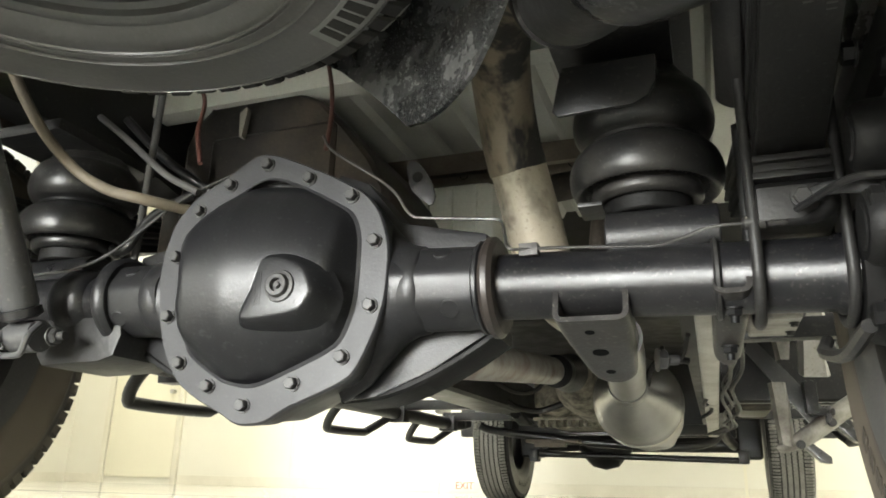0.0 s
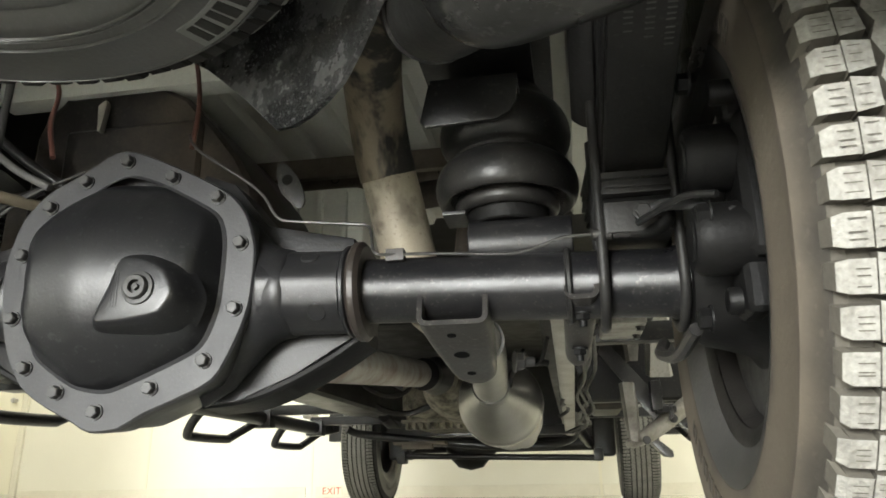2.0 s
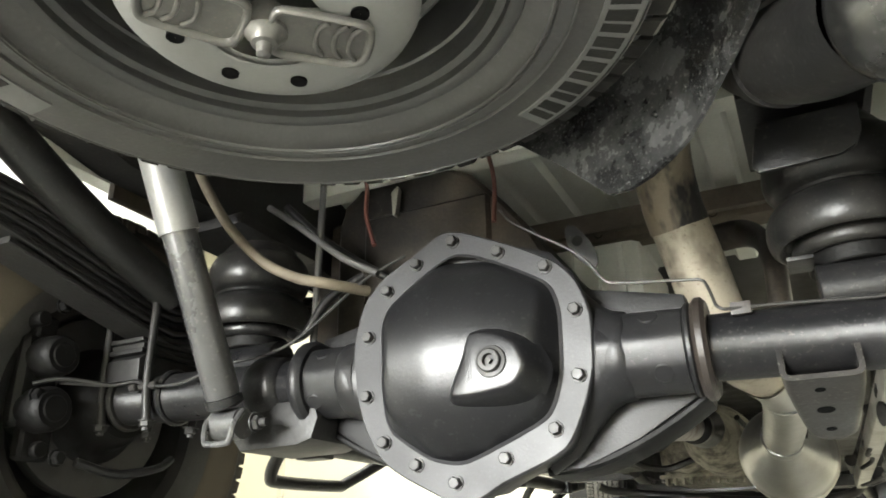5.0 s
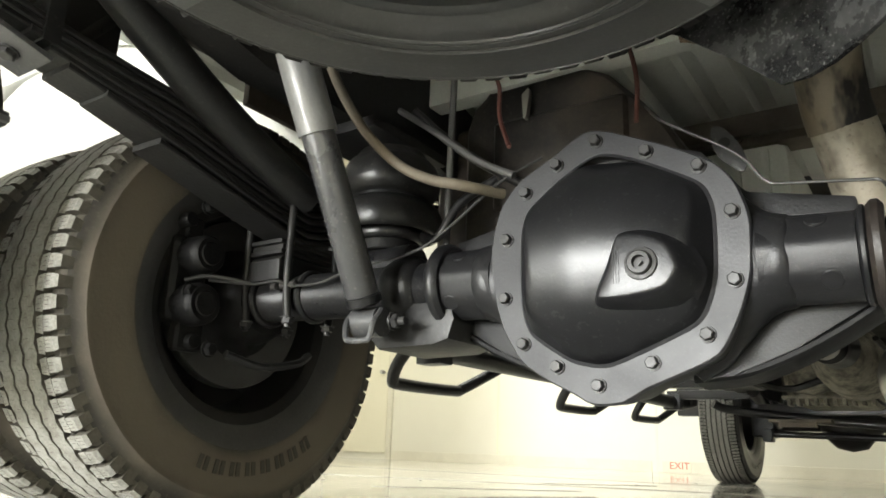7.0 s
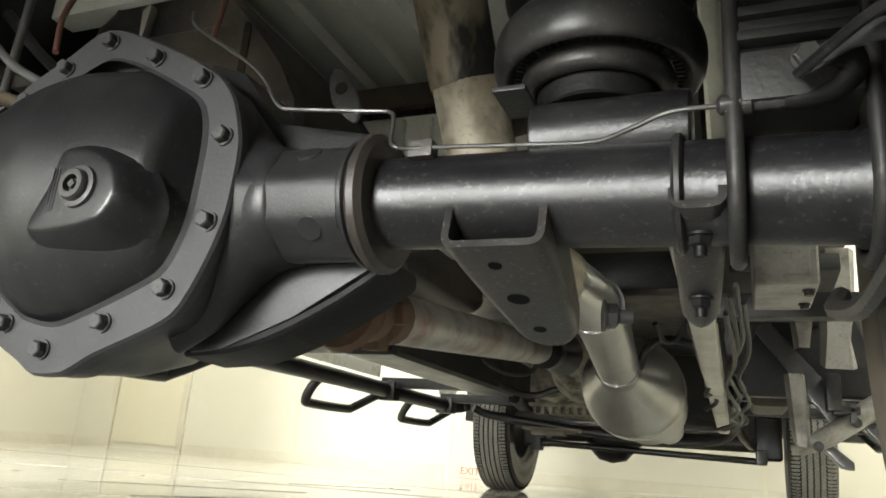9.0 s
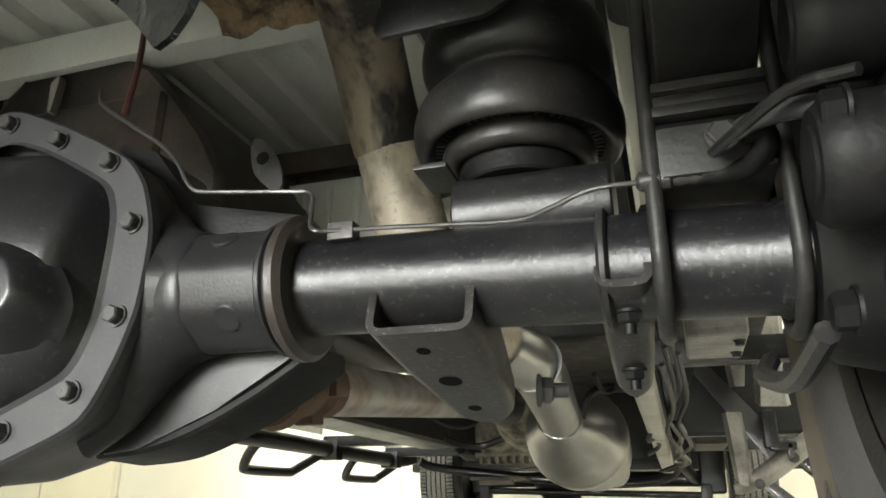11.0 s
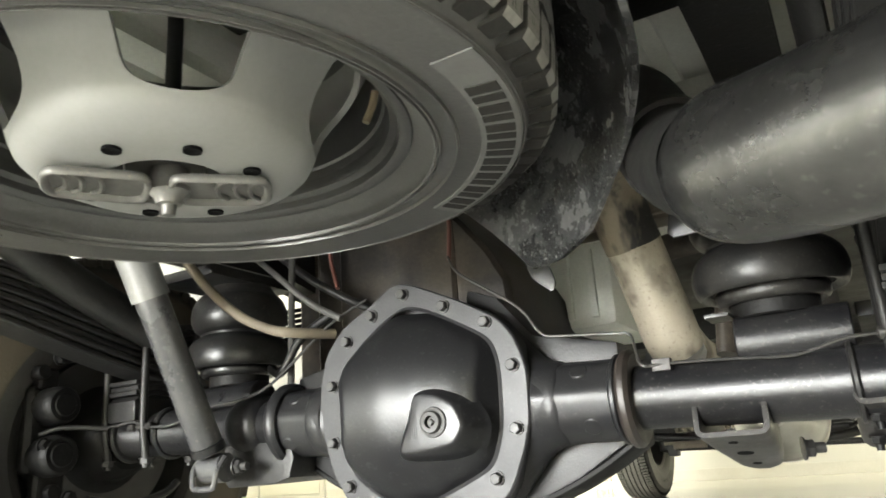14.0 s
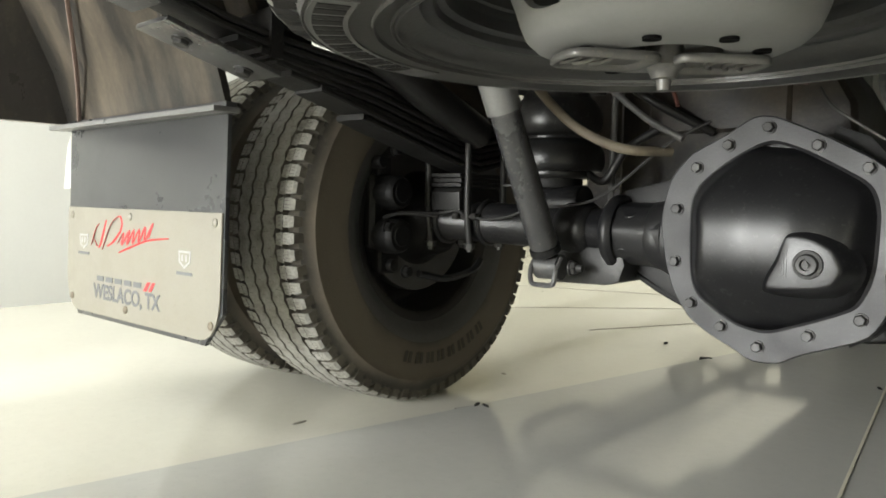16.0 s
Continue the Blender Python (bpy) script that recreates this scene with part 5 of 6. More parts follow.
bmesh.ops.remove_doubles(bm, verts=bm.verts, dist=0.0004)
sp(bm, "wheel_disc", M_WHEEL, None, "silver-grey dished wheel disc with windows", 45)
for i in range(8):
    a = radians(45 * i + 17)
    bm = bmesh.new()
    # dark discs on the dish paint the shade of lug holes
    lathe(bm, [(0.128, 0.0085), (0.1364, 0.0085), (0.1362, 0.0075), (0.1358, 0.007), (0.1358, 0.0003)], at(0.094 * math.cos(a) * 0.93, 0.094 * math.sin(a) * 0.93, 0) @ UPZ, 14)
    sp(bm, "lug_hole_disc", M_HOLE, rim)
bm = bmesh.new()
pipe(bm, [(0.175, 0.105, -0.045), (0.170, 0.106, -0.06), (0.164, 0.102, -0.078)], 0.0042, 8, 3)
sp(bm, "valve_stem", M_BRASS, rim, "brass valve stem")
# carrier: two pressed wings with ribs, stud and nut
wing = [(-0.012, 0.030), (-0.05, 0.034), (-0.095, 0.031), (-0.104, 0.015), (-0.104, -0.016), (-0.093, -0.031), (-0.05, -0.033), (-0.012, -0.028)]
for m_ in (222, 54):
    M = at(-0.005, -0.005, -0.1405, Matrix.Rotation(radians(m_), 4, "Z"))
    loop = smooth_loop(wing, 4, 0.4)
    rings = []
    for k, z in ((0.97, 0.0035), (1.0, 0.001), (1.0, -0.0035), (0.95, -0.0052), (0.88, -0.004), (0.84, 0.0012), (0.5, 0.0016), (0.1, 0.0016)):
        rings.append([M @ Vector((-0.055 + (p.x + 0.055) * k, p.y * k, z)) for p in loop])
    bm = bmesh.new()
    quad_ring(bm, rings, True, True, True)
    plate = sp(bm, "carrier_wing", M_CARRIER, None, "pressed steel wing of the spare carrier", 60)
    for x_ in (-0.086, -0.072, -0.055):
        bm = bmesh.new()
        pipe(bm, [M @ Vector((x_ - 0.006, -0.024, 0.0)), M @ Vector((x_ + 0.002, -0.012, -0.0002)), M @ Vector((x_ + 0.002, 0.012, -0.0002)), M @ Vector((x_ - 0.006, 0.024, 0.0))], 0.0026, 8, 3)
        sp(bm, "pressed_rib", M_CARRIER, plate)
bm = bmesh.new()
lathe(bm, [(0.12, 0.018), (0.144, 0.020), (0.150, 0.014), (0.156, 0.012), (0.157, 0.0075), (0.167, 0.0065), (0.169, 0.0005)], UPZ, 16)
sp(bm, "carrier_stud", M_CARRIER, None, "rusty carrier stud and nut")
bm = bmesh.new()
pipe(bm, [(0, 0, -0.08), (0, 0, 0.10), (0, 0, 0.20)], 0.008, 10, 2)
box(bm, -0.05, 0.05, -0.14, 0.14, 0.12, 0.15, 0.006)
sp(bm, "hoist", M_HUB, None, "black winch bar above the spare")

# ---- spatter shield round the spare ----
shield = bmesh.new()
ring_in, ring_out = [], []
n = 26
LOWZ = [(92, 0.74), (80, 0.685), (70, 0.615), (62, 0.552), (56, 0.548), (46, 0.562), (36, 0.60), (22, 0.63), (5, 0.645), (-18, 0.67)]
for r in (0.440, 0.434):
    rows = []
    for i in range(n + 1):
        a = 92 - 110 * i / n
        zl = float(np.interp(-a, [-q for q, _ in LOWZ], [z for _, z in LOWZ]))
        col = []
        for k in range(7):
            z = zl + (0.86 - zl) * k / 6
            rr_ = r + 0.012 * math.cos(k / 6 * math.pi) - (0.06 * max(0, (z - 0.72) / 0.14))
            col.append(Vector((0.035 + rr_ * math.cos(radians(a)), -0.555 + rr_ * math.sin(radians(a)), z)))
        rows.append(col)
    (ring_in if r > 0.437 else ring_out).extend(rows)
loops = [a + b[::-1] for a, b in zip(ring_in, ring_out)]
quad_ring(shield, loops, True, True, True)
part("spatter_shield", shield, M_SHIELD, truck, "mud spattered black plastic shield beside the spare", 50)

# ---- exhaust ----
bm = bmesh.new()
pipe(bm, [(0.350, 0.56, 0.46), (0.325, 0.42, 0.462), (0.305, 0.345, 0.50), (0.294, 0.318, 0.56), (0.280, 0.300, 0.63), (0.268, 0.290, 0.685)], 0.0505, 32, 6, caps=False)
exh = part("exhaust_pipe", bm, M_STEEL, truck, "heat tinted steel exhaust pipe rising over the axle")
bm = bmesh.new()
pipe(bm, [(0.2685, 0.291, 0.68), (0.262, 0.27, 0.72), (0.262, 0.215, 0.785), (0.285, 0.10, 0.82), (0.34, -0.06, 0.80), (0.40, -0.14, 0.745), (0.440, -0.22, 0.655), (0.478, -0.32, 0.585), (0.52, -0.42, 0.54)], [0.0525, 0.052, 0.0515, 0.051, 0.051, 0.051, 0.0515, 0.052, 0.052], 32, 6, caps=False)
for f in bm.faces:
    f.material_index = 1 if f.calc_center_median().y < -0.17 else 0
part("over_axle_bend", bm, [M_STEELD, M_SOOT], exh, "sooty upper bend of the exhaust")
bm = bmesh.new()
pipe(bm, [(0.450, -0.245, 0.636), (0.459, -0.268, 0.619)], 0.0565, 32, 1)
part("slip_joint", bm, M_SOOT, exh)
bm = bmesh.new()
pipe(bm, [(0.516, -0.417, 0.537), (0.526, -0.428, 0.532), (0.540, -0.441, 0.528), (0.58, -0.465, 0.522), (0.645, -0.500, 0.519), (0.70, -0.54, 0.518), (0.745, -0.60, 0.52), (0.79, -0.68, 0.53), (0.86, -0.78, 0.54), (0.95, -0.86, 0.54)], [0.054, 0.061, 0.064, 0.064, 0.064, 0.064, 0.064, 0.064, 0.064, 0.064], 40, 6)
part("tailpipe", bm, M_MUFFLER, exh, "large dull steel tailpipe with dried spots")
bm = bmesh.new()
pipe(bm, [(0.35, 0.55, 0.455), (0.372, 0.66, 0.448), (0.378, 0.80, 0.436), (0.362, 1.02, 0.418), (0.340, 1.27, 0.400)], 0.050, 32, 5, caps=False)
part("downpipe", bm, M_FILTER, exh, "bright steel pipe to the filter")
for p, q in (((0.380, 0.70, 0.445), (0.380, 0.706, 0.4445)), ((0.346, 1.19, 0.406), (0.342, 1.25, 0.401))):
    bm = bmesh.new()
    pipe(bm, [p, q], 0.054, 32, 1)
    part("pipe_band", bm, M_FILTER, exh)
mf = look((0.340, 1.25, 0.401), (0.352, 2.3, 0.345)) @ Matrix.Rotation(radians(90), 4, "Y")
bm = bmesh.new()
lathe(bm, [(0.0, 0.052), (0.025, 0.058), (0.07, 0.083), (0.12, 0.108), (0.17, 0.124), (0.22, 0.132), (0.25, 0.134), (0.255, 0.137), (0.315, 0.137), (0.32, 0.132), (0.345, 0.121), (0.36, 0.118), (0.62, 0.118), (0.66, 0.07), (1.2, 0.06)], mf, 56, cap=True)
part("particle_filter", bm, M_FILTER, exh, "bright steel particle filter canister")
bm = bmesh.new()
lathe(bm, [(0.258, 0.1372), (0.258, 0.1385), (0.312, 0.1385), (0.312, 0.1372)], mf, 56)
part("filter_band", bm, M_ZINC, exh, "pale band round the filter")
bm = bmesh.new()
pipe(bm, [(0.395, 1.22, 0.402), (0.405, 1.23, 0.440), (0.425, 1.25, 0.470), (0.46, 1.28, 0.485), (0.51, 1.3, 0.478)], 0.010, 8, 4)
part("exhaust_hanger", bm, M_CHASSIS, exh)
for pts in ([(0.52, 1.0, 0.50), (0.50, 1.06, 0.455), (0.47, 1.05, 0.44), (0.455, 1.0, 0.47)], [(0.545, 1.15, 0.46), (0.56, 1.25, 0.40), (0.54, 1.35, 0.36), (0.56, 1.45, 0.38)], [(0.56, 1.3, 0.42), (0.54, 1.4, 0.39), (0.56, 1.5, 0.36), (0.53, 1.55, 0.34)]):
    bm = bmesh.new()
    pipe(bm, pts, 0.006, 8, 6)
    part("sensor_wire", bm, M_CHASSIS, exh)
bm = bmesh.new()
pipe(bm, [(0.30, 0.335, 0.48), (0.302, 0.345, 0.470)], 0.056, 32, 1)
part("pipe_band", bm, M_FILTER, exh)

bm = bmesh.new()
pipe(bm, [(0.24, 0.47, 0.70), (0.31, 0.47, 0.712), (0.368, 0.450, 0.706), (0.398, 0.39, 0.660), (0.408, 0.33, 0.595), (0.406, 0.30, 0.52), (0.40, 0.29, 0.46)], 0.030, 16, 6, flat=0.6)
part("frame_hoop", bm, M_PLASTIC, truck, "dusty dark bowed hoop behind the exhaust")
bm = bmesh.new()
rows = []
for i in range(19):
    u = i / 18
    y1 = 0.188 + 0.012 * noise.noise((u * 7, 0.4, 2.0))
    x_ = 0.045 + 0.20 * u
    under = [Vector((x_, y1 - (0.19 + 0.03 * noise.noise((u * 3, 5, 1))) * v, 0.866 + 0.016 * noise.noise((u * 5, v * 5, 4.1)) - 0.022 * max(0.0, 0.12 - v) / 0.12)) for v in [k / 12 for k in range(13)]]
    rows.append(under + [p + Vector((0, 0, 0.006)) for p in reversed(under)])
quad_ring(bm, rows, True, True, True)
part("torn_insulation", bm, M_INSUL, truck, "torn brown insulation sheet under the bed", 60)

# ---- driveshaft ----
bm = bmesh.new()
md = look((0.070, 0.40, 0.372), (0.085, 1.75, 0.515)) @ Matrix.Rotation(radians(90), 4, "Y")
lathe(bm, [(0.10, 0.03), (0.12, 0.040), (0.15, 0.044), (1.05, 0.044), (1.08, 0.040), (1.11, 0.03), (1.2, 0.03)], md, 36, cap=True)
drive = part("driveshaft", bm, M_SHAFT, truck, "grey steel driveshaft with rust blooms")
bm = bmesh.new()
lathe(bm, [(0.0, 0.03), (0.01, 0.046), (0.045, 0.046), (0.055, 0.03), (0.07, 0.028), (0.085, 0.045), (0.115, 0.047), (0.125, 0.03)], md, 16, cap=True)
box(bm, 0.045, 0.085, -0.058, 0.058, -0.016, 0.016, 0.005, md)
box(bm, 0.045, 0.085, -0.016, 0.016, -0.058, 0.058, 0.005, md)
part("universal_joint", bm, M_RUST, drive, "rust brown universal joint")
bm = bmesh.new()
lathe(bm, [(1.12, 0.03), (1.14, 0.055), (1.2, 0.055), (1.21, 0.04), (1.27, 0.05), (1.36, 0.07)], md, 24, cap=True)
part("front_yoke", bm, M_CHASSIS, drive)

# ---- frame, bed and underbody ----
for s in (1, -1):
    bm = bmesh.new()
    line = ([(-1.05, 0.83), (-0.62, 0.82), (-0.42, 0.775)] if s < 0 else [(-1.05, 0.70), (-0.55, 0.72)]) + [(-0.25, 0.74), (0.25, 0.74), (0.65, 0.66), (1.2, 0.52), (2.0, 0.50), (4.9, 0.50)]
    rings = []
    for y, z in line:
        x0, x1, t = s * 0.50, s * 0.575, 0.008
        rings.append([Vector((x0, y, z)), Vector((x1, y, z)), Vector((x1, y, z + t)), Vector((x0 + s * t, y, z + t)), Vector((x0 + s * t, y, z + 0.19)), Vector((x1, y, z + 0.19)), Vector((x1, y, z + 0.2)), Vector((x0, y, z + 0.2))])
    quad_ring(bm, rings, True, True, True)
    part("frame_rail", bm, M_CHASSIS, truck, "long black channel section frame rail", 25)
for y, z, d, mt in ((-0.28, 0.80, 0.07, M_CHASSIS), (0.74, 0.845, 0.075, M_XMEM), (1.35, 0.62, 0.10, M_CHASSIS)):
    bm = bmesh.new()
    prism(bm, [(-0.04, 0), (0.04, 0), (0.045, 0.01), (0.045, d), (-0.045, d), (-0.045, 0.01)], -0.498, 0.498, at(0, y, z), 0.004, "x")
    xm = part("crossmember", bm, mt, truck, "dusty folded steel crossmember")
    if y > 0.5 and y < 1:
        for x in (-0.35, -0.12, 0.03, 0.30):
            bm = bmesh.new()
            # dark ring and disc stand in for the shade of a punched hole
            lathe(bm, [(0, 0.011), (0.0012, 0.011), (0.001, 0.009), (-0.004, 0.008), (-0.004, 0.0003)], at(x, y - 0.0455, z + 0.018, TOREAR), 14)
            part("hole", bm, M_GROOVE, xm)
bm = bmesh.new()
prism(bm, [(0, 0), (0.02, 0), (0.02, 0.05), (0, 0.05)], -0.3, 0.55, at(0, 0.60, 0.83), 0.003, "x")
part("support_bar", bm, M_XMEM, truck, "dusty thin support bar under the bed")
bm = bmesh.new()
box(bm, -0.5, 0.5, 0.200, 0.248, 0.862, 0.93, 0.005)
part("bed_sill", bm, M_BED, truck, "pale cross sill under the bed floor")
bm = bmesh.new()
prof = []
x = -0.98
while x < 0.98:
    prof += [(x, 0.945), (x + 0.045, 0.945), (x + 0.055, 0.965), (x + 0.085, 0.965), (x + 0.095, 0.945)]
    x += 0.1
rings = [[Vector((px, y, pz)) for px, pz in prof] + [Vector((px, y, 0.985)) for px, pz in reversed(prof)] for y in (-1.42, 1.30)]
quad_ring(bm, rings, True, True, True)
part("bed_floor", bm, M_BED, truck, "pale ribbed underside of the bed floor", 20)
for s in (1, -1):
    # inner wheelhouse wall, upper arch and body side
    bm = bmesh.new()
    pipe(bm, [(s * 0.74, -0.47, 0.72), (s * 0.74, -0.36, 0.86), (s * 0.74, -0.2, 0.95), (s * 0.74, 0.05, 0.98)], 0.016, 8, 4)
    house = part("wheelhouse", bm, M_BODY, truck, "dark dusty inner wheelhouse", 50)
    panels = [(-0.67, -0.378, 0.700), (-0.376, -0.10, 0.862), (-0.098, 0.62, 0.80)] if s < 0 else [(-0.47, 0.10, 0.60), (0.102, 0.62, 0.80)]
    for ya, yb, za in panels:
        part("wheelhouse_panel", box(bmesh.new(), 0.729, 0.745, ya, yb, za, 0.985, 0.003, Matrix.Diagonal((s, 1, 1, 1))), M_BODY, house)
    bm = bmesh.new()
    arch = [(0.50 * math.cos(math.pi * i / 16), 0.47 + 0.52 * math.sin(math.pi * i / 16)) for i in range(17)]
    quad_ring(bm, [[Vector((s * x, y * k, z)) for y, z in arch] for x, k in ((0.95, 1.0), (1.15, 1.0), (1.35, 1.0), (1.44, 1.01), (1.475, 1.04))], False)
    part("rear_fender", bm, M_FENDER, truck, "thin white outer fender over the dual wheels", 50)
    bm = bmesh.new()
    prism(bm, [(-0.500, 0.0), (-0.512, 0.0), (-0.52, 0.03), (-0.545, 0.12), (-0.60, 0.24), (-0.66, 0.36), (-0.645, 0.36), (-0.585, 0.24), (-0.53, 0.12), (-0.505, 0.03)], 0.80, 1.46, Matrix.Diagonal((s, 1, 1, 1)) @ at(0, 0, 0.615), 0.0, "x")
    prism(bm, [(1.46, -0.50), (1.46, -1.15), (1.475, -1.15), (1.475, -0.50)], 0.62, 0.99, Matrix.Diagonal((s, 1, 1, 1)), 0.0, "z")
    lin = part("liner_panel", bm, M_BODY, truck, "grimy dark liner panel behind the rear wheels")
    if s < 0:
        bm = bmesh.new()
        prism(bm, [(-0.551, 0.135), (-0.60, 0.24), (-0.66, 0.36), (-0.645, 0.36), (-0.585, 0.24), (-0.536, 0.135)], 0.665, 0.797, Matrix.Diagonal((s, 1, 1, 1)) @ at(0, 0, 0.615), 0.0, "x")
        part("inner_liner", bm, M_BODY, lin)
    bm = bmesh.new()
    box(bm, 0.775, 1.47, -0.553, -0.500, 0.604, 0.614, 0.002, Matrix.Diagonal((s, 1, 1, 1)))
    part("liner_lip", bm, M_SHOCKU, lin, "pale lower lip")
    bm = bmesh.new()
    pipe(bm, [(s * 1.38, -0.522, 0.625), (s * 1.30, -0.56, 0.72), (s * 1.20, -0.62, 0.86)], 0.007, 8, 4, flat=0.5)
    part("liner_seam", bm, M_SEAM, lin, "faded pink seam")
    for k in range(4):
        bm = bmesh.new()
        pipe(bm, [(s * (0.88 + 0.12 * k), -0.517, 0.70 + 0.04 * (k % 2)), (s * (0.885 + 0.12 * k), -0.53, 0.705 + 0.04 * (k % 2))], 0.006, 8, 1)
        part("push_pin", bm, M_CHASSIS, lin)
    bm = bmesh.new()
    for ya, yb, za in ((-1.2, -0.50, 0.62), (0.50, 3.58, 0.62), (4.58, 4.95, 0.62), (3.56, 4.60, 0.955)):
        box(bm, 1.48, 1.50, ya, yb, za, 1.05, 0.004, Matrix.Diagonal((s, 1, 1, 1)))
    part("body_side", bm, M_WHITE, truck, "white lower body side")
bm = bmesh.new()
box(bm, -0.98, 0.98, 1.31, 4.95, 0.985, 1.02, 0.004)
part("cab_floor", bm, M_CHASSIS, truck, "dark cab floor pan")
# unseen bumper, added to keep high light from the rear off the axle
bm = bmesh.new()
box(bm, -1.20, 1.20, -1.62, -1.44, 0.74, 0.88, 0.03, seg=3)
box(bm, -1.0, 1.0, -1.46, -1.42, 0.80, 1.02, 0.01)
part("unseen_bumper", bm, M_CHASSIS, truck, "unseen dark step bumper behind the bed, set to block high light")
bm = bmesh.new()
box(bm, -1.36, 1.36, 4.85, 4.95, 0.45, 1.02, 0.02)
part("front_bumper", bm, M_CHASSIS, truck, "dark front valance")

# fuel tank with its white clip
bm = bmesh.new()
prism(bm, [(-0.10, 0.44), (-0.41, 0.44), (-0.41, 0.79), (-0.395, 0.835), (-0.355, 0.868), (-0.15, 0.868), (-0.10, 0.842), (-0.04, 0.775), (0.01, 0.71), (0.045, 0.645), (0.055, 0.52), (0.03, 0.50), (-0.05, 0.50)], 0.21, 1.05, bev=0.022, seg=3)
box(bm, -0.34, -0.06, 0.20, 0.24, 0.60, 0.79, 0.018, seg=3)
# made-up dark block, added to close the bright gap left of the tank
box(bm, -0.56, -0.33, 0.32, 1.15, 0.41, 0.86, 0.04, seg=3)
tank = part("fuel_tank", bm, M_PLASTIC, truck, "dusty black plastic tank in front of the axle")
bm = bmesh.new()
prism(bm, [(-0.262, 0.775), (-0.256, 0.775), (-0.249, 0.83), (-0.252, 0.838), (-0.266, 0.826)], 0.185, 0.199, bev=0.001)
part("tank_clip", bm, M_PLATE, tank, "white plastic tank clip")
bm = bmesh.new()
prism(bm, smooth_loop([(0.118, 0.612), (0.128, 0.628), (0.118, 0.662), (0.095, 0.695), (0.078, 0.702), (0.072, 0.685), (0.082, 0.645)], 3, 0.4), 0.240, 0.246, bev=0.001)
tbr = part("tank_bracket", bm, M_SHOCK, truck, "grey pressed bracket beside the tank")
bm = bmesh.new()
# flat dark disc paints the shade of the bracket's opening
lathe(bm, [(0.0, 0.010), (0.0008, 0.010), (0.0006, 0.0005)], at(0.094, 0.2395, 0.668, TOREAR), 16)
part("hole", bm, M_GROOVE, tbr)
# pale drum beside the exhaust
bm = bmesh.new()
box(bm, -0.10, 0.16, 0.52, 0.86, 0.575, 0.775, 0.05, seg=4)
can = part("pale_canister", bm, M_BED, truck, "pale ribbed canister beside the exhaust")
for k in range(4):
    bm = bmesh.new()
    box(bm, -0.06 + 0.055 * k, -0.045 + 0.055 * k, 0.508, 0.87, 0.60, 0.755, 0.006)
    part("canister_rib", bm, M_BED, can)

# hoses, rods and wires on the left
for nm, pts, r, mt, lb in (
    ("fuel_hose", [(-0.44, -0.19, 0.80), (-0.43, -0.16, 0.735), (-0.40, -0.12, 0.66), (-0.35, -0.09, 0.60), (-0.29, -0.08, 0.565), (-0.24, -0.07, 0.55), (-0.20, 0.0, 0.55)], 0.0088, M_HOSE, "tan rubber hose"),
    ("support_rod", [(-0.335, 0.05, 0.82), (-0.335, 0.045, 0.65), (-0.335, 0.04, 0.46)], 0.0065, M_HOSEG, "grey vertical rod"),
    ("wire_loom", [(-0.42, 0.0, 0.75), (-0.34, -0.01, 0.69), (-0.24, -0.02, 0.61), (-0.17, -0.02, 0.57)], 0.006, M_HOSEG, "grey wiring loom"),
    ("wire", [(-0.28, 0.06, 0.84), (-0.24, 0.05, 0.78), (-0.22, 0.02, 0.70), (-0.19, 0.0, 0.63)], 0.004, M_RED, "red brown wire"),
    ("wire", [(-0.05, 0.12, 0.90), (-0.02, 0.10, 0.82), (0.0, 0.08, 0.74), (0.0, 0.07, 0.66)], 0.004, M_RED, "red brown wire"),
    ("vent_hose", [(-0.40, 0.05, 0.52), (-0.34, 0.02, 0.50), (-0.30, 0.03, 0.56), (-0.24, 0.05, 0.60)], 0.008, M_CHASSIS, "dark vent hose"),
    ("vent_hose", [(-0.46, 0.10, 0.80), (-0.38, 0.12, 0.72), (-0.30, 0.15, 0.66), (-0.20, 0.2, 0.60)], 0.009, M_CHASSIS, "black hose"),
):
    bm = bmesh.new()
    pipe(bm, pts, r, 10, 6)
    part(nm, bm, mt, truck, lb)

# ---- mid and front underbody ----
bm = bmesh.new()
bar = look((0.566, 0.16, 0.447), (0.557, 2.40, 0.352)) @ Matrix.Rotation(radians(90), 4, "Y")
for a, b in ((0.0, 1.27), (1.276, 2.24)):
    box(bm, a, b, -0.028, 0.028, -0.021, 0.021, 0.017, bar, seg=4)
guard = part("cable_guard", bm, M_ZINC, truck, "pale grey bar running forward from the axle")
bm = bmesh.new()
box(bm, 0.50, 0.56, -0.009, 0.009, -0.0225, -0.019, 0.002, bar @ Matrix.Rotation(math.pi, 4, "X"))
box(bm, 0.50, 0.56, -0.009, 0.009, -0.0225, -0.019, 0.002, bar)
part("guard_slot", bm, M_GROOVE, guard)
for k, (x, dz) in enumerate(((0.606, 0.0), (0.617, 0.018), (0.628, -0.012), (0.600, -0.03))):
    bm = bmesh.new()
    pipe(bm, [(x, 0.7, 0.46 + dz), (x + 0.01, 1.05, 0.43 + dz), (x - 0.012, 1.25, 0.40 + dz), (x + 0.012, 1.5, 0.37 + dz), (x - 0.008, 1.7, 0.36 + dz), (x + 0.006, 1.9, 0.335), (x - 0.06, 2.0, 0.315)], 0.0048, 8, 5)
    part("fuel_line", bm, M_SHOCK if k == 1 else M_CHASSIS, truck)
bm = bmesh.new()
prism(bm, [(0.596, 0.392), (0.612, 0.392), (0.682, 0.548), (0.672, 0.566), (0.610, 0.560), (0.588, 0.48)], 1.195, 1.205, bev=0.002)
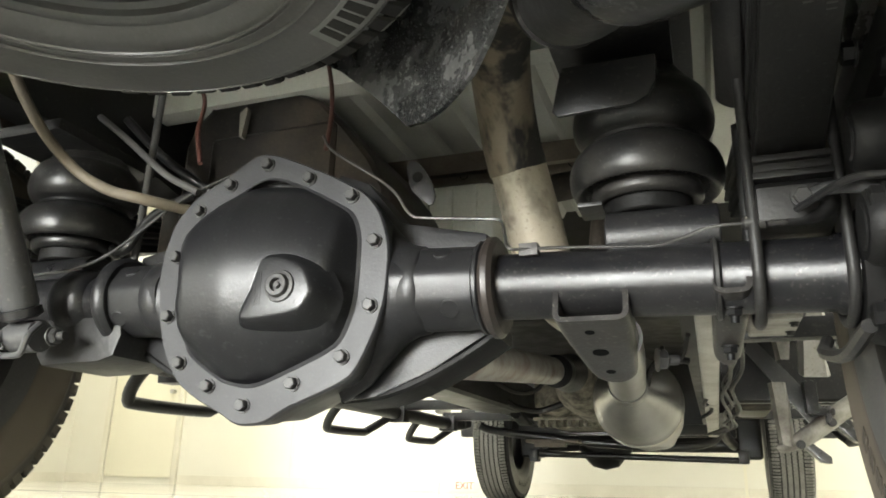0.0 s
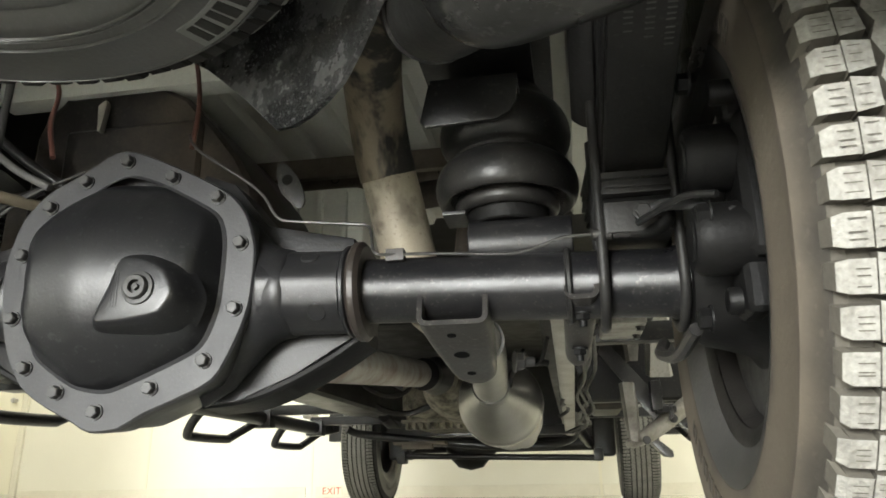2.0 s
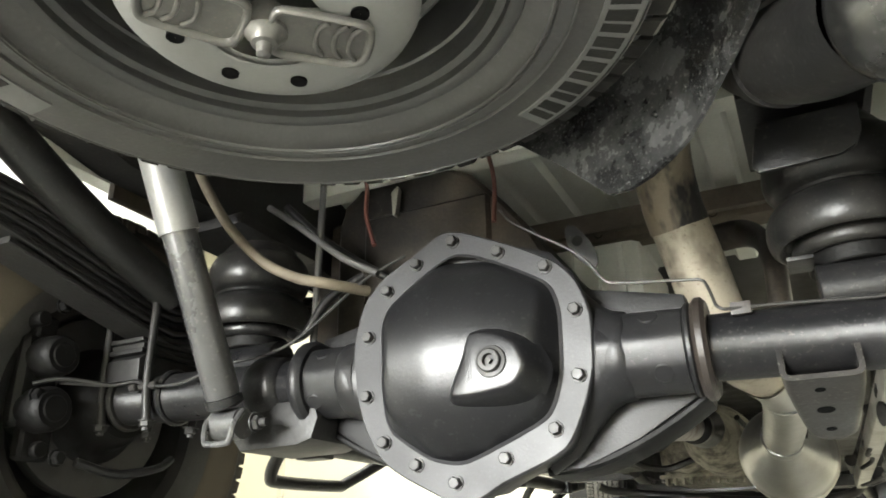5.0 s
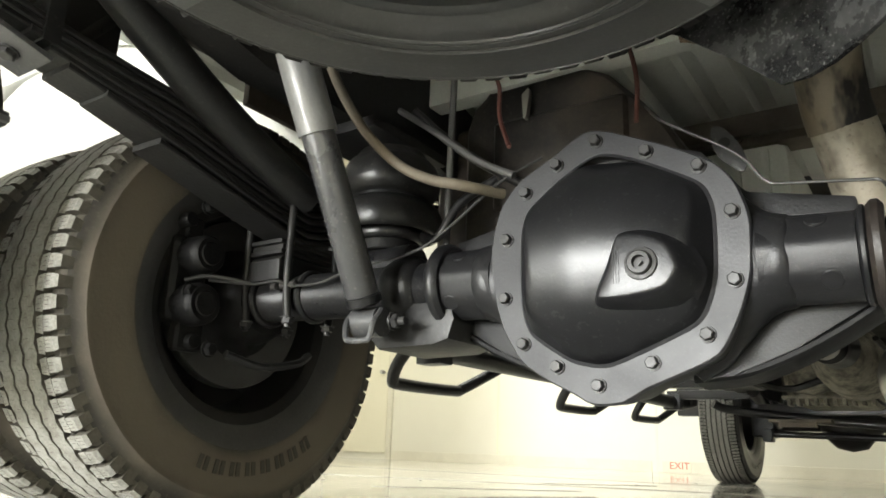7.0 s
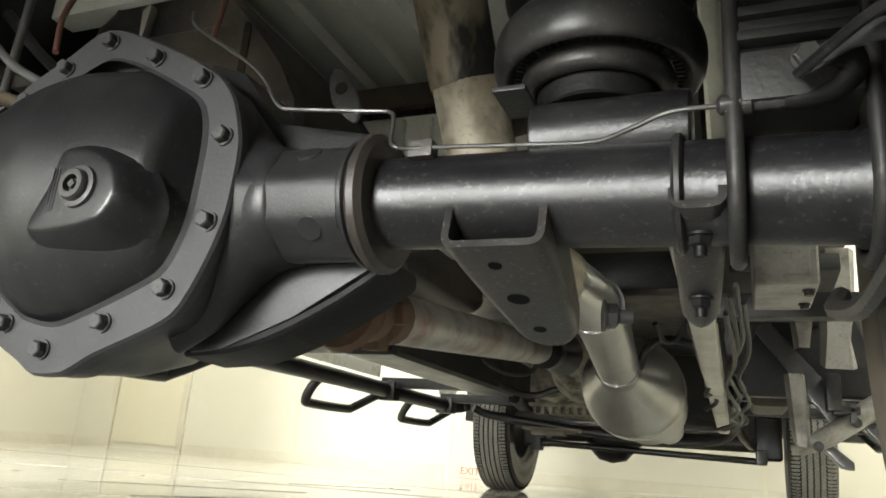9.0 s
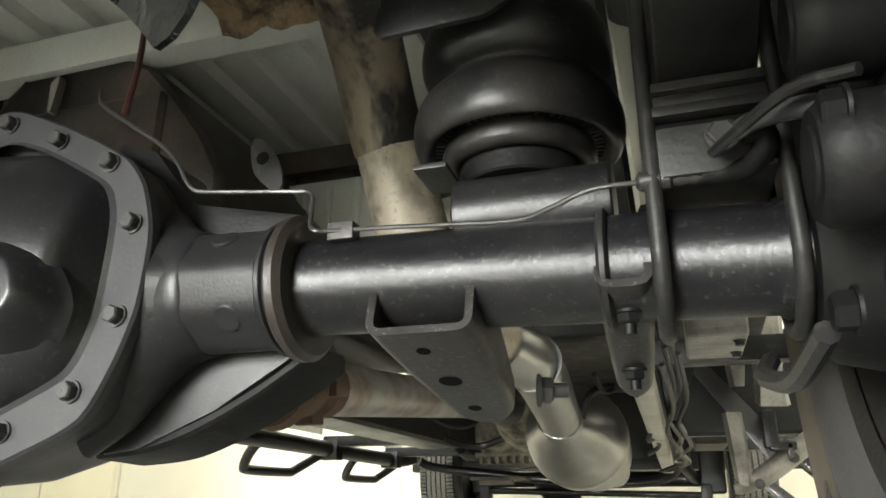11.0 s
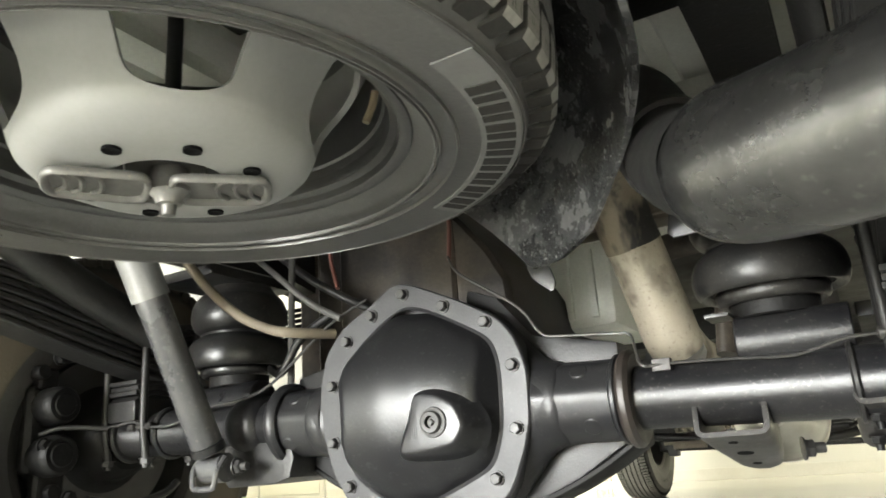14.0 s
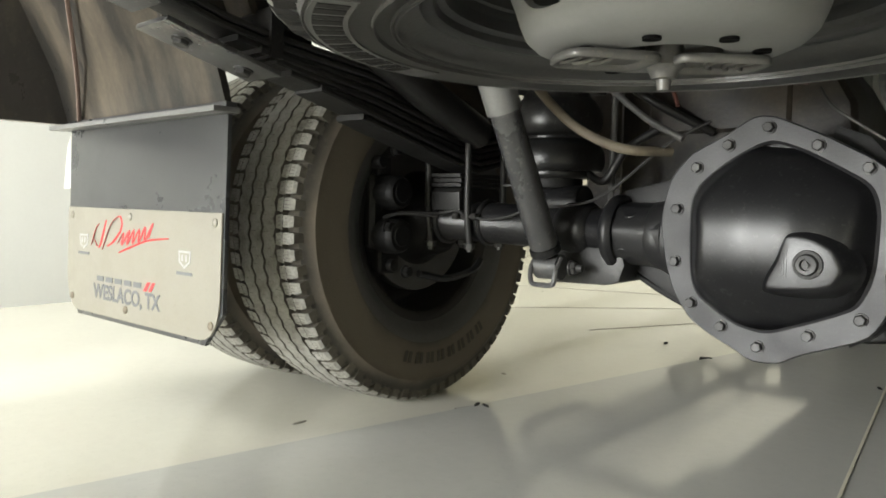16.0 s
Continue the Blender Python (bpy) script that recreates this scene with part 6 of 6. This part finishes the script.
part("splash_plate", bm, M_CHASSIS, truck, "black sheet plate beside the fuel lines")
bm = bmesh.new()
box(bm, 0.641, 0.727, 0.52, 0.70, 0.434, 0.56, 0.008, seg=3)
box(bm, 0.652, 0.716, 0.516, 0.53, 0.446, 0.50, 0.006)
resonator = part("resonator_box", bm, M_CREAM, truck, "pale box on the right frame side")
for y, z in ((0.56, 0.430), (0.65, 0.430)):
    bm = bmesh.new()
    hexbolt(bm, at(0.715, y, 0.4335, DOWNX), 0.007, 0.008)
    part("box_bolt", bm, M_BOLT, resonator, smooth=25)
bm = bmesh.new()
box(bm, 0.648, 0.768, 2.0, 2.35, 0.398, 0.66, 0.03, seg=3)
part("fluid_tank", bm, M_PLASTIC, truck, "dark grey plastic fluid tank")
# strut, pale folded brackets and arm of the running board
bm = bmesh.new()
prism(bm, [(0.655, 0.575), (0.700, 0.590), (0.884, 0.362), (0.868, 0.322), (0.832, 0.328)], 1.60, 1.612, bev=0.002)
prism(bm, [(0.876, 0.372), (0.890, 0.372), (0.890, 0.330), (0.876, 0.322)], 1.55, 1.62, bev=0.002)
part("drop_strut", bm, M_SHOCK, truck, "flat grey strut")
def folded(bm, rows, t=0.004):
    """A pressed strip of sheet: rows of left edge, fold and right edge, with thickness."""
    rings = []
    for pts in rows:
        p = [Vector(q) for q in pts]
        back = [q + Vector((0, t, 0)) for q in p]
        rings.append(p + back[::-1])
    quad_ring(bm, rings, True, True, True)


bm = bmesh.new()
folded(bm, [[(0.815, 1.44, 0.74), (0.828, 1.395, 0.74), (0.880, 1.395, 0.74), (0.896, 1.43, 0.74)], [(0.812, 1.44, 0.62), (0.826, 1.395, 0.62), (0.878, 1.395, 0.61), (0.890, 1.43, 0.61)], [(0.808, 1.44, 0.52), (0.820, 1.40, 0.515), (0.868, 1.40, 0.510), (0.874, 1.43, 0.515)], [(0.804, 1.44, 0.455), (0.812, 1.405, 0.440), (0.872, 1.405, 0.438), (0.884, 1.43, 0.445)]])
stb = part("step_bracket", bm, M_CREAM, truck, "pale folded running board bracket", 20)
bm = bmesh.new()
folded(bm, [[(0.742, 1.50, 0.70), (0.752, 1.46, 0.70), (0.800, 1.46, 0.70)], [(0.744, 1.50, 0.58), (0.754, 1.46, 0.58), (0.796, 1.47, 0.57)], [(0.752, 1.50, 0.50), (0.762, 1.465, 0.50), (0.786, 1.47, 0.50)]])
part("folded_plate", bm, M_CREAM, stb, "", 20)
bm = bmesh.new()
pipe(bm, [(0.868, 1.42, 0.66), (0.885, 1.42, 0.58), (0.905, 1.42, 0.52), (0.93, 1.44, 0.46)], 0.007, 8, 4)
part("bracket_cable", bm, M_HOSEG, stb)
bm = bmesh.new()
folded(bm, [[(0.728, 1.58, 0.445), (0.738, 1.555, 0.445), (0.770, 1.555, 0.445), (0.778, 1.58, 0.445)], [(0.734, 1.58, 0.36), (0.744, 1.555, 0.36), (0.776, 1.555, 0.355), (0.784, 1.58, 0.355)], [(0.742, 1.58, 0.275), (0.750, 1.555, 0.262), (0.772, 1.555, 0.255), (0.782, 1.58, 0.262)]])
part("bracket_leg", bm, M_CREAM, stb, "", 20)
bm = bmesh.new()
box(bm, 0.824, 0.858, 1.54, 1.60, 0.352, 0.446, 0.006)
box(bm, 0.838, 0.900, 1.55, 1.60, 0.345, 0.366, 0.005)
part("clevis", bm, M_CHASSIS, stb, "black clevis at the bracket's foot")
bm = bmesh.new()
pipe(bm, [(0.738, 1.60, 0.250), (0.765, 1.60, 0.258), (0.82, 1.60, 0.286), (0.88, 1.60, 0.328), (0.95, 1.60, 0.378), (1.04, 1.60, 0.43)], [0.012, 0.022, 0.030, 0.032, 0.032, 0.032], 14, 4, flat=0.7)
part("bracket_arm", bm, M_CREAM, stb, "pale sloping support arm")
for x, y, z in ((0.80, 1.62, 0.262), (0.89, 1.62, 0.326)):
    bm = bmesh.new()
    hexbolt(bm, at(x, y - 0.05, z, TOREAR), 0.010, 0.01)
    part("arm_bolt", bm, M_BOLT, stb, smooth=25)
for x, z in ((0.775, 0.276), (0.872, 0.338)):
    bm = bmesh.new()
    prism(bm, [(0.0, 0.0), (0.016, 0.012), (0.085, -0.046), (0.085, -0.066), (0.060, -0.062)], 1.66, 1.74, at(x + 0.03, 0, z), 0.004)
    part("bracket_rung", bm, M_SHOCK, stb, "dull grey step rung")
# made-up dark block that hides a bright gap beside the fluid tank
bm = bmesh.new()
box(bm, 0.58, 0.94, 1.74, 1.80, 0.40, 0.70, 0.02, seg=3)
box(bm, 0.58, 0.80, 1.10, 1.76, 0.60, 0.64, 0.01)
part("gap_block", bm, M_CHASSIS, truck, "black block outside the frame rail, added to close a bright gap")
# gearbox and transfer case
bm = bmesh.new()
box(bm, -0.26, 0.08, 2.50, 3.3, 0.385, 0.62, 0.06, seg=3)
box(bm, -0.24, 0.02, 2.36, 2.6, 0.43, 0.60, 0.05, seg=3)
lathe(bm, [(0, 0.06), (0.05, 0.085), (0.12, 0.11), (0.2, 0.13), (0.5, 0.14)], at(0.03, 1.98, 0.53, Matrix.Rotation(radians(90), 4, "Z")), 24, cap=True)
lathe(bm, [(0, 0.02), (0.01, 0.075), (0.05, 0.08), (0.1, 0.09)], at(-0.13, 2.30, 0.50, Matrix.Rotation(radians(90), 4, "Z")), 24, cap=True)
box(bm, -0.272, 0.092, 2.48, 3.32, 0.402, 0.418, 0.006)
gear = part("gearbox", bm, M_ALU, truck, "dusty cast aluminium gearbox")
for i in range(10):
    bm = bmesh.new()
    box(bm, -0.25 + 0.035 * i, -0.236 + 0.035 * i, 2.478, 2.56, 0.374, 0.405, 0.003)
    part("casting_rib", bm, M_ALU, gear)
for i in range(6):
    for x in (-0.262, 0.082):
        bm = bmesh.new()
        hexbolt(bm, at(x, 2.52 + 0.09 * i, 0.402, DOWNX), 0.008, 0.008)
        part("pan_bolt", bm, M_BOLT, gear, smooth=25)
for k, pts in enumerate(([(0.16, 1.75, 0.54), (0.20, 1.95, 0.48), (0.17, 2.2, 0.44), (0.08, 2.45, 0.43)], [(-0.36, 2.0, 0.53), (-0.30, 2.2, 0.45), (-0.20, 2.3, 0.43), (-0.08, 2.28, 0.46)], [(0.20, 2.0, 0.50), (0.19, 2.4, 0.43), (0.15, 2.8, 0.41)], [(-0.34, 1.9, 0.55), (-0.25, 2.05, 0.49), (-0.18, 2.15, 0.50), (-0.10, 2.1, 0.56)])):
    bm = bmesh.new()
    pipe(bm, pts, 0.010 if k != 1 else 0.014, 8, 5)
    part("gearbox_hose", bm, M_CHASSIS, gear)
bm = bmesh.new()
box(bm, -0.5, 0.5, 3.05, 3.15, 0.37, 0.42, 0.012)
part("gearbox_crossmember", bm, M_CHASSIS, truck, "black gearbox crossmember")
bm = bmesh.new()
box(bm, -0.41, -0.14, 2.86, 3.12, 0.322, 0.338, 0.004)
box(bm, -0.36, -0.20, 2.84, 2.88, 0.300, 0.325, 0.004)
part("skid_plate", bm, M_XMEM, truck, "dusty skid plate")
bm = bmesh.new()
pipe(bm, [(-0.66, 2.86, 0.41), (-0.60, 2.9, 0.385), (-0.35, 2.95, 0.355), (-0.05, 2.97, 0.325), (0.20, 2.97, 0.308), (0.38, 2.96, 0.312), (0.49, 2.93, 0.338), (0.53, 2.84, 0.385), (0.54, 2.5, 0.45)], 0.021, 12, 5)
part("sway_bar", bm, M_CHASSIS, truck, "black bent sway bar")
# made-up dark box, added to stop bright gaps along the left rail
bm = bmesh.new()
box(bm, -0.48, -0.30, 1.25, 2.4, 0.43, 0.62, 0.03, seg=3)
part("filler_box", bm, M_CHASSIS, truck, "black filler box inside the left frame rail")
# front axle
bm = bmesh.new()
lathe(bm, [(-0.66, 0.05), (-0.60, 0.045), (-0.36, 0.045), (-0.33, 0.09), (-0.28, 0.14), (-0.2, 0.158), (-0.12, 0.14), (-0.07, 0.08), (-0.03, 0.045), (0.60, 0.045), (0.66, 0.05)], at(0, 4.08, 0.365), 28, cap=True)
fax = part("front_axle", bm, M_CHASSIS, truck, "black front axle with offset differential")
bm = bmesh.new()
pipe(bm, [(-0.62, 3.93, 0.30), (0.0, 3.93, 0.285), (0.62, 3.93, 0.27)], 0.019, 12, 2)
part("tie_rod", bm, M_CHASSIS, fax, "black steering tie rod")
for s in (1, -1):
    bm = bmesh.new()
    box(bm, 0.60, 0.74, 3.98, 4.16, 0.28, 0.52, 0.03, Matrix.Diagonal((s, 1, 1, 1)), seg=3)
    box(bm, 0.60, 0.66, 3.88, 3.98, 0.25, 0.33, 0.02, Matrix.Diagonal((s, 1, 1, 1)))
    part("knuckle", bm, M_CHASSIS, fax, "black steering knuckle")
    bm = bmesh.new()
    lathe(bm, [(0.0, 0.03), (0.02, 0.06), (0.25, 0.06), (0.27, 0.04)], at(s * 0.50, 4.08, 0.42, Matrix.Rotation(radians(-90), 4, "Y")), 20, cap=True)
    part("front_spring", bm, M_CHASSIS, truck, "black coil spring over the front axle")
    bm = bmesh.new()
    pipe(bm, [(s * 0.50, 3.0, 0.48), (s * 0.54, 3.6, 0.40), (s * 0.58, 4.0, 0.36)], 0.03, 10, 3)
    part("control_arm", bm, M_CHASSIS, truck, "black control arm")
    # tubular side step with hanging loops
    bm = bmesh.new()
    pipe(bm, [(s * 1.00, 0.66, 0.475), (s * 1.03, 0.86, 0.462), (s * 1.03, 2.2, 0.462), (s * 1.03, 3.4, 0.455), (s * 0.97, 3.58, 0.475)], 0.036, 20, 4)
    step = part("side_step", bm, M_CHASSIS, truck, "black tubular side step with hanging loops")
    for y0 in (0.86, 2.06, 2.98):
        bm = bmesh.new()
        pipe(bm, [(s * 1.045, y0, 0.455), (s * 1.085, y0 - 0.005, 0.405), (s * 1.115, y0 + 0.01, 0.358), (s * 1.122, y0 + 0.06, 0.345), (s * 1.122, y0 + 0.36, 0.348), (s * 1.115, y0 + 0.42, 0.362), (s * 1.05, y0 + 0.58, 0.45)], 0.020, 14, 4)
        part("step_loop", bm, M_CHASSIS, step, "bent tube step loop")
    for y0 in (0.95, 2.62, 3.36):
        bm = bmesh.new()
        box(bm, 0.555, 1.06, y0, y0 + 0.05, 0.47, 0.52, 0.008, Matrix.Diagonal((s, 1, 1, 1)))
        box(bm, 0.98, 1.08, y0 - 0.01, y0 + 0.06, 0.41, 0.50, 0.008, Matrix.Diagonal((s, 1, 1, 1)))
        part("step_mount", bm, M_CHASSIS, step)

# the front of the chassis stands a little askew of the rear axle
ASKEW = Matrix.Rotation(radians(-1.25), 4, "Z")
for ob in truck.children:
    if ob.name.split(".")[0] in ("front_wheel", "front_axle", "front_spring", "control_arm", "side_step", "gearbox", "gearbox_crossmember", "skid_plate", "sway_bar", "filler_box", "gap_block"):
        ob.matrix_basis = ASKEW @ ob.matrix_basis


# ---- mud flaps ----
def flap(s):
    xa, xb = (-1.440, -0.790) if s < 0 else (0.7795, 1.40)
    inn = 0.004 if s < 0 else 0.008
    pt, pb = (0.428, 0.193) if s < 0 else (0.374, 0.180)
    rub = M_FLAP if s < 0 else M_FLAPR
    f = thing("mud_flap", "black rubber mud flap with a printed cream plate", "mud flap", "mud flaps", at=((xa + xb) / 2, -0.536, 0))
    f.rotation_euler = (radians(-2.0), 0, radians(0))
    wd = (xb - xa) / 2
    bm = bmesh.new()
    cz_ = 0.062 if s < 0 else 0.024
    prism(bm, [(-wd, 0.625), (wd, 0.625), (wd, pb - 0.010 + cz_), (wd - cz_ * 0.9, pb - 0.010), (-wd + cz_ * 0.9, pb - 0.010), (-wd, pb - 0.010 + cz_)], 0.0, 0.009, bev=0.002)
    part("rubber_sheet", bm, rub, f, "black rubber sheet")
    bm = bmesh.new()
    kc = 1.0 if s < 0 else 0.55
    corner = [(0.066, 0.0), (0.045, 0.003), (0.026, 0.013), (0.012, 0.031), (0.004, 0.052), (0.0, 0.082)]
    prism(bm, [(-wd + inn, pt), (wd - 0.004, pt)] + [(wd - 0.004 - u * kc, pb + v * kc) for u, v in reversed(corner)] + [(-wd + inn + u * kc, pb + v * kc) for u, v in corner], -0.004, -0.0005, bev=0.001)
    pl = part("plate", bm, M_PLATE, f, "scuffed cream metal plate")
    for x, z in ((-wd + inn + 0.022, pt - 0.018), (wd - 0.025, pt - 0.018), (-0.02, pt - 0.016), (-wd + inn + (0.030 if s < 0 else 0.018), pb + 0.03), (wd - 0.03, pb + 0.03), (-0.03, pb + 0.024)):
        bm = bmesh.new()
        lathe(bm, [(0, 0.0085), (0.002, 0.008), (0.004, 0.005), (0.0045, 0.0003)], at(x, -0.004, z, TOREAR), 16)
        part("rivet", bm, M_HOSE if z < 0.3 else M_PLATE, pl)
    fr = Matrix.Rotation(radians(90), 4, "X")
    print_z = pb - 0.193
    lettering("WESLACO, TX", 0.045, M_INK, pl, at(-0.035, -0.0046, 0.243 + print_z, fr), 0.0003, bold=0.0011)
    # the painted script and badges, drawn as plain shapes
    for pts in ([(-0.195, 0.346), (-0.172, 0.384), (-0.16, 0.393)], [(-0.182, 0.358), (-0.155, 0.343), (-0.125, 0.402)], [(-0.142, 0.338), (-0.102, 0.395), (-0.062, 0.412), (-0.055, 0.386), (-0.09, 0.357), (-0.12, 0.346)],
                [(-0.072, 0.353), (-0.046, 0.378), (-0.052, 0.353), (-0.02, 0.382), (-0.03, 0.354), (0.0, 0.385), (-0.006, 0.357), (0.022, 0.387), (0.02, 0.361), (0.046, 0.392), (0.046, 0.366), (0.078, 0.402), (0.062, 0.372)], [(-0.065, 0.335), (0.0, 0.352), (0.06, 0.366), (0.14, 0.374)]):
        bm = bmesh.new()
        pipe(bm, [(x, -0.0048, z + pt - 0.428) for x, z in pts], [0.0018, 0.0034, 0.0022, 0.0032, 0.0018], 6, 6, flat=0.2)
        part("script_stroke", bm, M_REDINK, pl, "red painted script stroke")
    for x, zc in ((-0.235, 0.352), (0.20, 0.338)):
        zc += pt - 0.428
        bm = bmesh.new()
        prism(bm, [(-0.022, 0.016), (0.022, 0.016), (0.020, -0.006), (0.0, -0.018), (-0.020, -0.006)], -0.0050, -0.0042, at(x, 0, zc))
        bad = part("badge", bm, M_PALEINK, pl, "pale grey shield badge", 0)
        bm = bmesh.new()
        prism(bm, [(-0.017, 0.012), (0.017, 0.012), (0.015, -0.004), (0.0, -0.013), (-0.015, -0.004)], -0.0053, -0.0049, at(x, 0, zc))
        part("badge_field", bm, M_PLATE, pl, "", 0)
        for dx in (-0.007, 0.007):
            bm = bmesh.new()
            box(bm, x + dx - 0.003, x + dx + 0.003, -0.0056, -0.0052, zc - 0.004, zc + 0.008)
            part("badge_mark", bm, M_PALEINK, pl, smooth=0)
        bm = bmesh.new()
        box(bm, x - 0.028, x + 0.028, -0.0050, -0.0042, zc - 0.030, zc - 0.024)
        part("badge_bar", bm, M_INK, pl, smooth=0)
    for k in range(5):
        bm = bmesh.new()
        box(bm, -0.165 + k * 0.042, -0.133 + k * 0.042, -0.0050, -0.0042, 0.268 + print_z, 0.279 + print_z, 0.0)
        part("name_bar", bm, M_INK, pl, smooth=0)
    for k in range(2):
        bm = bmesh.new()
        prism(bm, [(0.045 + k * 0.02, 0.264 + print_z), (0.056 + k * 0.02, 0.264 + print_z), (0.072 + k * 0.02, 0.283 + print_z), (0.061 + k * 0.02, 0.283 + print_z)], -0.0050, -0.0042)
        part("slash_mark", bm, M_REDINK, pl, smooth=0)
    bm = bmesh.new()
    box(bm, -wd - 0.005, wd + 0.005, -0.008, 0.016, 0.603, 0.625, 0.003)
    part("mount_bar", bm, rub, f)
    return f


flap(-1)
flap(1)
